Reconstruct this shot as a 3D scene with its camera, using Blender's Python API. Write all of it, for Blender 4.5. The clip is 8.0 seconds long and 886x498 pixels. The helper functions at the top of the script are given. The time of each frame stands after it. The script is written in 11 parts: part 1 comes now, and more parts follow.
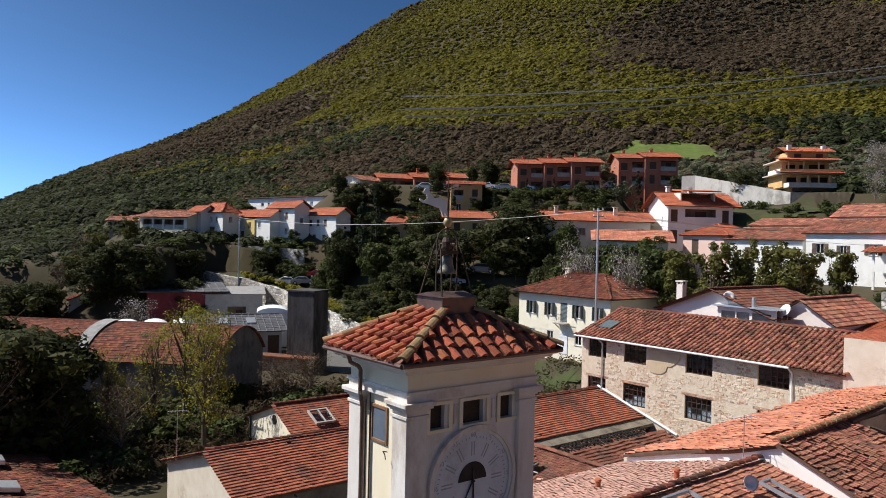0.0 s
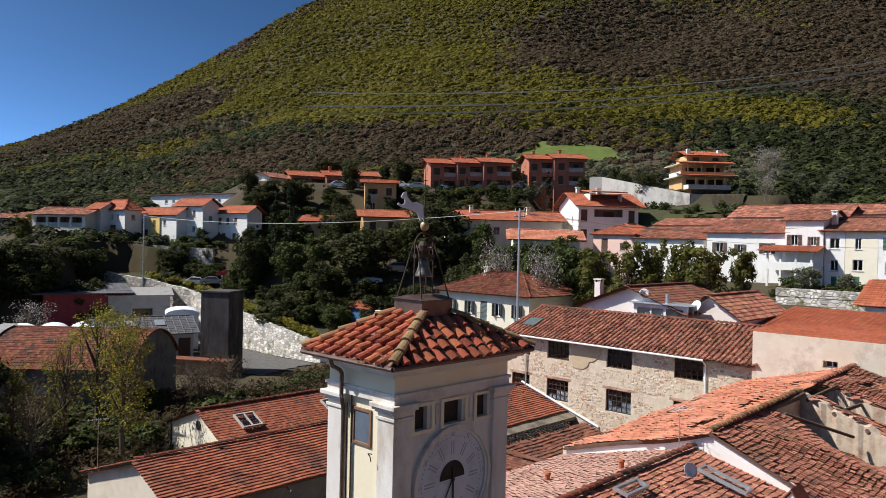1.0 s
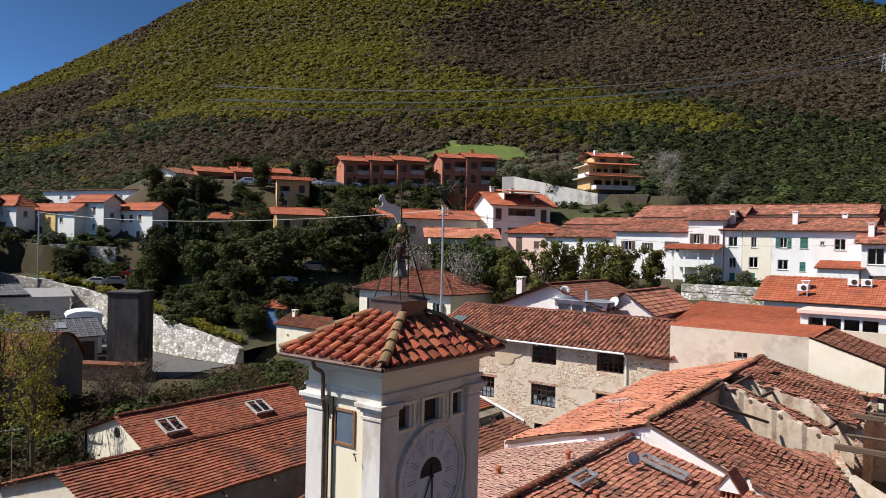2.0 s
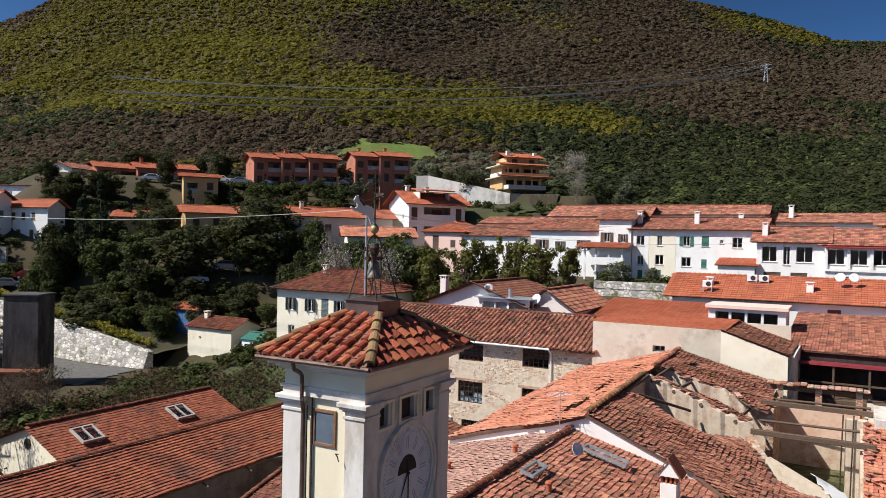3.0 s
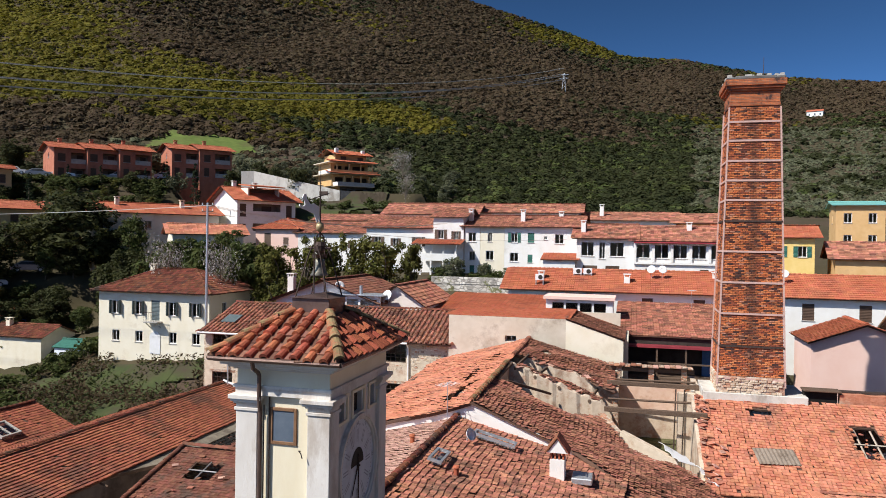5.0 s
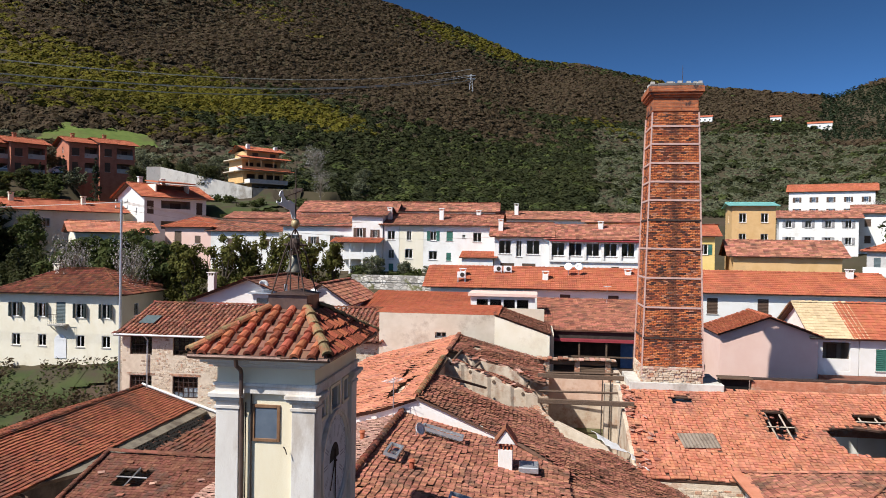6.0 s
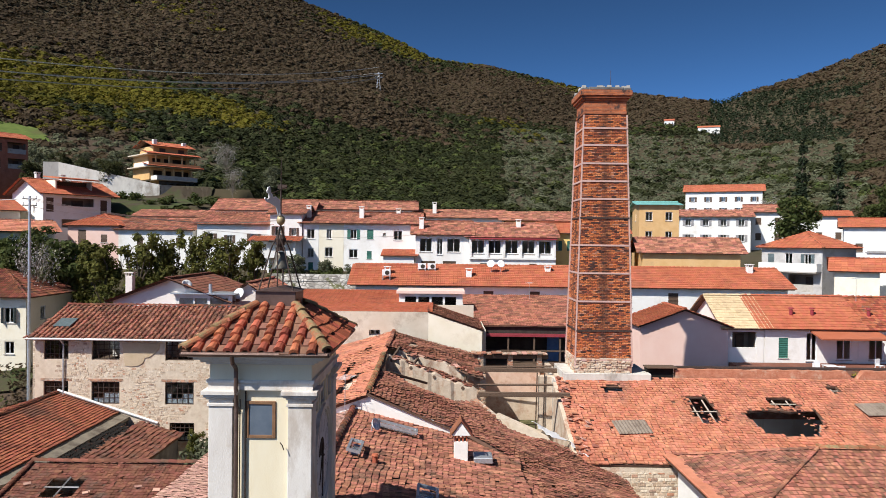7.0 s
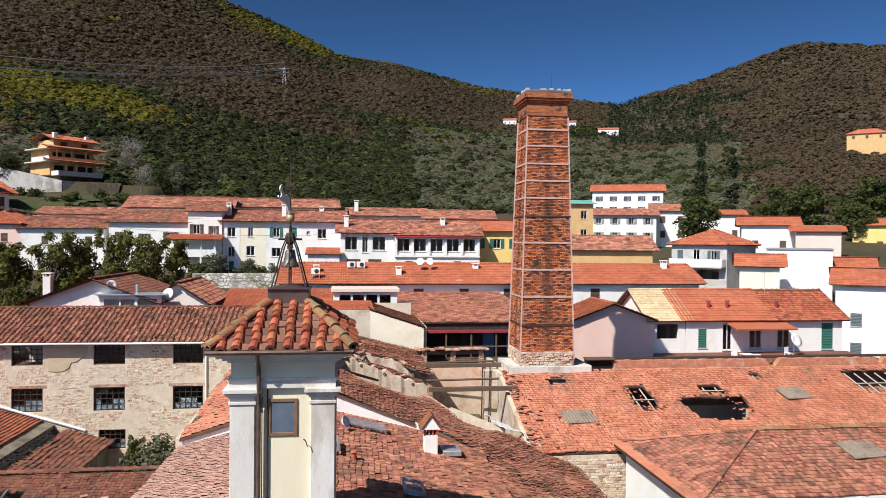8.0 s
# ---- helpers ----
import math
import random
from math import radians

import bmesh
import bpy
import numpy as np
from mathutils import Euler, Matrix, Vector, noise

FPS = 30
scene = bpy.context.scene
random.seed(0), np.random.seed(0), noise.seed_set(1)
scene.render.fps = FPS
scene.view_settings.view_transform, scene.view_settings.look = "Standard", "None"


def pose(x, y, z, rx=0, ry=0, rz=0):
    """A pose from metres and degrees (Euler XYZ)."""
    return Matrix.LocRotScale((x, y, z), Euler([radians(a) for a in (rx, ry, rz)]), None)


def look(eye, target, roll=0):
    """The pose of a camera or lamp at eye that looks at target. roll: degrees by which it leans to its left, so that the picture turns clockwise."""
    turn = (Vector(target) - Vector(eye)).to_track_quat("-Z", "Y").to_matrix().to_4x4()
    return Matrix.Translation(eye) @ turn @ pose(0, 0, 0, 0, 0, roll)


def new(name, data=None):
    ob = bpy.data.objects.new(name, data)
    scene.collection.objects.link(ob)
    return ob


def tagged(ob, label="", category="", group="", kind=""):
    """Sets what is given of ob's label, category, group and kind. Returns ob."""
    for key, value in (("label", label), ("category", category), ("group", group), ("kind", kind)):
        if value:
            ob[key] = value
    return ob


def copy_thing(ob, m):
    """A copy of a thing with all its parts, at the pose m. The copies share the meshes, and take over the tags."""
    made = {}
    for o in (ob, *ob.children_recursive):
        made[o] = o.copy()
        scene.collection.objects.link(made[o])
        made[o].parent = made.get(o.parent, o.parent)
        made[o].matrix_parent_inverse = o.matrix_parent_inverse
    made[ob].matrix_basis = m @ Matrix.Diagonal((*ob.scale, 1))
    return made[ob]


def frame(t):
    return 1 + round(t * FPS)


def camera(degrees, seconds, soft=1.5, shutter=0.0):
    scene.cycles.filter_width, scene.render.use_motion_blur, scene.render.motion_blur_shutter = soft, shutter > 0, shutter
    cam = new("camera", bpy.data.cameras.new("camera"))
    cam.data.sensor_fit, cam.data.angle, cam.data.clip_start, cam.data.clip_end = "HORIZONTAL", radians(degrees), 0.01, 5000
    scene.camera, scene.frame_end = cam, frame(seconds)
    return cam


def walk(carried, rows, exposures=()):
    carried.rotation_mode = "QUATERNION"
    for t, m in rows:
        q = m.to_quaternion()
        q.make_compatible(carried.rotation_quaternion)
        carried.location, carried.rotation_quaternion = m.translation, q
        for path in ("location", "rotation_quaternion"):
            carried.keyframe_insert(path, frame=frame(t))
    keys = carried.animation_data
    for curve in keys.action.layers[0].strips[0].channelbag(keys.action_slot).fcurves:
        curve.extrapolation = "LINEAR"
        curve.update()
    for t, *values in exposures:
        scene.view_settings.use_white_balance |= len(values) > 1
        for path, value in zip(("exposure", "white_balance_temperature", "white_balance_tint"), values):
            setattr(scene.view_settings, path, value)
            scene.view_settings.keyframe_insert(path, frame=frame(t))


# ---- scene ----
cam = camera(62.8, 8.0, soft=0.62, shutter=0.2)
METRES, EYE, TILT, LEAN, TURN = 14.4, 12.0, 0.0, 0.0, -38.3
ROWS = [
    (0.0, 0.0, 0.0, 0.0, 0.01, -0.57, -1.32),
    (0.5, -0.0566, -0.0083, 0.0026, -3.7, -0.56, -1.31),
    (1.0, -0.1137, -0.0139, 0.0063, -7.42, -0.55, -1.29),
    (1.5, -0.1718, -0.0168, 0.0088, -11.13, -0.57, -1.28),
    (3.0, -0.3413, -0.0034, 0.0121, -22.28, -0.54, -1.2),
    (3.5, -0.395, 0.0058, 0.0128, -25.97, -0.55, -1.1),
    (4.0, -0.4483, 0.0187, 0.0127, -29.67, -0.54, -1.03),
    (4.5, -0.502, 0.0371, 0.0112, -33.36, -0.52, -0.94),
    (6.0, -0.662, 0.1113, 0.0034, -44.46, -0.49, -0.88),
    (6.5, -0.7159, 0.1427, 0.001, -48.18, -0.51, -0.78),
    (7.0, -0.7752, 0.1878, -0.0028, -51.91, -0.5, -0.66),
    (7.5, -0.839, 0.244, -0.0043, -55.64, -0.52, -0.57),
    (8.0, -0.902, 0.3111, -0.0057, -59.4, -0.57, -0.49),
]
walk(cam, [(t, pose(0, 0, EYE, TILT, LEAN, TURN) @ pose(METRES * x, METRES * y, METRES * z, 90 + pitch, roll, yaw)) for t, x, y, z, yaw, pitch, roll in ROWS], [(0.0, 0.25), (8.0, 0.25)])


# ---- world, sun ----
SUN_FROM = Vector((-0.681, 0.732, 0.0)).normalized()
SUN_UP = 47.0
world = bpy.data.worlds.new("sky")
scene.world = world
world.use_nodes = True
wn = world.node_tree.nodes
sky = wn.new("ShaderNodeTexSky")
sky.sky_type, sky.sun_disc = "NISHITA", False
sky.sun_elevation, sky.sun_rotation = radians(SUN_UP), math.atan2(SUN_FROM.x, SUN_FROM.y)
sky.air_density, sky.dust_density, sky.ozone_density, sky.altitude = 0.4, 4.5, 10.0, 2000
deep = wn.new("ShaderNodeGamma")
deep.inputs["Gamma"].default_value = 1.65
wn["Background"].inputs["Strength"].default_value = 0.061
tone = wn.new("ShaderNodeHueSaturation")
tone.inputs["Hue"].default_value, tone.inputs["Saturation"].default_value = 0.478, 0.86
world.node_tree.links.new(sky.outputs[0], tone.inputs["Color"])
world.node_tree.links.new(tone.outputs[0], deep.inputs["Color"])
world.node_tree.links.new(deep.outputs[0], wn["Background"].inputs["Color"])
sun = new("sun", bpy.data.lights.new("sun", "SUN"))
sun.data.energy, sun.data.angle, sun.data.color = 5.0, radians(0.5), (1.0, 0.95, 0.88)
sun.matrix_world = look(SUN_FROM * 100 + Vector((0, 0, 100 * math.tan(radians(SUN_UP)))), (0, 0, 0))


# ---- materials ----
def surf(name, c1, c2, scale=2.0, rough=0.85, bump=0.3, bscale=25.0, c3=None, s3=0.6, t3=0.58, vary=0.0, metal=0.0, hue=0.0, squash=None, leaf=0.0):
    """A procedural surface: two colours by noise, a third by larger patches, grain in the bump; vary: brightness by piece."""
    m = bpy.data.materials.new(name)
    m.use_nodes = True
    n, l = m.node_tree.nodes, m.node_tree.links
    b = n["Principled BSDF"]
    b.inputs["Roughness"].default_value, b.inputs["Metallic"].default_value = rough, metal
    b.inputs["Specular IOR Level"].default_value = 0.25
    co = n.new("ShaderNodeTexCoord")
    src = co.outputs["Object"]
    if squash:
        mp = n.new("ShaderNodeMapping")
        mp.inputs["Scale"].default_value = squash
        l.new(src, mp.inputs[0])
        src = mp.outputs[0]
    nz = n.new("ShaderNodeTexNoise")
    nz.inputs["Scale"].default_value, nz.inputs["Detail"].default_value, nz.inputs["Roughness"].default_value = scale, 6, 0.65
    l.new(src, nz.inputs["Vector"])
    rp = n.new("ShaderNodeValToRGB")
    rp.color_ramp.elements[0].position, rp.color_ramp.elements[1].position = 0.35, 0.65
    rp.color_ramp.elements[0].color, rp.color_ramp.elements[1].color = (*c1, 1), (*c2, 1)
    l.new(nz.outputs["Fac"], rp.inputs[0])
    col = rp.outputs[0]
    if c3:
        n3 = n.new("ShaderNodeTexNoise")
        n3.inputs["Scale"].default_value, n3.inputs["Detail"].default_value = s3, 8
        n3.inputs["Roughness"].default_value = 0.7
        l.new(src, n3.inputs["Vector"])
        r3 = n.new("ShaderNodeValToRGB")
        r3.color_ramp.elements[0].position, r3.color_ramp.elements[1].position = t3 - 0.06, t3 + 0.08
        l.new(n3.outputs["Fac"], r3.inputs[0])
        mx = n.new("ShaderNodeMixRGB")
        mx.inputs[2].default_value = (*c3, 1)
        l.new(r3.outputs[0], mx.inputs[0])
        l.new(col, mx.inputs[1])
        col = mx.outputs[0]
    if vary:
        ge, oi = n.new("ShaderNodeNewGeometry"), n.new("ShaderNodeObjectInfo")
        ad = n.new("ShaderNodeMath")
        ad.operation = "ADD"
        l.new(ge.outputs["Random Per Island"], ad.inputs[0])
        l.new(oi.outputs["Random"], ad.inputs[1])
        fr = n.new("ShaderNodeMath")
        fr.operation = "FRACT"
        l.new(ad.outputs[0], fr.inputs[0])
        mr = n.new("ShaderNodeMapRange")
        mr.inputs["To Min"].default_value, mr.inputs["To Max"].default_value = 1 - vary, 1 + vary * 0.8
        l.new(fr.outputs[0], mr.inputs["Value"])
        hs = n.new("ShaderNodeHueSaturation")
        l.new(mr.outputs[0], hs.inputs["Value"])
        if hue:
            m5 = n.new("ShaderNodeMath")
            m5.operation = "MULTIPLY"
            m5.inputs[1].default_value = 7.31
            l.new(fr.outputs[0], m5.inputs[0])
            f5 = n.new("ShaderNodeMath")
            f5.operation = "FRACT"
            l.new(m5.outputs[0], f5.inputs[0])
            h5 = n.new("ShaderNodeMapRange")
            h5.inputs["To Min"].default_value, h5.inputs["To Max"].default_value = 0.5 - hue, 0.5 + hue
            l.new(f5.outputs[0], h5.inputs["Value"])
            l.new(h5.outputs[0], hs.inputs["Hue"])
        l.new(col, hs.inputs["Color"])
        col = hs.outputs[0]
    l.new(col, b.inputs["Base Color"])
    if bump:
        nb = n.new("ShaderNodeTexNoise")
        nb.inputs["Scale"].default_value, nb.inputs["Detail"].default_value = bscale, 5
        l.new(src, nb.inputs["Vector"])
        bp = n.new("ShaderNodeBump")
        bp.inputs["Strength"].default_value, bp.inputs["Distance"].default_value = bump, 0.05
        l.new(nb.outputs["Fac"], bp.inputs["Height"])
        l.new(bp.outputs[0], b.inputs["Normal"])
    if leaf:
        tr, ms = n.new("ShaderNodeBsdfTranslucent"), n.new("ShaderNodeMixShader")
        ms.inputs[0].default_value = leaf
        l.new(col, tr.inputs["Color"])
        l.new(b.outputs[0], ms.inputs[1])
        l.new(tr.outputs[0], ms.inputs[2])
        l.new(ms.outputs[0], n["Material Output"].inputs["Surface"])
    return m


def masonry(name, stones, mortar, w, h, c3=None, rough=0.9, offset=0.5, plane="yz", wob=0.06, s3=0.4, t3=0.56, msize=0.02):
    """Courses of brick or rubble on an upright wall, with patches of c3 (old plaster, repair)."""
    m = bpy.data.materials.new(name)
    m.use_nodes = True
    n, l = m.node_tree.nodes, m.node_tree.links
    b = n["Principled BSDF"]
    b.inputs["Roughness"].default_value, b.inputs["Specular IOR Level"].default_value = rough, 0.2
    co, sp, cb = n.new("ShaderNodeTexCoord"), n.new("ShaderNodeSeparateXYZ"), n.new("ShaderNodeCombineXYZ")
    l.new(co.outputs["Object"], sp.inputs[0])
    ad = n.new("ShaderNodeMath")
    ad.operation = "ADD"
    l.new(sp.outputs[0], ad.inputs[0])
    l.new(sp.outputs[1], ad.inputs[1])
    l.new(ad.outputs[0], cb.inputs[0])
    l.new(sp.outputs[2], cb.inputs[1])
    wn_ = n.new("ShaderNodeTexNoise")
    wn_.inputs["Scale"].default_value, wn_.inputs["Detail"].default_value = 3.0, 4
    l.new(co.outputs["Object"], wn_.inputs["Vector"])
    mxv = n.new("ShaderNodeVectorMath")
    mxv.operation = "MULTIPLY_ADD"
    mxv.inputs[1].default_value = (wob, wob, wob)
    l.new(wn_.outputs["Color"], mxv.inputs[0])
    l.new(cb.outputs[0], mxv.inputs[2])
    br = n.new("ShaderNodeTexBrick")
    br.inputs["Scale"].default_value = 1.0
    br.inputs["Brick Width"].default_value, br.inputs["Row Height"].default_value = w, h
    br.inputs["Mortar Size"].default_value, br.inputs["Mortar Smooth"].default_value = msize, 0.4
    br.inputs["Bias"].default_value = 0.0
    br.inputs["Color1"].default_value, br.inputs["Color2"].default_value = (*stones[0], 1), (*stones[1], 1)
    br.inputs["Mortar"].default_value = (*mortar, 1)
    br.offset = offset
    l.new(mxv.outputs[0], br.inputs["Vector"])
    n2 = n.new("ShaderNodeTexNoise")
    n2.inputs["Scale"].default_value, n2.inputs["Detail"].default_value, n2.inputs["Roughness"].default_value = 1.3, 8, 0.75
    l.new(co.outputs["Object"], n2.inputs["Vector"])
    mr = n.new("ShaderNodeMapRange")
    mr.inputs["From Min"].default_value, mr.inputs["From Max"].default_value = 0.3, 0.7
    mr.inputs["To Min"].default_value, mr.inputs["To Max"].default_value = 0.62, 1.3
    l.new(n2.outputs["Fac"], mr.inputs["Value"])
    hs = n.new("ShaderNodeHueSaturation")
    l.new(mr.outputs[0], hs.inputs["Value"])
    l.new(br.outputs["Color"], hs.inputs["Color"])
    col = hs.outputs[0]
    if c3:
        n3 = n.new("ShaderNodeTexNoise")
        n3.inputs["Scale"].default_value, n3.inputs["Detail"].default_value, n3.inputs["Roughness"].default_value = s3, 7, 0.7
        l.new(co.outputs["Object"], n3.inputs["Vector"])
        r3 = n.new("ShaderNodeValToRGB")
        r3.color_ramp.elements[0].position, r3.color_ramp.elements[1].position = t3, t3 + 0.05
        l.new(n3.outputs["Fac"], r3.inputs[0])
        mx = n.new("ShaderNodeMixRGB")
        mx.inputs[2].default_value = (*c3, 1)
        l.new(r3.outputs[0], mx.inputs[0])
        l.new(col, mx.inputs[1])
        col = mx.outputs[0]
    l.new(col, b.inputs["Base Color"])
    bp = n.new("ShaderNodeBump")
    bp.inputs["Strength"].default_value, bp.inputs["Distance"].default_value = 0.6, 0.03
    l.new(br.outputs["Fac"], bp.inputs["Height"])
    bp.invert = True
    l.new(bp.outputs[0], b.inputs["Normal"])
    return m


def rubble(name, cols, mortar, cell, patch, brick):
    """Rubble stones as irregular cells in courses, with patches of plaster and of brick."""
    m = bpy.data.materials.new(name)
    m.use_nodes = True
    n, l = m.node_tree.nodes, m.node_tree.links
    b = n["Principled BSDF"]
    b.inputs["Roughness"].default_value, b.inputs["Specular IOR Level"].default_value = 0.92, 0.2
    co, mp = n.new("ShaderNodeTexCoord"), n.new("ShaderNodeMapping")
    mp.inputs["Scale"].default_value = cell
    l.new(co.outputs["Object"], mp.inputs[0])
    v1, v2 = n.new("ShaderNodeTexVoronoi"), n.new("ShaderNodeTexVoronoi")
    v2.feature = "DISTANCE_TO_EDGE"
    for v in (v1, v2):
        v.inputs["Scale"].default_value = 1.0
        l.new(mp.outputs[0], v.inputs["Vector"])
    sp = n.new("ShaderNodeSeparateColor")
    l.new(v1.outputs["Color"], sp.inputs[0])
    rp = n.new("ShaderNodeValToRGB")
    rp.color_ramp.interpolation = "CONSTANT"
    els = rp.color_ramp.elements
    while len(els) < len(cols):
        els.new(0.5)
    for k, c in enumerate(cols):
        els[k].position, els[k].color = k / len(cols), (*c, 1)
    l.new(sp.outputs[0], rp.inputs[0])
    ed = n.new("ShaderNodeMapRange")
    ed.inputs["From Min"].default_value, ed.inputs["From Max"].default_value = 0.02, 0.12
    l.new(v2.outputs["Distance"], ed.inputs["Value"])
    mx = n.new("ShaderNodeMixRGB")
    mx.inputs[1].default_value = (*mortar, 1)
    l.new(ed.outputs[0], mx.inputs[0])
    l.new(rp.outputs[0], mx.inputs[2])
    col = mx.outputs[0]
    for c, s, t, seed in ((brick, 0.55, 0.60, 11.0), (patch, 0.38, 0.57, 3.0)):
        off = n.new("ShaderNodeMapping")
        off.inputs["Location"].default_value = (seed, seed, seed)
        l.new(co.outputs["Object"], off.inputs[0])
        nz = n.new("ShaderNodeTexNoise")
        nz.inputs["Scale"].default_value, nz.inputs["Detail"].default_value, nz.inputs["Roughness"].default_value = s, 9, 0.72
        l.new(off.outputs[0], nz.inputs["Vector"])
        r3 = n.new("ShaderNodeValToRGB")
        r3.color_ramp.elements[0].position, r3.color_ramp.elements[1].position = t, t + 0.04
        l.new(nz.outputs["Fac"], r3.inputs[0])
        m3 = n.new("ShaderNodeMixRGB")
        m3.inputs[2].default_value = (*c, 1)
        l.new(r3.outputs[0], m3.inputs[0])
        l.new(col, m3.inputs[1])
        col = m3.outputs[0]
    n2 = n.new("ShaderNodeTexNoise")
    n2.inputs["Scale"].default_value, n2.inputs["Detail"].default_value = 1.1, 9
    l.new(co.outputs["Object"], n2.inputs["Vector"])
    mr = n.new("ShaderNodeMapRange")
    mr.inputs["From Min"].default_value, mr.inputs["From Max"].default_value = 0.3, 0.7
    mr.inputs["To Min"].default_value, mr.inputs["To Max"].default_value = 0.7, 1.25
    l.new(n2.outputs["Fac"], mr.inputs["Value"])
    hs = n.new("ShaderNodeHueSaturation")
    l.new(mr.outputs[0], hs.inputs["Value"])
    l.new(col, hs.inputs["Color"])
    l.new(hs.outputs[0], b.inputs["Base Color"])
    bp = n.new("ShaderNodeBump")
    bp.inputs["Strength"].default_value, bp.inputs["Distance"].default_value = 0.8, 0.05
    l.new(ed.outputs[0], bp.inputs["Height"])
    l.new(bp.outputs[0], b.inputs["Normal"])
    return m


def glass_mat():
    m = bpy.data.materials.new("window_glass")
    m.use_nodes = True
    b = m.node_tree.nodes["Principled BSDF"]
    b.inputs["Base Color"].default_value = (0.75, 0.82, 0.85, 1)
    b.inputs["Roughness"].default_value, b.inputs["Transmission Weight"].default_value, b.inputs["IOR"].default_value = 0.03, 1.0, 1.45
    return m


TILE_OLD = surf("old_clay_tile", (0.33, 0.13, 0.082), (0.49, 0.21, 0.136), 1.2, 0.9, 0.5, 30, (0.20, 0.108, 0.075), 0.8, 0.57, vary=0.45, hue=0.012)
TILE_DARK = surf("weathered_clay_tile", (0.15, 0.055, 0.035), (0.27, 0.09, 0.05), 3.0, 0.9, 0.4, 30, (0.07, 0.055, 0.045), 0.7, 0.58, vary=0.45, hue=0.015)
TILE_PALE = surf("pale_clay_tile", (0.46, 0.25, 0.19), (0.60, 0.36, 0.28), 3.0, 0.9, 0.4, 30, (0.36, 0.20, 0.16), 0.9, 0.62, vary=0.25, hue=0.01)
TILE_NEW = surf("bright_clay_tile", (0.41, 0.118, 0.058), (0.50, 0.162, 0.086), 0.35, 0.85, 0.3, 30, (0.33, 0.11, 0.065), 0.3, 0.58, vary=0.13, hue=0.006)
TILE_ROSE = surf("faded_rose_clay_tile", (0.50, 0.18, 0.10), (0.62, 0.26, 0.16), 0.8, 0.88, 0.3, 30, (0.34, 0.15, 0.10), 0.5, 0.58, vary=0.2, hue=0.008)
TILE_RED = surf("sooty_red_clay_tile", (0.27, 0.083, 0.046), (0.36, 0.118, 0.064), 0.7, 0.88, 0.4, 30, (0.15, 0.065, 0.045), 0.3, 0.56, vary=0.26, hue=0.008)
# pan tiles darker than the covers: shade of the channels put into the colour
PAN_DARK = surf("pan_tile_with_shade", (0.15, 0.075, 0.052), (0.25, 0.12, 0.08), 4.0, 0.92, 0.4, 30, (0.09, 0.062, 0.05), 1.6, 0.58, vary=0.4, hue=0.01)
ROSEBRICK = surf("flaking_rose_brick_parapet", (0.42, 0.155, 0.085), (0.55, 0.25, 0.155), 3.5, 0.92, 0.8, 12, (0.58, 0.43, 0.31), 0.9, 0.60)
TILE_TOWER = surf("tower_clay_tile", (0.33, 0.085, 0.045), (0.46, 0.145, 0.075), 4.0, 0.9, 0.5, 40, (0.12, 0.085, 0.065), 2.0, 0.58, vary=0.38, hue=0.010)
LICHEN = surf("lichened_ridge_tile", (0.34, 0.26, 0.12), (0.24, 0.17, 0.10), 9.0, 0.95, 0.6, 50, (0.40, 0.15, 0.075), 3.0, 0.50, vary=0.35)
DECK = surf("roof_deck", (0.10, 0.06, 0.045), (0.16, 0.09, 0.06), 3, 0.95, 0.2)
WHITE = surf("white_plaster", (0.80, 0.78, 0.72), (0.86, 0.85, 0.81), 0.8, 0.9, 0.15, 40, (0.70, 0.67, 0.60), 0.35, 0.62)
CREAM = surf("cream_plaster", (0.80, 0.73, 0.56), (0.85, 0.79, 0.64), 0.8, 0.9, 0.15, 40, (0.70, 0.62, 0.47), 0.5, 0.62)
PINKWHITE = surf("pinkish_white_plaster", (0.78, 0.70, 0.64), (0.84, 0.77, 0.71), 0.8, 0.9, 0.15, 40, (0.68, 0.60, 0.53), 0.35, 0.62)
YELLOW = surf("yellow_plaster", (0.78, 0.56, 0.18), (0.84, 0.63, 0.25), 0.8, 0.9, 0.15, 40, (0.7, 0.5, 0.2), 0.4, 0.62)
OCHRE = surf("ochre_plaster", (0.62, 0.38, 0.16), (0.70, 0.46, 0.22), 0.8, 0.9, 0.15, 40, (0.52, 0.33, 0.16), 0.4, 0.62)
PINK = surf("pink_plaster", (0.82, 0.56, 0.47), (0.86, 0.62, 0.53), 0.5, 0.9, 0.10, 40, (0.76, 0.51, 0.43), 0.3, 0.64)
BEIGE = surf("stained_beige_plaster", (0.58, 0.50, 0.39), (0.67, 0.60, 0.49), 0.9, 0.92, 0.25, 20, (0.42, 0.34, 0.26), 0.5, 0.60)
GREYPL = surf("grey_plaster", (0.45, 0.43, 0.41), (0.55, 0.53, 0.50), 0.9, 0.92, 0.25, 20, (0.36, 0.33, 0.30), 0.6, 0.6)
SALMON = surf("salmon_brick_wall", (0.40, 0.145, 0.085), (0.48, 0.19, 0.12), 1.2, 0.9, 0.2, 30, (0.33, 0.125, 0.08), 0.5, 0.6)
# dark beige: the shade inside the loggias is put into the plaster colour
LOGGIA = surf("loggia_plaster_with_painted_shade", (0.22, 0.17, 0.13), (0.28, 0.22, 0.17), 1.2, 0.9, 0.1, 30)
TOWERPL = surf("tower_lime_plaster", (0.76, 0.72, 0.66), (0.66, 0.61, 0.55), 1.8, 0.92, 0.16, 50, (0.52, 0.45, 0.38), 1.1, 0.58, squash=(1, 1, 0.4))
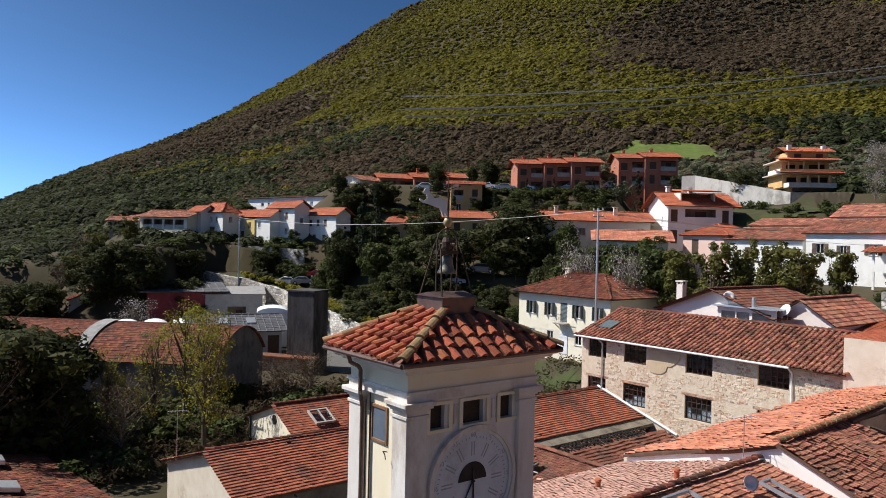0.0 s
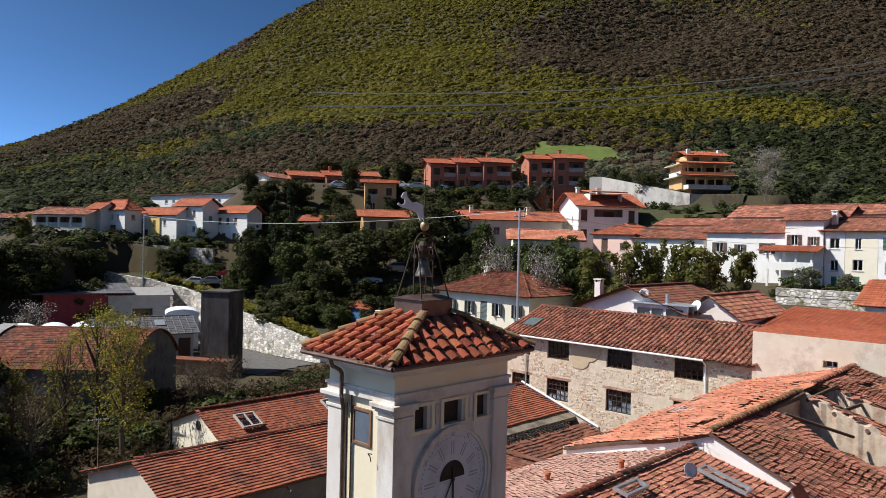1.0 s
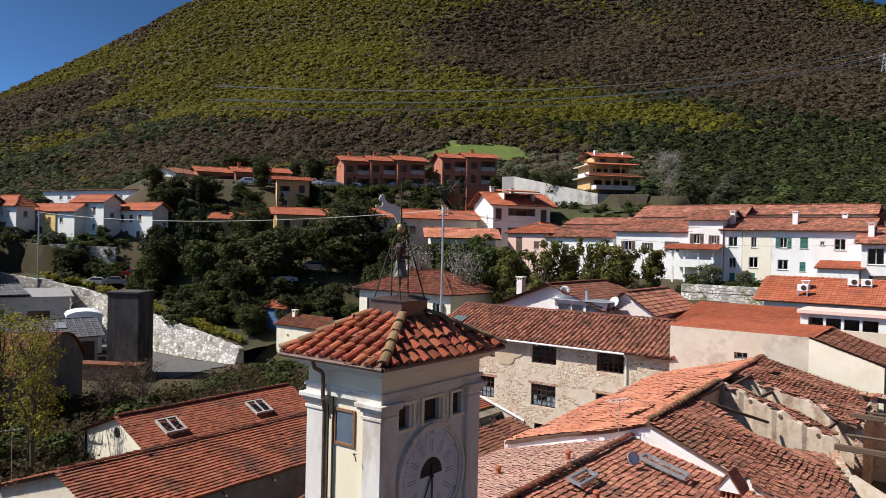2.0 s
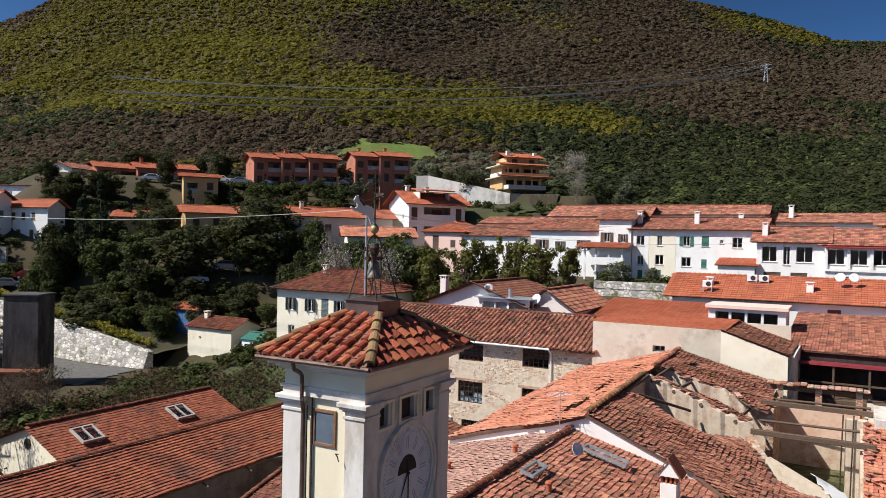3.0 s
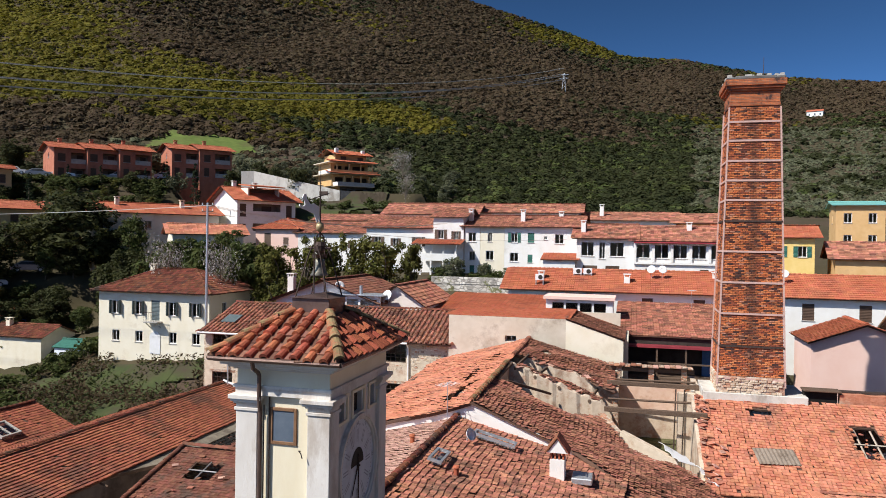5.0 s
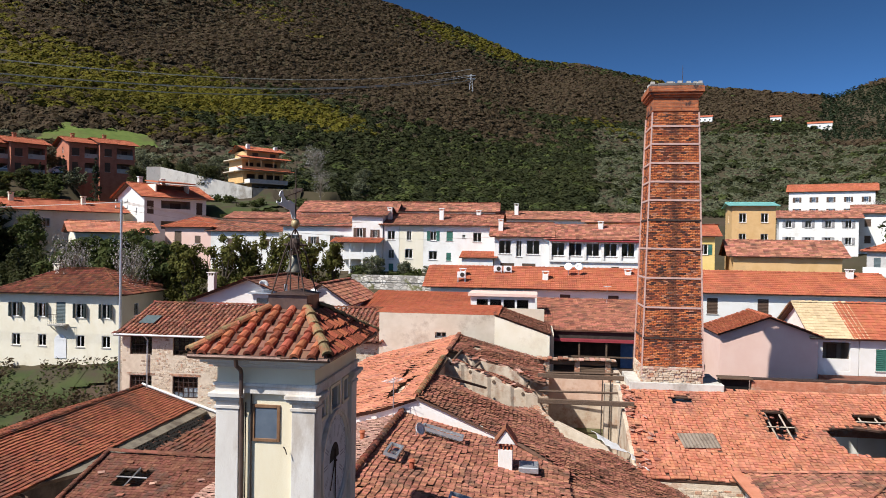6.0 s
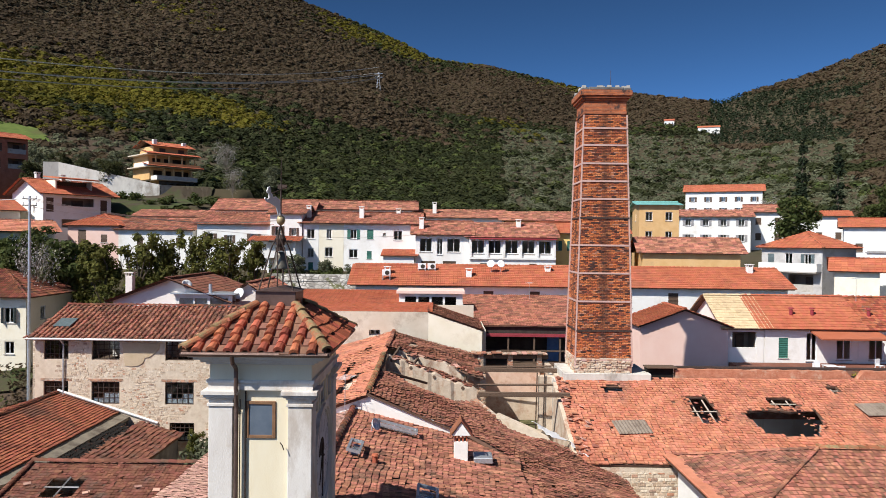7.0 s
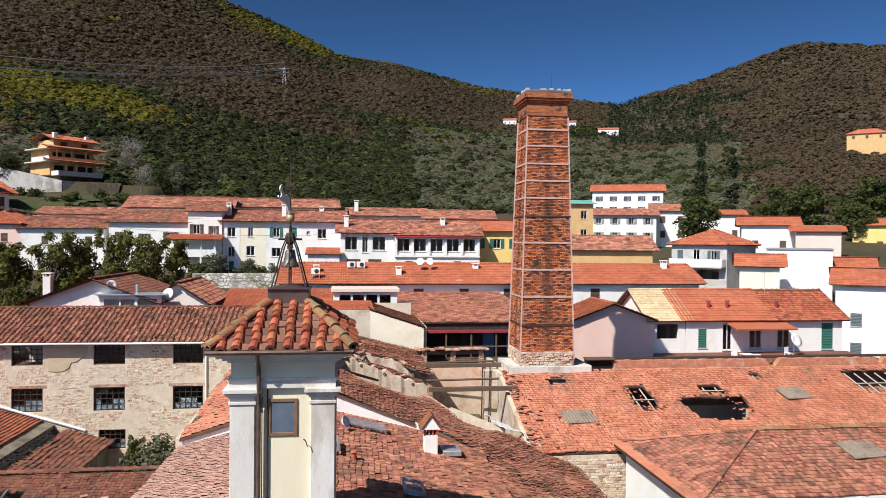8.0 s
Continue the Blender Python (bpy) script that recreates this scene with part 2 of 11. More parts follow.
TOWERYEL = surf("tower_yellow_plaster", (0.84, 0.76, 0.57), (0.79, 0.69, 0.49), 1.4, 0.92, 0.10, 60, (0.68, 0.60, 0.44), 0.9, 0.60, squash=(1, 1, 0.3))
STONE = rubble("rubble_stone_wall", ((0.64, 0.53, 0.39), (0.52, 0.42, 0.32), (0.60, 0.48, 0.37), (0.40, 0.30, 0.23), (0.70, 0.61, 0.50), (0.55, 0.38, 0.28)), (0.56, 0.48, 0.38), (3.2, 3.2, 8.5), (0.66, 0.56, 0.44), (0.50, 0.27, 0.18))
BRICK = masonry("chimney_brick", ((0.55, 0.165, 0.06), (0.33, 0.10, 0.05)), (0.24, 0.15, 0.10), 0.26, 0.075, (0.085, 0.05, 0.042), wob=0.02, s3=0.8, t3=0.54, msize=0.012)
ROUGHBRICK = rubble("crumbling_brick", ((0.50, 0.24, 0.14), (0.56, 0.32, 0.21), (0.40, 0.18, 0.11), (0.62, 0.46, 0.34)), (0.50, 0.41, 0.32), (3.8, 3.8, 11.0), (0.66, 0.56, 0.44), (0.36, 0.24, 0.17))
ROCKWALL = rubble("pale_retaining_stone", ((0.70, 0.66, 0.60), (0.56, 0.52, 0.47), (0.76, 0.72, 0.66), (0.40, 0.37, 0.33)), (0.36, 0.33, 0.29), (1.6, 1.6, 2.6), (0.20, 0.20, 0.10), (0.60, 0.56, 0.50))
CONCRETE = surf("weathered_concrete", (0.42, 0.39, 0.35), (0.54, 0.51, 0.46), 1.5, 0.92, 0.3, 20, (0.30, 0.27, 0.23), 0.8, 0.6)
DARKCONC = surf("blackened_concrete", (0.055, 0.050, 0.050), (0.12, 0.11, 0.105), 0.8, 0.93, 0.3, 15, (0.035, 0.032, 0.031), 0.6, 0.52, squash=(1, 1, 0.3))
WOOD = surf("dark_timber", (0.10, 0.065, 0.045), (0.17, 0.115, 0.08), 4, 0.85, 0.4, 30, squash=(1, 6, 6))
WOODPALE = surf("sun_bleached_timber", (0.38, 0.31, 0.24), (0.48, 0.41, 0.33), 4, 0.85, 0.4, 30)
WINWOOD = surf("varnished_window_wood", (0.20, 0.105, 0.055), (0.27, 0.15, 0.08), 6, 0.6, 0.2, 40)
IRON = surf("rusted_iron", (0.06, 0.045, 0.04), (0.11, 0.075, 0.06), 8, 0.7, 0.2, 60, metal=0.5)
BAND = surf("pinkish_painted_iron_band", (0.52, 0.33, 0.28), (0.60, 0.42, 0.36), 5, 0.7, 0.1, 60)
COPPER = surf("brown_sheet_copper", (0.13, 0.085, 0.07), (0.20, 0.13, 0.105), 3, 0.5, 0.15, 30, metal=0.6)
GALV = surf("galvanised_steel", (0.50, 0.52, 0.54), (0.62, 0.64, 0.66), 5, 0.45, 0.05, 60, metal=0.7)
BRONZE = surf("bronze_bell", (0.16, 0.15, 0.12), (0.23, 0.21, 0.17), 9, 0.5, 0.1, 60, metal=0.7)
GILT = surf("dull_gilt", (0.40, 0.30, 0.16), (0.52, 0.40, 0.22), 9, 0.5, 0.1, 60, metal=0.4)
WHITEPAINT = surf("white_paint", (0.76, 0.76, 0.75), (0.82, 0.82, 0.81), 3, 0.6, 0.05, 40)
GREENPAINT = surf("green_shutter_paint", (0.03, 0.12, 0.09), (0.05, 0.17, 0.13), 4, 0.6, 0.1, 40)
SHUTGREY = surf("grey_green_shutter_paint", (0.08, 0.11, 0.115), (0.12, 0.15, 0.155), 4, 0.6, 0.1, 40)
BROWNPAINT = surf("brown_shutter_paint", (0.08, 0.05, 0.035), (0.12, 0.075, 0.05), 4, 0.6, 0.1, 40)
BLUEPAINT = surf("blue_paint", (0.06, 0.14, 0.30), (0.09, 0.19, 0.38), 3, 0.6, 0.1, 40)
TEAL = surf("teal_sheet_roof", (0.16, 0.42, 0.38), (0.21, 0.48, 0.44), 2, 0.5, 0.05, 30)
REDSHEET = surf("wine_red_sheet", (0.24, 0.035, 0.045), (0.32, 0.05, 0.06), 2, 0.5, 0.05, 30)
GREYROOF = surf("grey_fibre_cement", (0.26, 0.25, 0.25), (0.36, 0.35, 0.34), 2, 0.9, 0.2, 20, (0.20, 0.19, 0.18), 0.6, 0.6)
WHITESHEET = surf("white_sheet_roof", (0.78, 0.82, 0.86), (0.84, 0.87, 0.90), 1, 0.5, 0.05, 30)
DIAL = surf("painted_dial_plaster", (0.60, 0.62, 0.66), (0.70, 0.71, 0.74), 2.5, 0.9, 0.1, 40, (0.50, 0.49, 0.50), 1.2, 0.6)
NUMERAL = surf("faded_numerals", (0.33, 0.33, 0.36), (0.42, 0.42, 0.45), 5, 0.9, 0)
DARK = surf("dark_interior", (0.035, 0.028, 0.024), (0.06, 0.05, 0.042), 2, 0.95, 0.1)
SCREEN = surf("bird_mesh_screen", (0.045, 0.03, 0.022), (0.075, 0.05, 0.035), 12, 0.9, 0.2, 80)
GLASS = glass_mat()
MORTAR = surf("sooty_brick_mortar", (0.12, 0.07, 0.05), (0.20, 0.12, 0.085), 3, 0.95, 0.3, 30)
LIMEMORTAR = surf("crumbling_lime_mortar", (0.58, 0.47, 0.35), (0.70, 0.59, 0.46), 2.5, 0.95, 0.6, 22, (0.48, 0.29, 0.19), 0.9, 0.60)
PALEWALL = surf("stained_whitewash", (0.56, 0.53, 0.47), (0.68, 0.65, 0.58), 0.8, 0.92, 0.3, 18, (0.34, 0.30, 0.25), 0.5, 0.56, squash=(1, 1, 0.5))
RUSTSHEET = surf("weathered_brown_sheet", (0.23, 0.18, 0.14), (0.33, 0.27, 0.21), 2.0, 0.85, 0.2, 25, (0.16, 0.12, 0.09), 1.2, 0.55)
APRON = surf("lichened_cement", (0.20, 0.17, 0.13), (0.29, 0.25, 0.19), 1.2, 0.93, 0.3, 20, (0.13, 0.105, 0.08), 0.7, 0.55)
TILE_DULL = surf("dull_brown_clay_tile", (0.17, 0.066, 0.043), (0.26, 0.105, 0.068), 1.4, 0.9, 0.4, 30, (0.12, 0.072, 0.055), 0.7, 0.56, vary=0.3, hue=0.01)
TILE_CREAM = surf("cream_clay_tile", (0.58, 0.44, 0.26), (0.68, 0.53, 0.33), 0.6, 0.88, 0.3, 30, (0.50, 0.36, 0.22), 0.4, 0.6, vary=0.12)
# near-black that paints in the darkness of holes and gaps
VOID = surf("unlit_gap_black", (0.010, 0.009, 0.008), (0.018, 0.015, 0.013), 3, 0.95, 0)
ROSEPL = surf("rosy_flaking_plaster", (0.62, 0.40, 0.29), (0.72, 0.53, 0.41), 1.6, 0.92, 0.4, 18, (0.50, 0.28, 0.19), 1.1, 0.6)
BAREPL = surf("bare_sunlit_plaster", (0.52, 0.41, 0.30), (0.66, 0.55, 0.43), 1.5, 0.92, 0.4, 18, (0.40, 0.22, 0.14), 0.9, 0.57)
SLATE = surf("dark_ribbed_sheet", (0.10, 0.10, 0.11), (0.15, 0.15, 0.16), 2, 0.7, 0.1, 30, (0.08, 0.08, 0.085), 0.6, 0.6, vary=0.12)
# dark grey for sooty walls, and for walls whose shade is put into the colour
GREYDARK = surf("sooty_or_shade_grey_plaster", (0.13, 0.125, 0.12), (0.20, 0.19, 0.18), 0.9, 0.92, 0.2, 20, (0.09, 0.085, 0.08), 0.5, 0.56)
ASPHALT = surf("asphalt", (0.10, 0.095, 0.09), (0.15, 0.145, 0.135), 2, 0.95, 0.2, 40)
GROUND = surf("earth_and_scrub", (0.048, 0.042, 0.020), (0.074, 0.058, 0.032), 0.12, 0.98, 0.5, 1.5, (0.078, 0.054, 0.036), 0.035, 0.55)
GRASS = surf("spring_grass", (0.085, 0.125, 0.024), (0.125, 0.165, 0.036), 0.4, 0.95, 0.4, 4, (0.10, 0.095, 0.035), 0.08, 0.56)
ROUGHGRASS = surf("rough_bank_grass", (0.040, 0.055, 0.018), (0.065, 0.078, 0.026), 0.5, 0.95, 0.3, 5, (0.060, 0.046, 0.030), 0.2, 0.5)
LEAF_YEL = surf("young_yellow_green_leaves", (0.110, 0.098, 0.012), (0.165, 0.142, 0.016), 0.012, 0.9, 0, vary=0.17, hue=0.014, leaf=0.35)
LEAF_BROWN = surf("bare_budding_twigs", (0.074, 0.052, 0.029), (0.104, 0.073, 0.041), 0.012, 0.95, 0, vary=0.17, hue=0.014, leaf=0.35)
LEAF_DARK = surf("evergreen_oak_leaves", (0.028, 0.035, 0.011), (0.046, 0.052, 0.017), 0.012, 0.85, 0, vary=0.17, hue=0.018, leaf=0.35)
LEAF_OAK = surf("holm_oak_leaves", (0.044, 0.050, 0.016), (0.070, 0.074, 0.024), 0.2, 0.85, 0, vary=0.35, hue=0.018, leaf=0.35)
LEAF_MID = surf("laurel_leaves", (0.060, 0.078, 0.020), (0.090, 0.105, 0.030), 0.2, 0.8, 0, vary=0.4, hue=0.02, leaf=0.35)
LEAF_GARDEN = surf("yellowish_garden_leaves", (0.095, 0.098, 0.020), (0.135, 0.130, 0.028), 0.3, 0.8, 0, vary=0.4, hue=0.015, leaf=0.35)
LEAF_OLIVE = surf("olive_leaves", (0.115, 0.125, 0.070), (0.155, 0.16, 0.092), 0.1, 0.85, 0, vary=0.3, leaf=0.35)
LEAF_CON = surf("conifer_needles", (0.022, 0.034, 0.016), (0.035, 0.05, 0.022), 0.1, 0.9, 0, vary=0.4, leaf=0.35)
LEAF_SPRING = surf("poplar_spring_leaves", (0.24, 0.22, 0.03), (0.32, 0.28, 0.05), 0.2, 0.85, 0, vary=0.35, hue=0.015, leaf=0.35)
BLOSSOM = surf("pale_blossom", (0.40, 0.36, 0.33), (0.55, 0.51, 0.47), 0.5, 0.9, 0, vary=0.35, leaf=0.35)
BARK = surf("bark", (0.09, 0.07, 0.05), (0.14, 0.11, 0.08), 6, 0.95, 0.5, 20)
TWIG = surf("grey_twigs", (0.16, 0.13, 0.10), (0.22, 0.18, 0.14), 6, 0.95, 0.2, 20)


# ---- mesh helpers ----
def link(name, me, mat, parent=None, label=""):
    if mat and not me.materials:
        me.materials.append(mat)
    ob = new(name, me)
    if parent is not None:
        ob.parent = parent
    if label:
        ob["label"] = label
    return ob


def raw(verts, faces, name="mesh"):
    me = bpy.data.meshes.new(name)
    me.from_pydata([tuple(v) for v in verts], [], faces)
    me.update()
    return me


def part(name, bm, mat, parent=None, label="", smooth=False):
    me = bpy.data.meshes.new(name)
    bmesh.ops.recalc_face_normals(bm, faces=bm.faces[:])
    if smooth:
        for f in bm.faces:
            f.smooth = True
    bm.to_mesh(me)
    bm.free()
    return link(name, me, mat, parent, label)


def empty(name, m, label="", category="", group="", kind=""):
    ob = new(name)
    ob.empty_display_size = 0.3
    ob.matrix_basis = m
    return tagged(ob, label, category, group, kind)


def add_box(bm, x0, x1, y0, y1, z0, z1, bevel=0.0, m=None):
    r = bmesh.ops.create_cube(bm, size=1.0)
    vs = r["verts"]
    for v in vs:
        v.co = Vector(((x0 + x1) / 2 + v.co.x * (x1 - x0), (y0 + y1) / 2 + v.co.y * (y1 - y0), (z0 + z1) / 2 + v.co.z * (z1 - z0)))
    if bevel:
        es = list({e for v in vs for e in v.link_edges})
        r2 = bmesh.ops.bevel(bm, geom=es, offset=bevel, segments=1, affect="EDGES", profile=0.5)
        vs = list({v for f in r2["faces"] for v in f.verts} | {v for v in vs if v.is_valid})
    if m is not None:
        for v in vs:
            v.co = m @ v.co
    return vs


def box(*a, **k):
    bm = bmesh.new()
    add_box(bm, *a, **k)
    return bm


def add_tube(bm, p, q, r0, r1=None, seg=6):
    """A tapered rod from p to q."""
    r1 = r0 if r1 is None else r1
    p, q = Vector(p), Vector(q)
    d = (q - p)
    quat = d.to_track_quat("Z", "Y")
    rings = []
    for c, r in ((p, r0), (q, r1)):
        rings.append([bm.verts.new(c + quat @ Vector((r * math.cos(2 * math.pi * k / seg), r * math.sin(2 * math.pi * k / seg), 0))) for k in range(seg)])
    for k in range(seg):
        bm.faces.new((rings[0][k], rings[0][(k + 1) % seg], rings[1][(k + 1) % seg], rings[1][k]))
    bm.faces.new(rings[0][::-1])
    bm.faces.new(rings[1])


def tube(p, q, r0, r1=None, seg=8):
    bm = bmesh.new()
    add_tube(bm, p, q, r0, r1, seg)
    return bm


def add_path(bm, pts, r, seg=6):
    for p, q in zip(pts[:-1], pts[1:]):
        add_tube(bm, p, q, r, r, seg)


def add_lathe(bm, prof, seg=16, c=(0, 0, 0)):
    """prof: (radius, z) from bottom to top."""
    rings = [[bm.verts.new((c[0] + r * math.cos(2 * math.pi * k / seg), c[1] + r * math.sin(2 * math.pi * k / seg), c[2] + z)) for k in range(seg)] for r, z in prof]
    for a, b in zip(rings[:-1], rings[1:]):
        for k in range(seg):
            bm.faces.new((a[k], a[(k + 1) % seg], b[(k + 1) % seg], b[k]))
    bm.faces.new(rings[0][::-1])
    bm.faces.new(rings[-1])


def inside(poly, x, y):
    """Whether points (arrays) lie in a polygon."""
    x, y = np.asarray(x, float), np.asarray(y, float)
    hit = np.zeros(x.shape, bool)
    for (x0, y0), (x1, y1) in zip(poly, poly[1:] + poly[:1]):
        if y0 != y1:
            c = ((y0 > y) != (y1 > y)) & (x < (x1 - x0) * (y - y0) / (y1 - y0) + x0)
            hit ^= c
    return hit


def slab(poly, holes, thick, at, grid=0.0):
    """A plate over a plane polygon with holes; at(u, v, w) gives the place."""
    from mathutils.geometry import delaunay_2d_cdt
    vs, es = [], []
    for loop in [poly] + holes:
        k = len(vs)
        vs += [Vector(p) for p in loop]
        es += [(k + i, k + (i + 1) % len(loop)) for i in range(len(loop))]
    if grid:
        us, ws = [p[0] for p in poly], [p[1] for p in poly]
        U, W = np.meshgrid(np.arange(min(us) + grid, max(us), grid), np.arange(min(ws) + grid, max(ws), grid))
        ok = inside(poly, U.ravel(), W.ravel())
        vs += [Vector(p) for p in zip(U.ravel()[ok].tolist(), W.ravel()[ok].tolist())]
    v2, e2, f2, ov, oe, of = delaunay_2d_cdt(vs, es, [], 0, 1e-5)
    keep = []
    for f in f2:
        c = sum((v2[i] for i in f), Vector((0, 0))) / len(f)
        if inside(poly, c.x, c.y) and not any(inside(h, c.x, c.y) for h in holes):
            keep.append(list(f))
    n = len(v2)
    verts = [at(v.x, v.y, 0) for v in v2] + [at(v.x, v.y, -thick) for v in v2]
    faces = [tuple(f) for f in keep] + [tuple(n + i for i in reversed(f)) for f in keep]
    cnt = {}
    for f in keep:
        for a, b in zip(f, f[1:] + f[:1]):
            cnt[(a, b)] = 1
    for a, b in cnt:
        if (b, a) not in cnt:
            faces.append((b, a, n + a, n + b))
    return verts, faces


BARREL = [(math.cos(math.pi * (1 - k / 5)) * 0.5, math.sin(math.pi * k / 5)) for k in range(6)]
TPL = {
    "coppo": [([(u * 0.60, w * 0.30) for u, w in BARREL], 0.0, 0.0), ([(-0.36, 0.05), (-0.30, 0.0), (0.30, 0.0), (0.36, 0.05)], 0.5, -0.02)],
    "flat": [([(-0.5, 0.075), (-0.42, 0.075), (-0.36, 0.02), (0.5, 0.02)], 0.0, 0.0)],
    "ribbed": [([(-0.5, 0.09), (-0.38, 0.09), (-0.32, 0.0), (-0.02, 0.0), (0.02, 0.06), (0.12, 0.06), (0.16, 0.0), (0.5, 0.0)], 0.0, 0.0)],
}


def tile_rows(poly, holes, at, style, du, dv, seed, lift=0.045, jit=1.0, lack=0.01):
    """Lists of single tiles (verts, faces) that cover the polygon in (u, v)."""
    rng = np.random.default_rng(seed)
    us, vs = [p[0] for p in poly], [p[1] for p in poly]
    out = []
    for prof, shift, drop in TPL[style]:
        P = np.array(prof)
        n = len(P)
        U, V = np.meshgrid(np.arange(min(us) + du * (0.5 + shift) - du * 0.5, max(us) + du * 0.5, du), np.arange(min(vs) - 0.02, max(vs), dv))
        U, V = U.ravel(), V.ravel()
        ok = inside(poly, np.clip(U, min(us) + 0.01, max(us) - 0.01), V + dv * 0.5)
        for h in holes:
            ok &= ~inside(h, U + rng.normal(0, du * 0.35, len(U)), V + dv * 0.4 + rng.normal(0, dv * 0.35, len(U)))
        ok &= rng.random(len(U)) > lack
        U, V = U[ok], V[ok]
        k = len(U)
        if not k:
            continue
        U = U + rng.normal(0, 0.012 * jit, k)
        V = V + rng.normal(0, 0.011 * jit, k) + 0.022 * jit * (np.sin(U * 1.7 + V * 0.9 + seed) + 0.6 * np.sin(U * 3.9 - V * 2.3 + 2 * seed))
        yaw = rng.normal(0, 0.022 * jit, k)
        L = dv * 1.16
        up = lift * (0.72 if style == "flat" else 1.0) * (1 + rng.normal(0, 0.3 * jit, k).clip(-0.6, 1.5)) + drop
        loc = np.zeros((k, 3 * n, 3))
        taper = 0.86 if style == "coppo" else 1.0
        for g, (v, w0, tp) in enumerate(((0.0, 1, 1.0), (L, 0, taper), (0.0, 2, 1.0))):
            sl = slice(g * n, (g + 1) * n)
            loc[:, sl, 0] = P[None, :, 0] * du * tp
            loc[:, sl, 1] = v
            loc[:, sl, 2] = P[None, :, 1] * du * tp + 0.012 + (up[:, None] if w0 == 1 else 0.0)
            if w0 == 2:
                loc[:, sl, 2] = np.maximum(P[None, :, 1] * du * 0.9 - 0.03, -0.02) + up[:, None] * 0.35
        c, s = np.cos(yaw)[:, None], np.sin(yaw)[:, None]
        x = loc[:, :, 0] * c - loc[:, :, 1] * s + U[:, None]
        y = loc[:, :, 0] * s + loc[:, :, 1] * c + V[:, None]
        w = loc[:, :, 2]
        fs = [(i, i + 1, n + i + 1, n + i) for i in range(n - 1)] + [(2 * n + i, 2 * n + i + 1, i + 1, i) for i in range(n - 1)]
        out.append((x, y, w, np.array(fs), 3 * n))
    return out


def roof_plane(parent, pts, mat, style="flat", du=0.25, dv=0.36, holes=(), seed=1, thick=0.10, pieces=None, jit=1.0, lack=0.01, deck=None, name="roof", sag=0.0, mat2=None, dip=None, lift=0.045):
    """One pitch of a roof: pts in the parent's space, the eave first (its two ends), then round. pieces: (umin, umax, vmin, vmax) whose tiles are single parts."""
    pts = [Vector(p) for p in pts]
    o = pts[0]
    eu = (pts[1] - o).normalized()
    nrm = sum((p.cross(q) for p, q in zip(pts, pts[1:] + pts[:1])), Vector((0, 0, 0))).normalized()
    if nrm.z < 0:
        nrm = -nrm
    ev = nrm.cross(eu).normalized()
    if ev.dot(sum(pts, Vector((0, 0, 0))) / len(pts) - o) < 0:
        ev = -ev
    poly = [((p - o).dot(eu), (p - o).dot(ev)) for p in pts]
    umax = max(abs(p[0]) for p in poly) or 1
    vmax = max(p[1] for p in poly) or 1

    def lowered(u, v):
        if dip:
            return dip(np.asarray(u, float), np.asarray(v, float)) - sag * 0.5 * np.sin(np.asarray(u) * 2.1 + np.asarray(v) * 0.9)
        return 0.0 if not sag else -sag * np.sin(np.pi * np.clip(np.asarray(u) / umax, 0, 1)) * np.sin(np.pi * np.clip(np.asarray(v) / vmax, 0, 1)) - sag * 0.25 * np.sin(np.asarray(u) * 2.1 + 1.0)

    def at(u, v, w):
        return o + eu * u + ev * v + nrm * (w + (float(lowered(u, v)) if sag or dip else 0))
    if dip:
        verts, faces = slab(poly, [list(h) for h in holes], thick, lambda u, v, w: o + eu * u + ev * v + nrm * (w + float(dip(np.asarray(float(u)), np.asarray(float(v)))) - sag * 0.6), 0.5)
    else:
        verts, faces = slab(poly, [list(h) for h in holes], thick, lambda u, v, w: o + eu * u + ev * v + nrm * (w - sag * 1.1))
    body = link(name, raw(verts, faces, name), deck or DECK, parent)
    A = np.array([eu, ev, nrm])
    for part_no, (x, y, w, fs, n) in enumerate(tile_rows(poly, [list(h) for h in holes], at, style, du, dv, seed, lift, jit, lack)):
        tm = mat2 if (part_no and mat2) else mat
        if sag or dip:
            w = w + lowered(x.mean(axis=1), y.mean(axis=1))[:, None]
        if pieces:
            uc, vc = x.mean(axis=1), y.mean(axis=1)
            near = (uc > pieces[0]) & (uc < pieces[1]) & (vc > pieces[2]) & (vc < pieces[3])
            base = None
            for i in np.nonzero(near)[0]:
                p3 = np.stack([x[i], y[i], w[i]], axis=1) @ A + np.array(o)
                ob = link("roof_tile", raw(p3 - p3[0], [tuple(f) for f in fs.tolist()], "roof_tile"), tm, body)
                ob.location = p3[0]
            x, y, w = x[~near], y[~near], w[~near]
        k = len(x)
        if not k:
            continue
        p3 = np.stack([x, y, w], axis=2).reshape(-1, 3) @ A + np.array(o)
        fa = (fs[None] + (np.arange(k) * n)[:, None, None]).reshape(-1, 4)
        t = link("roof_tiles", raw(p3.tolist(), fa.tolist(), "roof_tiles"), tm, body)
        t["kind"] = "stuff"
    return body


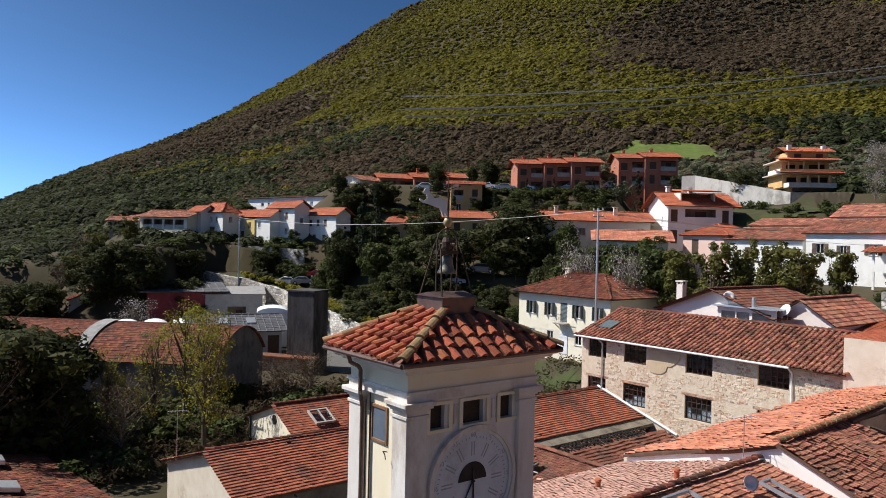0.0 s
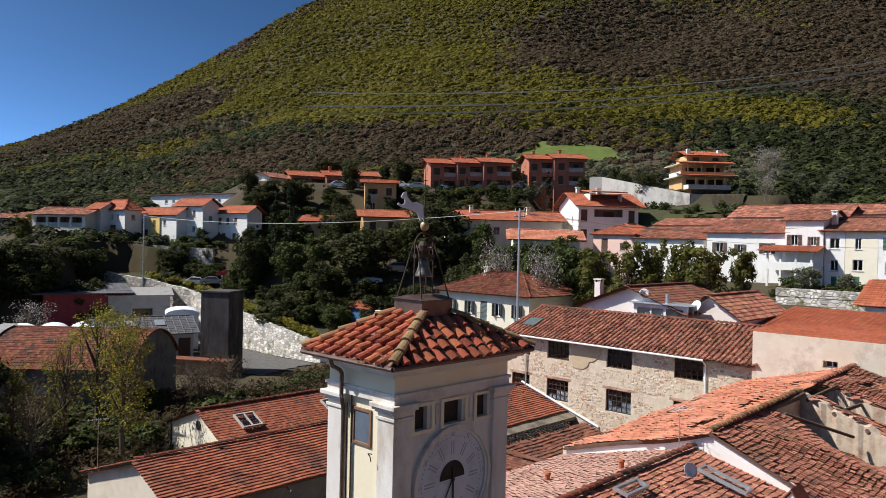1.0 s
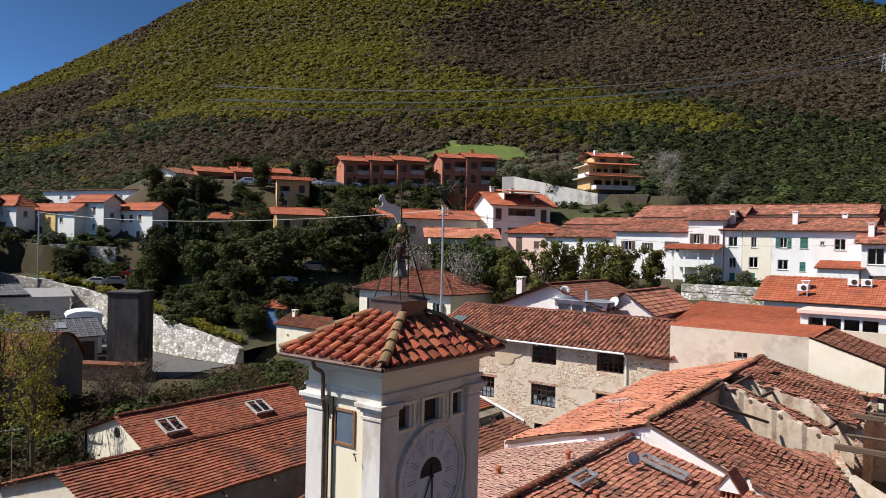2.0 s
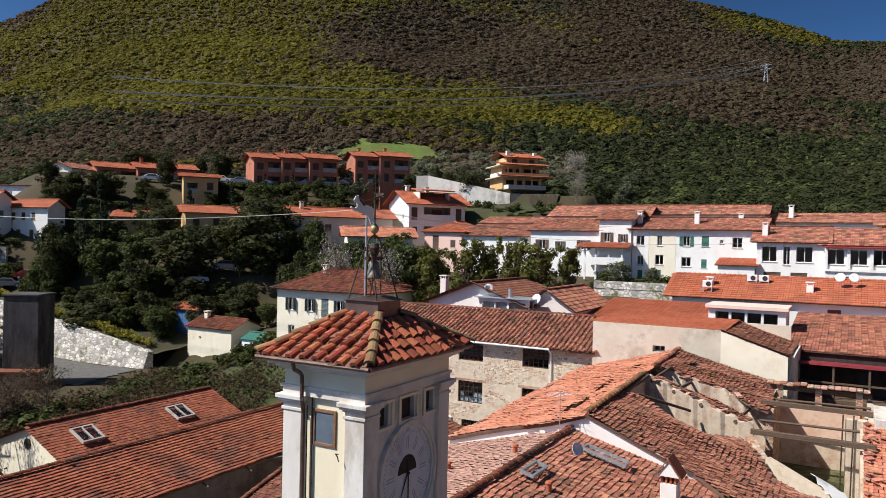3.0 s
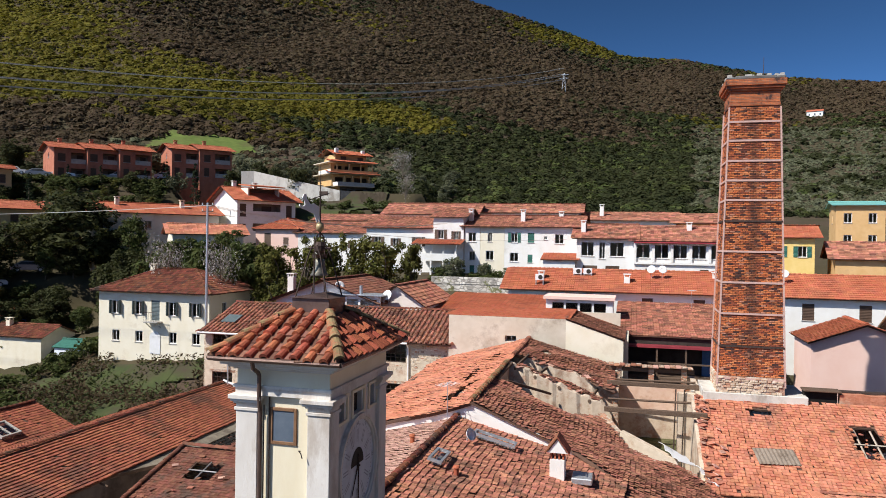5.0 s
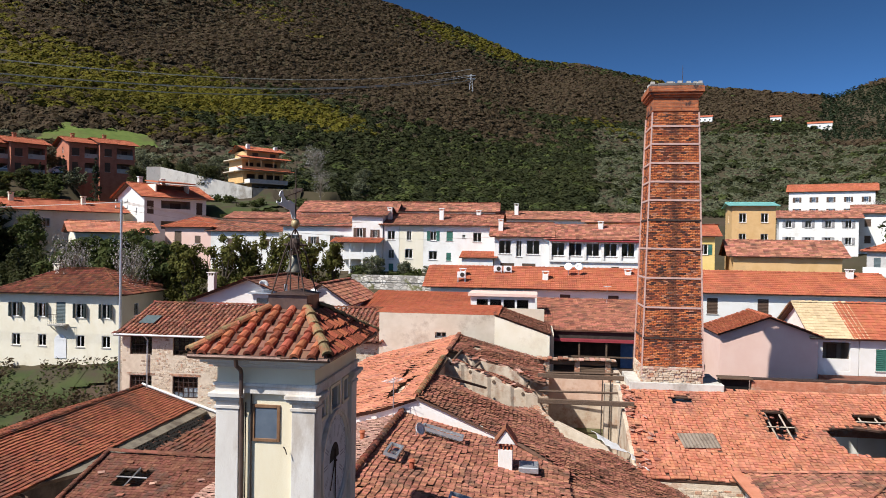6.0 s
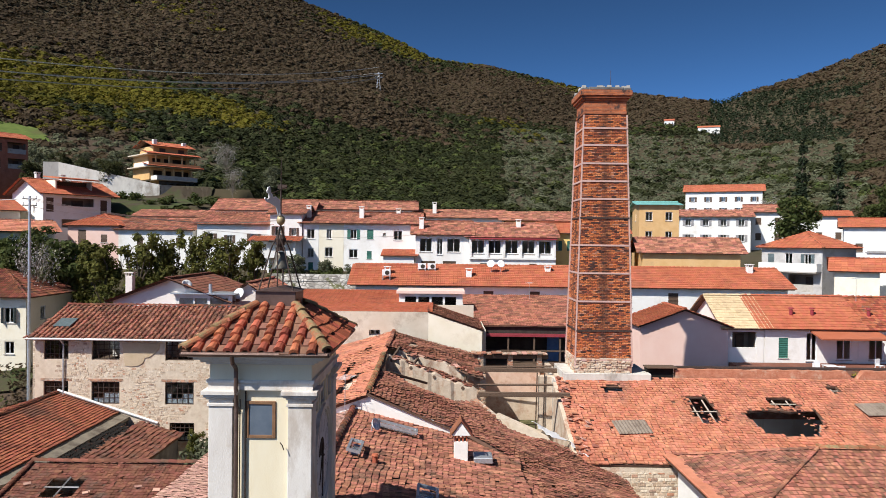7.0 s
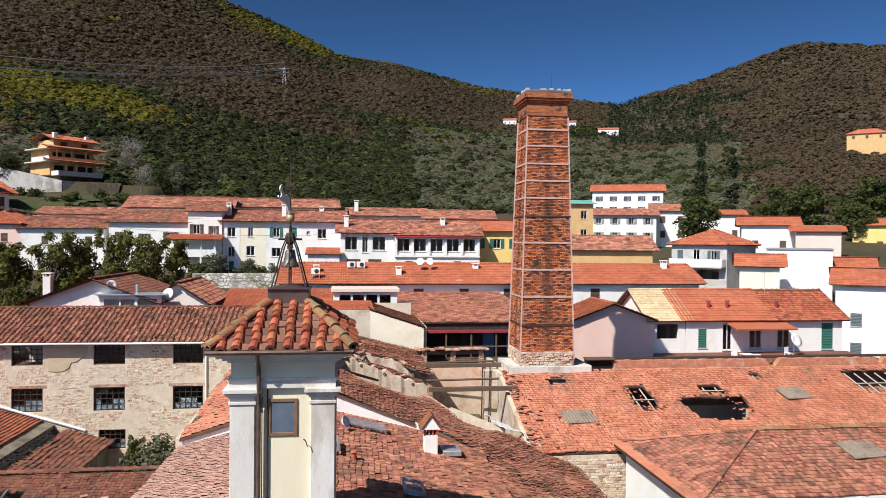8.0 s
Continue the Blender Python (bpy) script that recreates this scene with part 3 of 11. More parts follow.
def ridge_tiles(parent, p, q, mat, r=0.12, step=0.38, name="ridge_tile", seed=3, single=False):
    """A row of half-round tiles along a ridge or hip."""
    rng = np.random.default_rng(seed)
    p, q = Vector(p), Vector(q)
    d = q - p
    n = max(1, int(d.length / step))
    e = d.normalized()
    side = e.cross(Vector((0, 0, 1))).normalized()
    up = side.cross(e).normalized()
    vs, fs = [], []
    for i in range(n):
        c0 = p + d * (i / n) + up * float(rng.normal(0.0, 0.008)) + side * float(rng.normal(0, 0.01))
        c1 = p + d * ((i + 1.12) / n)
        k = len(vs)
        one = []
        for c, s, h in ((c0, 1.0, 0.035), (c1, 0.85, 0.0), (c0, 0.8, 0.0)):
            one += [c + side * (math.cos(math.pi * j / 6) * r * s) + up * (math.sin(math.pi * j / 6) * r * s * 0.85 + h - 0.02) for j in range(7)]
        ff = [(j, j + 1, 8 + j, 7 + j) for j in range(6)] + [(14 + j, 15 + j, j + 1, j) for j in range(6)]
        if single:
            ob = link(name, raw([v - c0 for v in one], ff, name), mat, parent)
            ob.location = c0
        else:
            vs += one
            fs += [tuple(a + k for a in f) for f in ff]
    if vs:
        return link(name + "s", raw(vs, fs, name), mat, parent)


def wall_mesh(w, h, openings, thick=0.25, gable=0.0, peak=0.5):
    """A wall in the plane x = 0 (outer face to -x), y from 0 to w, z from 0 to h, with openings (y0, y1, z0, z1) and an optional gable."""
    ys = sorted({0.0, w} | {v for o in openings for v in o[:2]})
    zs = sorted({0.0, h} | {v for o in openings for v in o[2:4]})
    solid = {}
    for i in range(len(ys) - 1):
        for j in range(len(zs) - 1):
            yc, zc = (ys[i] + ys[i + 1]) / 2, (zs[j] + zs[j + 1]) / 2
            solid[i, j] = not any(o[0] < yc < o[1] and o[2] < zc < o[3] for o in openings)
    vs, fs = [], []

    def quad(*q):
        k = len(vs)
        vs.extend(q)
        fs.append(tuple(range(k, k + len(q))))
    for (i, j), s in solid.items():
        if not s:
            continue
        a, b, c, d = ys[i], ys[i + 1], zs[j], zs[j + 1]
        quad((0, a, c), (0, a, d), (0, b, d), (0, b, c))
        quad((thick, a, c), (thick, b, c), (thick, b, d), (thick, a, d))
        if not solid.get((i - 1, j)):
            quad((0, a, c), (thick, a, c), (thick, a, d), (0, a, d))
        if not solid.get((i + 1, j)):
            quad((0, b, c), (0, b, d), (thick, b, d), (thick, b, c))
        if not solid.get((i, j - 1)):
            quad((0, a, c), (0, b, c), (thick, b, c), (thick, a, c))
        if not solid.get((i, j + 1)):
            quad((0, a, d), (thick, a, d), (thick, b, d), (0, b, d))
    if gable:
        p = w * peak
        quad((0, 0, h), (0, p, h + gable), (0, w, h))
        quad((thick, 0, h), (thick, w, h), (thick, p, h + gable))
        quad((0, 0, h), (thick, 0, h), (thick, p, h + gable), (0, p, h + gable))
        quad((0, w, h), (0, p, h + gable), (thick, p, h + gable), (thick, w, h))
    return vs, fs


WIN = {}


def box_mesh(x0, x1, y0, y1, z0, z1, mat):
    bm = box(x0, x1, y0, y1, z0, z1)
    me = bpy.data.meshes.new("panel")
    bm.to_mesh(me)
    bm.free()
    me.materials.append(mat)
    return me


def window_at(parent, m, w, h, style="shutter", shut=None, framemat=None, sill=True):
    """A window unit (frame > pane, shutters, sill), its outer face in the plane x = 0, centred at y = 0, foot at z = 0."""
    key = (round(w, 2), round(h, 2), style, shut.name if shut else "", framemat.name if framemat else "")
    if key not in WIN:
        fm = framemat or WHITEPAINT
        t = min(0.07, w * 0.1)
        nc, nr, bar = (5, 4, 0.035) if style == "factory" else (2, 1, t * 0.8)
        cw, ch = (w - 2 * t - (nc - 1) * bar) / nc, (h - 2 * t - (nr - 1) * bar) / nr
        vs, fs = wall_mesh(w, h, [(t + i * (cw + bar), t + i * (cw + bar) + cw, t + j * (ch + bar), t + j * (ch + bar) + ch) for i in range(nc) for j in range(nr)], 0.06)
        bm = bmesh.new()
        bv = [bm.verts.new((v[0] + 0.08, v[1] - w / 2, v[2])) for v in vs]
        for f in fs:
            bm.faces.new([bv[k] for k in f])
        bmesh.ops.remove_doubles(bm, verts=bm.verts[:], dist=1e-4)
        me = bpy.data.meshes.new("window")
        bm.to_mesh(me)
        bm.free()
        me.materials.append(fm)
        bits = []
        vs, fs = [(0.11, -w / 2 + t, t), (0.11, w / 2 - t, t), (0.11, w / 2 - t, h - t), (0.11, -w / 2 + t, h - t),
                  (0.118, -w / 2 + t, t), (0.118, w / 2 - t, t), (0.118, w / 2 - t, h - t), (0.118, -w / 2 + t, h - t)], [(0, 3, 2, 1), (4, 5, 6, 7), (0, 1, 5, 4), (1, 2, 6, 5), (2, 3, 7, 6), (3, 0, 4, 7)]
        gm = raw(vs, fs, "pane")
        gm.materials.append(GLASS)
        bits.append(("pane", gm))
        if style in ("shutter", "closed"):
            for y0, y1, x0 in (((-w, -w / 2, -0.05), (w / 2, w, -0.05)) if style == "shutter" else ((-w / 2, w / 2, 0.02),)):
                ns = max(4, int(h / 0.13))
                zz = [h * i / (2 * ns) for i in range(2 * ns + 1)]
                xx = [x0 + (0.022 if i % 2 else 0.0) for i in range(2 * ns + 1)]
                vs = [(x, y, z) for x, z in zip(xx, zz) for y in (y0, y1)] + [(x0 + 0.038, y, z) for z in (h, 0.0) for y in (y0, y1)]
                k = 2 * (2 * ns + 1)
                fs = [(2 * i, 2 * i + 2, 2 * i + 3, 2 * i + 1) for i in range(2 * ns)]
                fs += [(k - 2, k, k + 1, k - 1), (k, k + 2, k + 3, k + 1), (k + 2, 0, 1, k + 3)]
                fs += [tuple(range(0, k, 2)) + (k, k + 2), (k + 3, k + 1) + tuple(range(k - 1, 0, -2))]
                sm = raw(vs, fs, "shutter")
                sm.materials.append(shut or (GREENPAINT if style == "shutter" else BROWNPAINT))
                bits.append(("shutter", sm))
        if sill:
            bm = box(-0.06, 0.06, -w / 2 - 0.06, w / 2 + 0.06, -0.07, -0.005)
            sm = bpy.data.meshes.new("window_sill")
            bm.to_mesh(sm)
            bm.free()
            sm.materials.append(CONCRETE)
            bits.append(("window_sill", sm))
        if style == "loggia":
            me = box_mesh(0.02, 0.12, -w / 2, w / 2, 0.0, min(0.85, h * 0.45), DARK if shut is DARK else WHITE if shut is None else CONCRETE)
            # recess lining, its shade carried by the dark LOGGIA colour
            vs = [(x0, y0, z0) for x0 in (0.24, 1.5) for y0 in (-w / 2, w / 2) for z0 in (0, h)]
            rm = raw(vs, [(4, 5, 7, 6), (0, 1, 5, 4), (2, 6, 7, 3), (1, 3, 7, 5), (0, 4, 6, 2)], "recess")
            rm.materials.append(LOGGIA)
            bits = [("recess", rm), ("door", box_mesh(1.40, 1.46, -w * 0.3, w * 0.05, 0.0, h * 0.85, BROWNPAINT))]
        WIN[key] = (me, bits)
    me, bits = WIN[key]
    ob = new("loggia" if style == "loggia" else "window", me)
    ob.parent = parent
    ob.matrix_basis = m
    for nm, d in bits:
        c = new(nm, d)
        c.parent = ob
    return ob


def house(name, label, x, y, z, w, d, h, rot=0.0, roof="gable", ridge="y", rise=1.4, over=0.5, wall=None, tile=None, front=(), left=(), right=(), tiles=True, style="ribbed", du=0.42, dv=0.42, shut=None, chimneys=(), foot=3.0, category="house", group="", seed=1, wstyle="shutter", gutter=True):
    """A house: front face to local -x with its middle at (x, y), base at z, width w along local y, depth d along local x.
    Windows are (offset along the face from its middle, foot, width, height[, style])."""
    e = empty(name, pose(x, y, z, 0, 0, rot), label, category, group)
    cs, sn = math.cos(radians(rot)), math.sin(radians(rot))
    foot = max(0.6, z + 0.5 - min(float(ground(x + a * cs - b * sn, y + a * sn + b * cs)) for a in (0, d) for b in (-w / 2, w / 2)))
    gy = rise if (roof == "gable" and ridge == "x") else 0
    gx = rise if (roof == "gable" and ridge == "y") else 0
    faces = (("front", w - 0.006, front, pose(-0.003, 0.003 - w / 2, 0), gy), ("right", d, right, pose(0, -w / 2, 0, 0, 0, 90) @ pose(0, -d, 0), gx),
             ("left", d, left, pose(0, w / 2, 0, 0, 0, -90), gx), ("back", w - 0.006, (), pose(d + 0.003, w / 2 - 0.003, 0, 0, 0, 180), gy))
    for nm, ln, wins, m, g in faces:
        ops = [(ln / 2 + q[0] - q[2] / 2, ln / 2 + q[0] + q[2] / 2, foot + q[1], foot + q[1] + q[3]) for q in wins]
        t0 = 0.25
        vs, fs = wall_mesh(ln if nm in ("front", "back") else ln, h + foot, ops, t0, g)
        ob = link("wall", raw(vs, fs, "wall"), wall, e)
        ob.matrix_basis = m @ pose(0, 0, -foot)
        for q in wins:
            window_at(e, m @ pose(0, ln / 2 + q[0], q[1]), q[2], q[3], q[4] if len(q) > 4 else wstyle, shut)
    o = over
    if roof == "gable" and ridge == "y":
        k = rise / (d / 2)
        zr, ze = h + rise, h - k * o
        a, b = -w / 2 - o, w / 2 + o
        planes = [[(-o, a, ze), (-o, b, ze), (d / 2, b, zr), (d / 2, a, zr)], [(d + o, b, ze), (d + o, a, ze), (d / 2, a, zr), (d / 2, b, zr)]]
        rid = [((d / 2, a, zr + 0.14), (d / 2, b, zr + 0.14))]
    elif roof == "gable":
        k = rise / (w / 2)
        zr, ze = h + rise, h - k * o
        planes = [[(-o, w / 2 + o, ze), (d + o, w / 2 + o, ze), (d + o, 0, zr), (-o, 0, zr)], [(d + o, -w / 2 - o, ze), (-o, -w / 2 - o, ze), (-o, 0, zr), (d + o, 0, zr)]]
        rid = [((-o, 0, zr + 0.14), (d + o, 0, zr + 0.14))]
    elif roof == "hip":
        s = min(w, d) / 2 + o
        k = rise / (min(w, d) / 2)
        ze, zr = h - k * o, h + rise
        a, b = -w / 2 - o, w / 2 + o
        if w >= d:
            r0, r1 = (d / 2, a + s, zr), (d / 2, b - s, zr)
        else:
            r0, r1 = (-o + s, 0, zr), (d + o - s, 0, zr)
        c = [(-o, a, ze), (-o, b, ze), (d + o, b, ze), (d + o, a, ze)]
        if w >= d:
            planes = [[c[0], c[1], r1, r0], [c[1], c[2], r1], [c[2], c[3], r0, r1], [c[3], c[0], r0]]
            hips = [(c[0], r0), (c[1], r1), (c[2], r1), (c[3], r0)]
        else:
            planes = [[c[0], c[1], r0], [c[1], c[2], r1, r0], [c[2], c[3], r1], [c[3], c[0], r0, r1]]
            hips = [(c[0], r0), (c[1], r0), (c[2], r1), (c[3], r1)]
        up = Vector((0, 0, 0.13))
        rid = [(Vector(p) + up, Vector(q) + up) for p, q in hips + [(r0, r1)]]
    else:
        planes = [[(-o, -w / 2 - o, h), (-o, w / 2 + o, h), (d + o, w / 2 + o, h + rise), (d + o, -w / 2 - o, h + rise)]]
        rid = []
    for i, pl in enumerate(planes):
        pl = [Vector(p) + Vector((0, 0, 0.11)) for p in pl]
        if tiles:
            roof_plane(e, pl, tile, style, du, dv, seed=seed + i, jit=0.5, lack=0.0)
        else:
            roof_plane(e, pl, tile, style, 50, 50, seed=seed + i, lack=1.1, deck=tile)
    for p, q in rid:
        if (Vector(p) - Vector(q)).length > 0.3:
            ridge_tiles(e, p, q, tile, 0.14, 0.45, "ridge_tile")
    for cx, cy, ch in chimneys:
        bm = bmesh.new()
        add_box(bm, cx - 0.28, cx + 0.28, cy - 0.28, cy + 0.28, h - 0.3, h + ch, bevel=0.02)
        add_box(bm, cx - 0.36, cx + 0.36, cy - 0.36, cy + 0.36, h + ch + 0.22, h + ch + 0.30)
        for sx in (-0.24, 0.24):
            for sy in (-0.24, 0.24):
                add_box(bm, cx + sx - 0.05, cx + sx + 0.05, cy + sy - 0.05, cy + sy + 0.05, h + ch, h + ch + 0.22)
        part("chimney", bm, wall, e)
    return e


# ---- ground and hills ----
# foot line of the lane wall: northing, easting, height of its top
LANE_Y, LANE_X, LANE_Z = [77, 88, 96, 112, 120, 128], [55.4, 54.4, 54.4, 54.8, 51.5, 47.0], [-2.2, -0.2, 0.8, 2.8, 4.4, 5.4]
MID = (-3.0, 5.0)
RIDGE_AZ = [-180, -150, -110, -70, -50, -38.7, -33.6, -30.3, -27.2, -23.1, -21, -16.7, -10.1, -3.3, 1.1, 5.4, 10.1, 20, 35, 48, 55.4, 59.8, 64, 68.2, 72.1, 75.9, 79.5, 82.8, 95, 130, 180]
RIDGE_EL = [4, 5, 7, 10, 12, 13.3, 14.1, 13.2, 12.2, 11.3, 10.5, 11.1, 12.0, 13.7, 14.2, 16.1, 17.6, 20.5, 23, 20.5, 17.4, 14.5, 11.8, 9.2, 7.2, 5.5, 3.8, 2.1, 1.2, 2, 4]
RIDGE_R = 700.0


def ground(x, y):
    """Height of the ground."""
    x, y = np.asarray(x, float), np.asarray(y, float)
    u = x - np.where(y > 25, 0.12, -0.25) * (y - 25)
    u = u - np.clip((y - 58) * 0.35, 0, 5)
    near = np.interp(u, [44, 50, 54, 58, 70, 84, 120], [-4, -2.5, 0.2, 1.0, 5.5, 8.3, 9.5])
    dx, dy = x - MID[0], y - MID[1]
    r, az = np.hypot(dx, dy), np.degrees(np.arctan2(dy, dx))
    r0 = np.interp(az, [24, 44, 52, 64], [94, 96, 101, 104])
    bank = -5 + 12.3 * np.clip((r - r0) / 10, 0, 1)
    wb = np.interp(az, [22, 28, 57, 65], [0, 1, 1, 0])
    near = np.maximum(near, bank * wb - 6 * (1 - wb))
    mid = np.interp(r, [100, 108, 116, 128, 138, 146, 154, 175], [-6, 7.0, 9.5, 13.0, 17.4, 22.0, 24.0, 26])
    side = np.interp(r - np.interp(az, [63, 69], [9, 0]), [112, 118, 126, 134, 146, 158, 166, 190], [-8, 2, 9.5, 10.6, 11.2, 13.5, 17.8, 20])
    rise = np.interp(r - np.interp(az, [22, 30], [0, 7]), [90, 98, 106, 114, 119, 123.6, 124.8, 130, 142], [-8, 7, 12, 16.8, 17.8, 18.5, 20.5, 20.9, 23])
    wv = np.interp(az, [10, 17, 31, 36], [0, 1, 1, 0])
    near = np.maximum(near, rise * wv - 8 * (1 - wv))
    wl = np.interp(az, [58, 63], [0, 1])
    wa = np.interp(az, [30, 36, 74, 82], [0, 1, 1, 0])
    near = np.maximum(near, (mid * (1 - wl) + side * wl) * wa - 8 * (1 - wa))
    wx, wt = np.interp(y, LANE_Y, LANE_X), np.interp(y, LANE_Y, LANE_Z)
    low = (y > 66) & (y < 130) & (x < wx + 3) & (r < np.interp(az, [60, 64.6, 68, 71], [131, 137, 142, 122]))
    lowz = -3.9 + 14 * np.clip((r - np.interp(az, [60, 64.6, 68, 71], [131, 137, 142, 122]) + 9) / 9, 0, 1)
    near = np.where(low, np.minimum(near, lowz), near)
    near = np.where((y > 76) & (y < 126) & (x >= wx + 3) & (x < wx + 14), np.maximum(near, wt - 0.1 + 0.15 * (x - wx)), near)
    top = np.interp(az, RIDGE_AZ, RIDGE_EL)
    start = np.interp(az, [-60, -5, 15, 45, 60, 85, 180], [112, 104, 96, 106, 116, 140, 170])
    q = np.clip((r - start) / (RIDGE_R - start), 0, 1) ** 0.62
    el = -2.6 + (top + 2.6) * q
    hill = 12 + r * np.tan(np.radians(el)) - np.clip((start + 12 - r) / 12, 0, 1) ** 2 * 14
    hill = np.where(r > RIDGE_R, hill - (r - RIDGE_R) * 0.35, hill)
    far = np.clip((r - 160) / 300, 0, 1)
    wob = 0.6 * far * (8 * np.sin(x * 0.016 + 1.1 + 0.6 * np.sin(y * 0.011)) * np.sin(y * 0.019 + 0.4) + 4.5 * np.sin((x + y) * 0.034 + 2 * np.sin((x - y) * 0.013))) * np.clip((RIDGE_R - r) / 150, 0.1, 1)
    k = 1.5
    hill = np.where(low, np.minimum(hill, lowz), hill)
    slope = np.where((y > 68) & (y < 124) & (x >= wx + 3) & (x < wx + 22), wt - 0.3 + 0.65 * (x - wx - 3), 1e6)
    near, hill = np.minimum(near, slope), np.minimum(hill, slope)
    z = np.maximum(near, hill) + k * np.exp(-np.abs(near - hill) / k) * 0.4
    return np.maximum(z + wob, -4.2)


def polar(az, r):
    return MID[0] + r * math.cos(radians(az)), MID[1] + r * math.sin(radians(az))


azs = np.radians(np.arange(-180, 180, 1.0))
rad = np.concatenate([np.linspace(0, 170, 96), 170 * (740 / 170) ** np.linspace(0.012, 1, 110), 740 * (3200 / 740) ** np.linspace(0.1, 1, 10)])
gx = MID[0] + rad[:, None] * np.cos(azs)[None]
gy = MID[1] + rad[:, None] * np.sin(azs)[None]
gv = np.stack([gx, gy, ground(gx, gy)], 2).reshape(-1, 3)
na = len(azs)
gf = [((i + 1) * na + j, (i + 1) * na + (j + 1) % na, i * na + (j + 1) % na, i * na + j) for i in range(1, len(rad) - 1) for j in range(na)]
gf += [(0, na + j, na + (j + 1) % na) for j in range(na)]
ge = link("ground", raw(gv.tolist(), gf, "ground"), GROUND)
for p in ge.data.polygons:
    p.use_smooth = True
tagged(ge, "scrubby valley floor rising into wooded hillside", "ground", kind="structure")


def sheet(name, pts, mat, lift=0.12, step=2.0, label="", category=""):
    """A strip or field laid over the ground, inside a polygon in plan."""
    xs, ys = [p[0] for p in pts], [p[1] for p in pts]
    nx, ny = max(2, int((max(xs) - min(xs)) / step)), max(2, int((max(ys) - min(ys)) / step))
    X, Y = np.meshgrid(np.linspace(min(xs), max(xs), nx + 1), np.linspace(min(ys), max(ys), ny + 1))
    Z = ground(X, Y) + lift
    vs = np.stack([X, Y, Z], 2).reshape(-1, 3).tolist()
    cx, cy = (X[:-1, :-1] + X[1:, 1:]) / 2, (Y[:-1, :-1] + Y[1:, 1:]) / 2
    ok = inside(list(pts), cx.ravel(), cy.ravel()).reshape(cx.shape)
    fs = [(j * (nx + 1) + i, j * (nx + 1) + i + 1, (j + 1) * (nx + 1) + i + 1, (j + 1) * (nx + 1) + i) for j in range(ny) for i in range(nx) if ok[j, i]]
    ob = link(name, raw(vs, fs, name), mat)
    return tagged(ob, label, category, kind="structure")


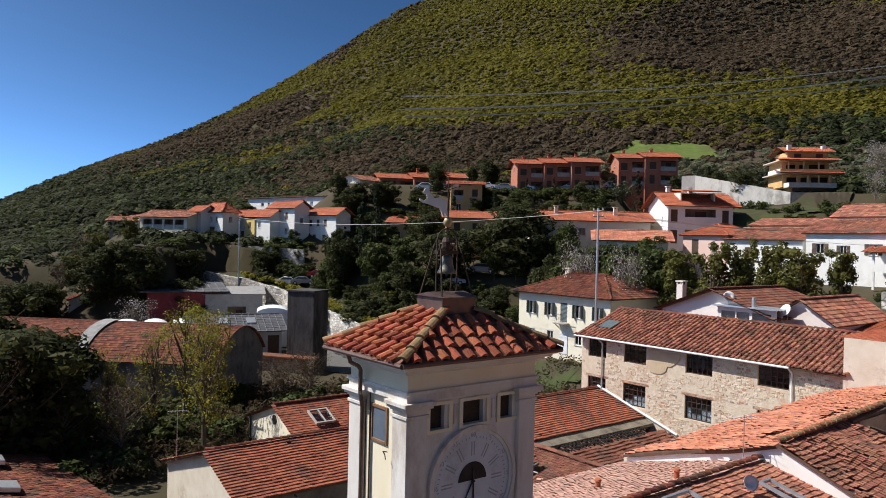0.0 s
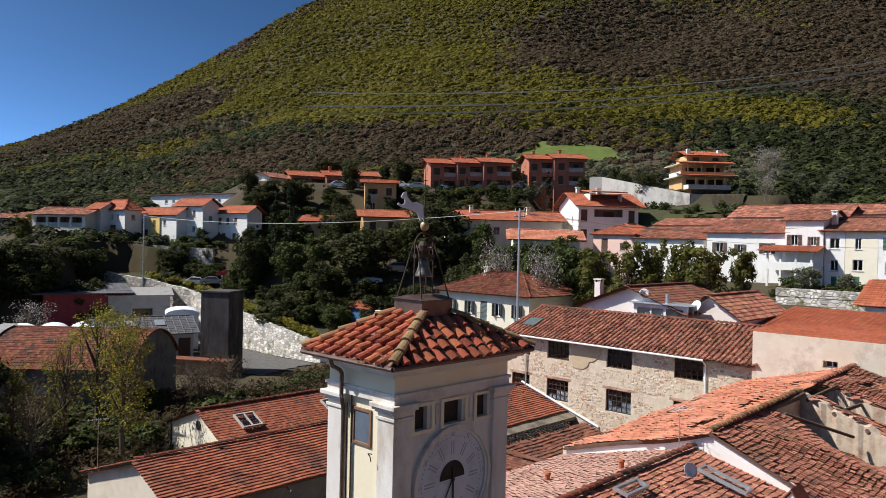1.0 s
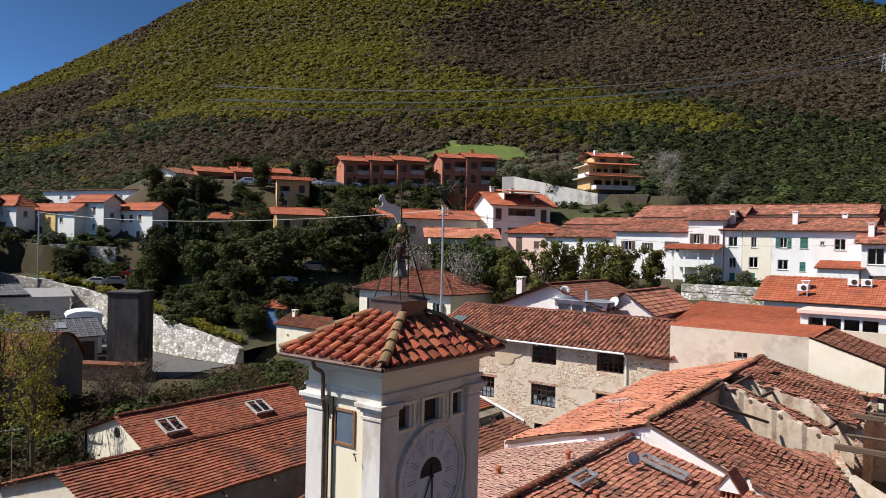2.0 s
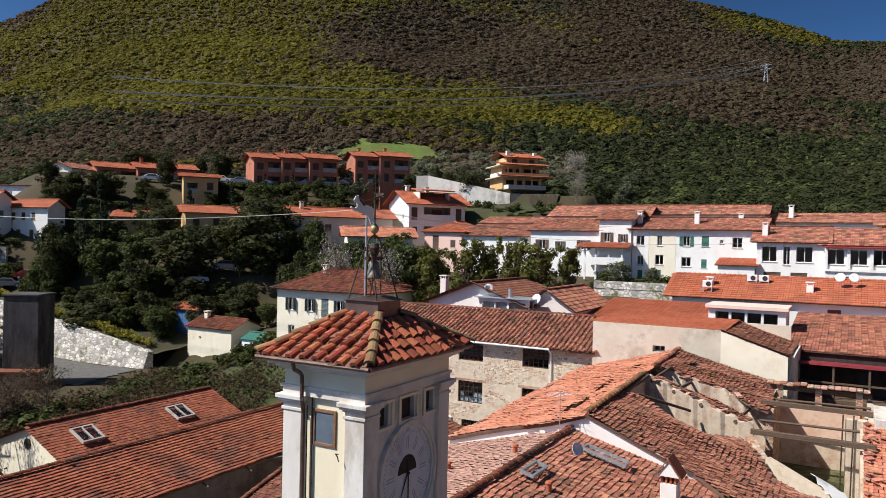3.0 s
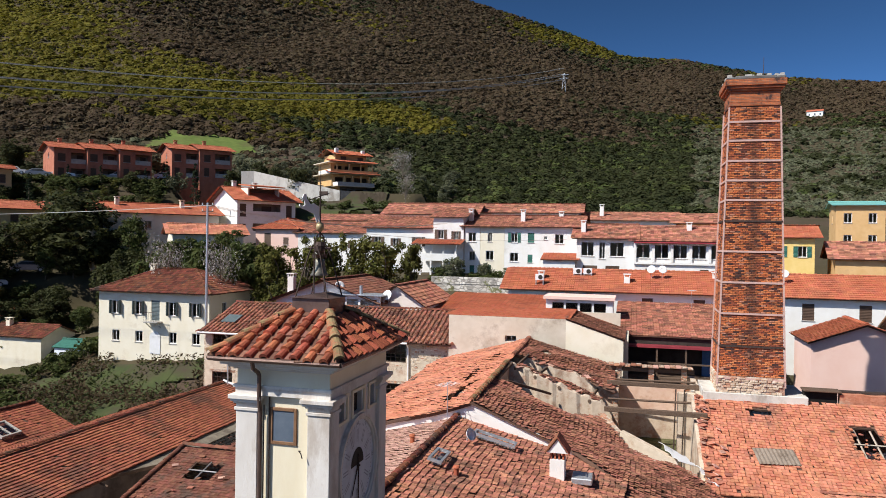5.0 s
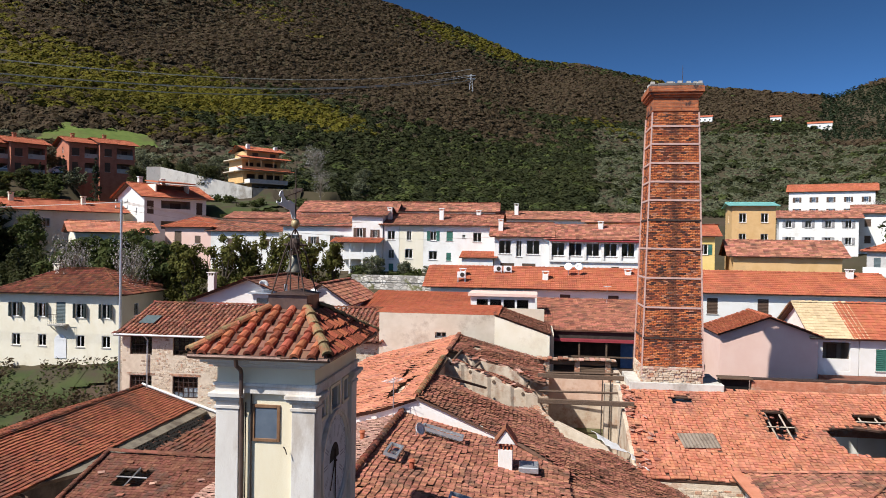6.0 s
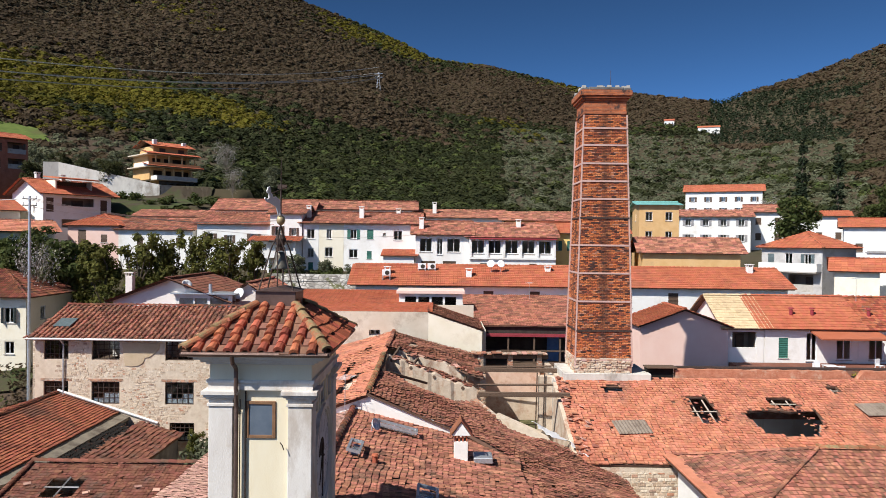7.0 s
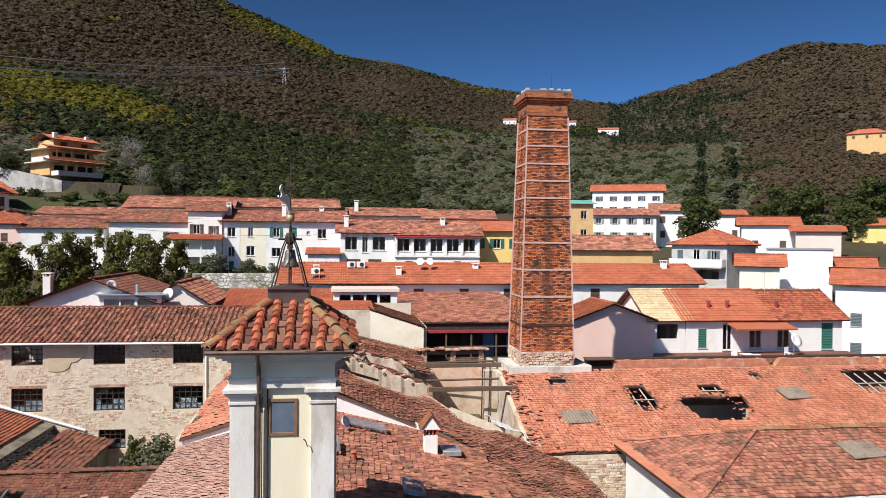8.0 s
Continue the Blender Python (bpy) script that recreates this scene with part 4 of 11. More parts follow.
# ---- clock tower ----
def clock_tower():
    X0, X1, Y0, Y1 = 8.46, 12.10, 11.75, 13.97
    cx, cy = (X0 + X1) / 2, (Y0 + Y1) / 2
    t = empty("clock_tower", pose(0, 0, 0), "yellow and white plastered clock tower with a tiled hip roof", "tower")
    base = -4.0
    # core with the recessed panels; the face with the clock has three openings under the frieze
    ops = [(9.1 - X0, 9.6 - X0, 8.09 - base, 8.60 - base), (9.98 - X0, 10.66 - X0, 8.09 - base, 8.60 - base), (11.06 - X0, 11.57 - X0, 8.09 - base, 8.60 - base)]
    vs, fs = wall_mesh(X1 - X0 - 0.2, 9.36 - base, [(a - 0.1, b - 0.1, c, d) for a, b, c, d in ops], 0.3)
    w = link("wall", raw(vs, fs, "wall"), TOWERPL, t, "grey-white plastered clock face wall")
    w.matrix_basis = pose(X1 - 0.1, Y0 + 0.10, base, 0, 0, 90) @ pose(0, 0, 0)
    w.matrix_basis = Matrix(((0, -1, 0, 0), (1, 0, 0, 0), (0, 0, 1, 0), (0, 0, 0, 1)))
    w.matrix_basis = pose(X1 - 0.1, Y0 + 0.10, base, 0, 0, 90)
    yel = bmesh.new()
    add_box(yel, X0 + 0.10, X0 + 0.35, Y0 + 0.41, Y1 - 0.1, base, 9.36)
    part("wall", yel, TOWERYEL, t, "pale yellow plaster panel")
    bk = bmesh.new()
    add_box(bk, X0 + 0.36, X1 - 0.1, Y1 - 0.35, Y1 - 0.1, base, 9.36)
    add_box(bk, X1 - 0.35, X1 - 0.1, Y0 + 0.41, Y1 - 0.36, base, 9.36)
    part("wall", bk, TOWERPL, t)
    # corner pilasters with their capitals
    for px, sx in ((X0, 1), (X1, -1)):
        for py, sy in ((Y0, 1), (Y1, -1)):
            bm = bmesh.new()
            a, b = sorted((px, px + sx * 0.52)), sorted((py, py + sy * 0.52))
            add_box(bm, a[0], a[1], b[0], b[1], base, 8.40, bevel=0.012)
            part("pilaster", bm, TOWERPL, t)
            bm = bmesh.new()
            for e, z0, z1 in ((0.03, 8.40, 8.47), (0.0, 8.47, 8.55), (0.04, 8.55, 8.60), (0.09, 8.60, 8.66), (0.13, 8.66, 8.75)):
                add_box(bm, a[0] - e, a[1] + e, b[0] - e, b[1] + e, z0, z1, bevel=0.008)
            part("capital", bm, TOWERPL, t)
    # entablature: architrave, frieze, cornice
    bm = bmesh.new()
    add_box(bm, X0 - 0.01, X1 + 0.01, Y0 - 0.01, Y1 + 0.01, 8.75, 8.90)
    add_box(bm, X0 - 0.05, X1 + 0.05, Y0 - 0.05, Y1 + 0.05, 8.90, 8.97, bevel=0.01)
    part("architrave", bm, TOWERPL, t)
    part("frieze", box(X0 + 0.02, X1 - 0.02, Y0 + 0.02, Y1 - 0.02, 8.97, 9.31), TOWERYEL, t, "yellow plaster frieze")
    bm = bmesh.new()
    for e, z0, z1 in ((0.05, 9.31, 9.36), (0.14, 9.36, 9.43), (0.26, 9.43, 9.50), (0.36, 9.50, 9.555)):
        add_box(bm, X0 - e, X1 + e, Y0 - e, Y1 + e, z0, z1, bevel=0.012)
    part("cornice", bm, TOWERPL, t)
    # openings: yellow surrounds, dark screens behind, white panels between
    for a, b in ((9.1, 9.6), (9.98, 10.66), (11.06, 11.57)):
        bm = bmesh.new()
        y0, y1 = Y0 + 0.06, Y0 + 0.098
        for q in ((a - 0.09, a, 8.02, 8.67), (b, b + 0.09, 8.02, 8.67), (a, b, 8.60, 8.67), (a, b, 8.02, 8.09)):
            add_box(bm, q[0], q[1], y0, y1, q[2], q[3])
        part("opening_surround", bm, TOWERYEL, t, "yellow plaster window surround")
        bm = bmesh.new()
        add_box(bm, a, b, Y0 + 0.22, Y0 + 0.235, 8.09, 8.60)
        part("screen", bm, SCREEN, t, "brown mesh screen")
    for a, b in ((9.74, 9.84), (10.82, 10.92)):
        part("panel", box(a, b, Y0 + 0.075, Y0 + 0.098, 8.14, 8.58, bevel=0.01), TOWERPL, t)
    # clock
    C = Vector((10.30, Y0 + 0.10, 6.84))

    def ring(bm, r0, r1, y0, y1, seg=64):
        for k in range(seg):
            a0, a1 = 2 * math.pi * k / seg, 2 * math.pi * (k + 1) / seg
            q = []
            for r, y in ((r0, y0), (r1, y0), (r1, y1), (r0, y1)):
                q.append((C + Vector((r * math.cos(a0), y, r * math.sin(a0))), C + Vector((r * math.cos(a1), y, r * math.sin(a1)))))
            for i in range(4):
                j = (i + 1) % 4
                bm.faces.new([bm.verts.new(v) for v in (q[i][0], q[i][1], q[j][1], q[j][0])])
        bmesh.ops.remove_doubles(bm, verts=bm.verts[:], dist=1e-4)
    bm = bmesh.new()
    ring(bm, 1.07, 1.14, -0.06, 0.0)
    ring(bm, 1.14, 1.22, -0.10, 0.0)
    clock = part("clock_ring", bm, TOWERPL, t, "moulded plaster ring")
    bm = bmesh.new()
    ring(bm, 0.02, 1.07, -0.015, 0.0)
    part("clock_face", bm, DIAL, clock, "pale grey dial with faded numerals and ticks")
    bm = bmesh.new()
    for k in range(60):
        a = math.radians(90 - 6 * k)
        l0, l1, wd = (0.80, 0.93, 0.012) if k % 5 else (0.52, 0.86, 0.016)
        if k % 5 == 0:
            l0, l1 = 0.55, 0.86
        else:
            l0, l1 = 0.92, 0.97
        d, s = Vector((math.cos(a), 0, math.sin(a))), Vector((-math.sin(a), 0, math.cos(a)))
        p, q = C + d * l0 + Vector((0, -0.018, 0)), C + d * l1 + Vector((0, -0.018, 0))
        for off in ((-0.035, 0.035) if k % 5 == 0 else (0.0,)):
            vv = [p + s * (off - wd), q + s * (off - wd), q + s * (off + wd), p + s * (off + wd)]
            bm.faces.new([bm.verts.new(v) for v in vv])
    part("minute_track", bm, NUMERAL, clock)
    for k in range(12):
        a = math.radians(90 - 30 * k)
        cu = bpy.data.curves.new("numeral", "FONT")
        cu.body = str(60 if k == 0 else 5 * k)
        cu.size, cu.align_x, cu.align_y, cu.extrude = 0.15, "CENTER", "CENTER", 0.002
        tmp = bpy.data.objects.new("numeral", cu)
        me = bpy.data.meshes.new_from_object(tmp)
        bpy.data.objects.remove(tmp)
        ob = link("numeral", me, NUMERAL, clock)
        ob.matrix_basis = Matrix.Translation(C + Vector((1.02 * math.cos(a), -0.02, 1.02 * math.sin(a)))) @ pose(0, 0, 0, 90, 0, 0)
        ob.matrix_basis = Matrix.Translation(C + Vector((1.0 * math.cos(a), -0.02, 1.0 * math.sin(a)))) @ pose(0, 0, 0, 90, 0, 0)
    bm = bmesh.new()
    arc = [C + Vector((0.40 * math.cos(math.pi * k / 20), -0.022, 0.02 + 0.40 * math.sin(math.pi * k / 20))) for k in range(21)]
    bm.faces.new([bm.verts.new(v) for v in arc])
    part("clock_hub_opening", bm, DARK, clock, "dark half-round opening")
    bm = bmesh.new()
    add_tube(bm, C + Vector((0.0, -0.05, 0.28)), C + Vector((0.02, -0.05, -1.0)), 0.022, 0.014)
    add_tube(bm, C + Vector((0.0, -0.04, 0.02)), C + Vector((-0.36, -0.04, -0.62)), 0.018, 0.010)
    add_lathe(bm, [(0.045, 0), (0.045, 0.03)], 12, (C.x, C.y - 0.05, C.z - 0.015))
    part("clock_hand", bm, IRON, clock)
    # window and gutter pipe on the lit face
    bm = bmesh.new()
    xw = X0 + 0.10
    for q in ((12.55, 12.62, 7.70, 8.50), (13.12, 13.19, 7.70, 8.50), (12.62, 13.12, 8.43, 8.50), (12.62, 13.12, 7.70, 7.77)):
        add_box(bm, xw - 0.035, xw + 0.03, q[0], q[1], q[2], q[3], bevel=0.006)
    wn_ = part("window", bm, WINWOOD, t, "brown wooden window frame")
    # opaque pane, the blue-grey reflection of the sky put into its colour
    part("pane", box(xw - 0.012, xw - 0.004, 12.62, 13.12, 7.77, 8.43), surf("sky_reflection_tinted_pane", (0.10, 0.13, 0.17), (0.14, 0.17, 0.21), 2, 0.18, 0.02), wn_)
    bm = bmesh.new()
    yp = 13.36
    add_path(bm, [(8.04, yp, 9.55), (8.10, yp, 9.38), (8.30, yp, 9.28), (8.36, yp, 9.20), (8.36, yp, 8.7), (8.42, yp, 8.4), (8.42, yp, -4)], 0.045, 10)
    part("downpipe", bm, COPPER, t)
    bm = bmesh.new()
    add_path(bm, [(X0 + 0.055, 13.19, 8.72), (X0 + 0.055, 13.19, 4)], 0.018, 6)
    add_path(bm, [(X0 + 0.02, 13.30, 8.55), (X0 + 0.02, 13.30, 4)], 0.012, 6)
    part("cable", bm, IRON, t)
    bm = bmesh.new()
    add_path(bm, [(X0, 12.42, 7.62), (X0 - 0.12, 12.40, 7.66), (X0 - 0.10, 12.36, 7.60), (X0 - 0.10, 12.33, 7.50)], 0.012, 6)
    part("iron_hook", bm, IRON, t)
    # gutter round the eave
    E0, E1, F0, F1, ez = 8.04, 12.52, 11.36, 14.40, 9.60
    bm = bmesh.new()
    for p, q in (((E0, F0), (E0, F1)), ((E0, F1), (E1, F1)), ((E1, F1), (E1, F0)), ((E1, F0), (E0, F0))):
        add_tube(bm, (*p, ez - 0.02), (*q, ez - 0.02), 0.055, 0.055, 8)
    part("gutter", bm, COPPER, t)
    # hip roof
    a = 0.47
    B = [(cx - a, cy - a), (cx - a, cy + a), (cx + a, cy + a), (cx + a, cy - a)]
    zt = 10.42
    c = [(E0, F0, ez), (E0, F1, ez), (E1, F1, ez), (E1, F0, ez)]
    top = [(x, y, zt) for x, y in B]
    order = ((0, 1), (1, 2), (2, 3), (3, 0))
    for i, (p, q) in enumerate(order):
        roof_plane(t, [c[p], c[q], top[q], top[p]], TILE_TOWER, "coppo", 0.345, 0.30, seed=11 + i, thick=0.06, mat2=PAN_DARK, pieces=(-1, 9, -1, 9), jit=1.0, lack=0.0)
    for i in range(4):
        ridge_tiles(t, Vector(c[i]) + Vector((0, 0, 0.08)), Vector(top[i]) + Vector((0, 0, 0.07)), LICHEN, 0.125, 0.40, "hip_tile", seed=5 + i, single=True)
    bf = empty("belfry", pose(cx, cy, 0), "wrought-iron belfry with a bronze bell on a copper box", "belfry")
    bm = bmesh.new()
    add_box(bm, -0.47, 0.47, -0.47, 0.47, 10.36, 10.78, bevel=0.01)
    vv = [bm.verts.new(v) for v in ((-0.52, -0.52, 10.78), (-0.52, 0.52, 10.78), (0.52, 0.52, 10.78), (0.52, -0.52, 10.78), (-0.52, 0, 10.88), (0.52, 0, 10.88))]
    for f in ((0, 3, 5, 4), (1, 4, 5, 2), (0, 4, 1), (3, 2, 5), (0, 1, 2, 3)):
        bm.faces.new([vv[k] for k in f])
    part("plinth", bm, COPPER, bf, "brown copper-clad plinth")
    for sx in (-1, 1):
        for sy in (-1, 1):
            bm = bmesh.new()
            add_path(bm, [(sx * 0.44, sy * 0.40, 10.8), (sx * 0.30, sy * 0.16, 11.75), (sx * 0.28, sy * 0.05, 12.02)], 0.018, 6)
            part("leg", bm, IRON, bf)
    for sx in (-1, 1):
        bm = bmesh.new()
        pts = [(sx * 0.30, 0.0, 10.85), (sx * 0.29, 0, 12.0)] + [(sx * 0.29 * math.cos(k * math.pi / 12), 0, 12.0 + 0.30 * math.sin(k * math.pi / 12)) for k in range(1, 7)]
        add_path(bm, pts, 0.018, 6)
        part("arch", bm, IRON, bf)
    bm = bmesh.new()
    add_lathe(bm, [(0.21, 11.28), (0.215, 11.31), (0.165, 11.40), (0.135, 11.52), (0.125, 11.62), (0.10, 11.68), (0.03, 11.71)], 20)
    bell = part("bell", bm, BRONZE, bf, "dull bronze bell", smooth=True)
    bm = bmesh.new()
    add_box(bm, -0.30, 0.30, -0.05, 0.05, 11.72, 11.80)
    add_lathe(bm, [(0.05, 11.80), (0.11, 11.88), (0.13, 12.0), (0.09, 12.1)], 10)
    add_tube(bm, (0.0, -0.28, 11.95), (0.0, 0.28, 11.95), 0.03)
    part("yoke", bm, IRON, bf)
    part("clapper", tube((0, 0, 11.5), (0, 0, 11.22), 0.02, 0.035), IRON, bell)
    wv = empty("weather_vane", pose(cx, cy, 0), "white sheet-metal leaping horse weather vane on an iron rod", "weather vane")
    bm = bmesh.new()
    add_lathe(bm, [(0.03, 12.33), (0.085, 12.38), (0.105, 12.45), (0.085, 12.53), (0.03, 12.57)], 14)
    part("ball", bm, GILT, wv, "dull gilt ball", smooth=True)
    bm = bmesh.new()
    add_tube(bm, (0, 0, 12.2), (0, 0, 13.2), 0.022, 0.018)
    add_tube(bm, (0, 0, 13.2), (0, 0, 13.95), 0.014, 0.006)
    add_tube(bm, (0.06, 0, 13.50), (-0.06, 0, 13.50), 0.008)
    part("rod", bm, IRON, wv)
    # outline of the leaping horse, in a plane that holds the rod
    out = [(-0.06, 12.93), (-0.30, 13.00), (-0.46, 12.98), (-0.62, 13.10), (-0.66, 13.22), (-0.76, 13.20), (-0.84, 13.10), (-0.80, 13.06), (-0.72, 13.06), (-0.70, 12.96), (-0.80, 12.92), (-0.93, 12.96), (-0.95, 12.92), (-0.82, 12.86),
           (-0.66, 12.84), (-0.50, 12.80), (-0.30, 12.76), (-0.22, 12.66), (-0.16, 12.56), (-0.10, 12.55), (-0.14, 12.68), (-0.08, 12.62), (-0.03, 12.55), (0.02, 12.58), (-0.05, 12.72), (-0.06, 12.82)]
    ax = Vector((-0.938, 0.347, 0)).normalized()
    nx_ = Vector((ax.y, -ax.x, 0)) * 0.012
    bm = bmesh.new()
    f1 = [bm.verts.new(-ax * u * 0.72 + Vector((0, 0, z)) - nx_) for u, z in out]
    f2 = [bm.verts.new(-ax * u * 0.72 + Vector((0, 0, z)) + nx_) for u, z in out]
    bm.faces.new(f1)
    bm.faces.new(f2[::-1])
    for k in range(len(out)):
        j = (k + 1) % len(out)
        bm.faces.new((f1[k], f2[k], f2[j], f1[j]))
    part("horse", bm, WHITEPAINT, wv, "white painted leaping horse")
    bm = bmesh.new()
    add_tube(bm, -ax * -0.45 + Vector((0, 0, 13.05)), ax * -0.30 + Vector((0, 0, 13.28)), 0.012)
    add_box(bm, -0.008, 0.008, 0.0, 0.22, 13.22, 13.32, m=Matrix.Translation(-ax * 0.25))
    part("lance", bm, IRON, wv)
    return t


clock_tower()


# ---- tall brick chimney ----
def factory_chimney():
    e = empty("factory_chimney", pose(35.85, -0.36, 0), "tall square tapering red brick factory chimney with iron bands", "chimney")
    hz = lambda z: 1.60 - (z - 5.0) / 14.6 * 0.40
    bm = bmesh.new()
    vs = {}
    for z in (4.6, 19.6):
        vs[z] = [bm.verts.new((sx * (hz(z) - 0.03), sy * (hz(z) - 0.03), z)) for sx, sy in ((-1, -1), (-1, 1), (1, 1), (1, -1))]
    for k in range(4):
        bm.faces.new((vs[4.6][k], vs[4.6][(k + 1) % 4], vs[19.6][(k + 1) % 4], vs[19.6][k]))
    bm.faces.new(vs[19.6])
    bm.faces.new(vs[4.6][::-1])
    shaft = part("shaft", bm, MORTAR, e, "weathered red brick shaft")
    bm = bmesh.new()
    for h, z0, z1 in ((1.24, 19.45, 19.62), (1.21, 19.62, 20.22), (1.30, 20.22, 20.34), (1.40, 20.34, 20.48), (1.48, 20.48, 20.80)):
        add_box(bm, -h, h, -h, h, z0, z1, bevel=0.02)
    part("crown", bm, BRICK, e, "corbelled brick crown")
    bm = bmesh.new()
    add_box(bm, -1.42, 1.42, -1.42, -1.0, 20.80, 20.95, bevel=0.03)
    add_box(bm, -1.42, 1.42, 1.0, 1.42, 20.80, 20.92, bevel=0.03)
    add_box(bm, -1.42, -1.0, -1.0, 1.0, 20.80, 20.97, bevel=0.03)
    add_box(bm, 1.0, 1.42, -1.0, 1.0, 20.80, 20.93, bevel=0.03)
    part("parapet", bm, GREYDARK, e, "crumbling grey parapet")
    bm = bmesh.new()
    rng = random.Random(4)
    for k in range(46):
        a = rng.uniform(-1.4, 1.4)
        x, y = (a, rng.choice((-1.25, 1.25))) if rng.random() < 0.5 else (rng.choice((-1.25, 1.25)), a)
        s = rng.uniform(0.05, 0.12)
        add_box(bm, x - s, x + s, y - s, y + s, 20.9, 20.98 + s, m=None)
    ob = part("loose_bricks", bm, CONCRETE, e)
    ob["kind"] = "stuff"
    part("lightning_rod", tube((0.2, -0.6, 21.1), (0.2, -0.6, 22.3), 0.02, 0.01), IRON, e)
    for z in (18.64, 17.66, 16.61, 15.59, 14.57, 11.91, 10.31, 8.7, 5.36):
        h = hz(z) + 0.045
        bm = bmesh.new()
        for q in ((-h, h, -h, -h + 0.03), (-h, h, h - 0.03, h), (-h, -h + 0.03, -h + 0.03, h - 0.03), (h - 0.03, h, -h + 0.03, h - 0.03)):
            add_box(bm, *q, z - 0.05, z + 0.05)
        part("iron_band", bm, BAND, e)
    for z in (13.48, 7.02):
        h = hz(z) + 0.04
        bm = bmesh.new()
        for q in ((-h, h, -h, -h + 0.03), (-h, h, h - 0.03, h), (-h, -h + 0.03, -h + 0.03, h - 0.03), (h - 0.03, h, -h + 0.03, h - 0.03)):
            add_box(bm, *q, z - 0.05, z + 0.05)
        part("iron_band", bm, IRON, e, "dark rusted iron band")
    for sx in (-1, 1):
        for sy in (-1, 1):
            bm = bmesh.new()
            lo, hi = hz(5.0) + 0.035, hz(19.4) + 0.035
            add_tube(bm, (sx * lo - sx * 0.05, sy * lo, 5.0), (sx * hi - sx * 0.05, sy * hi, 19.4), 0.055, 0.055, 4)
            part("corner_iron", bm, BAND, e)
    # rough stub: whitewashed lower courses
    h = hz(5.2) + 0.012
    part("footing", box(-h, h, -h, h, 4.5, 5.48), surf("flaking_whitewash_brick", (0.33, 0.14, 0.08), (0.62, 0.55, 0.45), 1.8, 0.92, 0.5, 18, (0.60, 0.52, 0.42), 0.9, 0.5), e, "whitewashed crumbling footing")
    bm = bmesh.new()
    add_box(bm, -1.9, 1.7, -2.9, 2.65, -4, 4.05, bevel=0.02)
    add_box(bm, -1.75, 1.7, -2.7, 2.3, 4.05, 4.62, bevel=0.03)
    part("plinth", bm, PALEWALL, e, "pale stained cement plinth")
    return shaft


CHIMNEY_SHAFT = factory_chimney()


# ---- derelict factory: front range by the tower ----
def plain_wall(parent, p, q, z0, z1, mat, thick=0.3, openings=(), label="", z1b=None):
    """A wall from p to q in plan (outer face on the right hand of p -> q), its top level or running from z1 to z1b."""
    p, q = Vector((*p, 0)), Vector((*q, 0))
    ln = (q - p).length
    if z1b is None:
        vs, fs = wall_mesh(ln, z1 - z0, [(o[0], o[1], o[2] - z0, o[3] - z0) for o in openings], thick)
    else:
        h0, h1 = z1 - z0, z1b - z0
        vs = [(0, 0, 0), (0, ln, 0), (0, ln, h1), (0, 0, h0), (thick, 0, 0), (thick, ln, 0), (thick, ln, h1), (thick, 0, h0)]
        fs = [(0, 3, 2, 1), (4, 5, 6, 7), (0, 1, 5, 4), (1, 2, 6, 5), (2, 3, 7, 6), (3, 0, 4, 7)]
    ob = link("wall", raw(vs, fs, "wall"), mat, parent, label)
    ang = math.atan2(q.y - p.y, q.x - p.x)
    ob.matrix_basis = pose(p.x, p.y, z0, 0, 0, math.degrees(ang) - 90)
    return ob


G0 = -4.0


MASONRY = {}


def front_range():
    e = empty("front_range", pose(0, 0, 0), "low factory range with mottled clay-tiled pitches beside the clock tower", "factory")
    # F: pitch to -y, brown-red; G: pitch to +y, pale
    zr = 4.75
    roof_plane(e, [(24.15, 5.75, 3.0), (11.0, 5.75, 3.0), (11.0, 12.7, zr), (24.15, 12.7, zr)][::1], TILE_OLD, "flat", 0.155, 0.215, seed=21, pieces=(1.5, 4.2, 2.6, 4.6), jit=1.2, lack=0.012, sag=0.05)
    roof_plane(e, [(9.5, 18.8, 3.2), (25.0, 18.4, 3.2), (24.4, 12.7, zr), (9.5, 12.7, zr)], TILE_PALE, "flat", 0.15, 0.215, seed=22, jit=1.2, lack=0.004, sag=0.04)
    ridge_tiles(e, (12.2, 12.7, zr + 0.10), (24.2, 12.7, zr + 0.10), TILE_DARK, 0.13, 0.4, seed=7)
    plain_wall(e, (25.0, 18.2), (9.6, 18.6), G0, 3.0, BEIGE)
    plain_wall(e, (9.6, 18.5), (9.6, 5.9), G0, 2.8, BEIGE)
    return e


front_range()


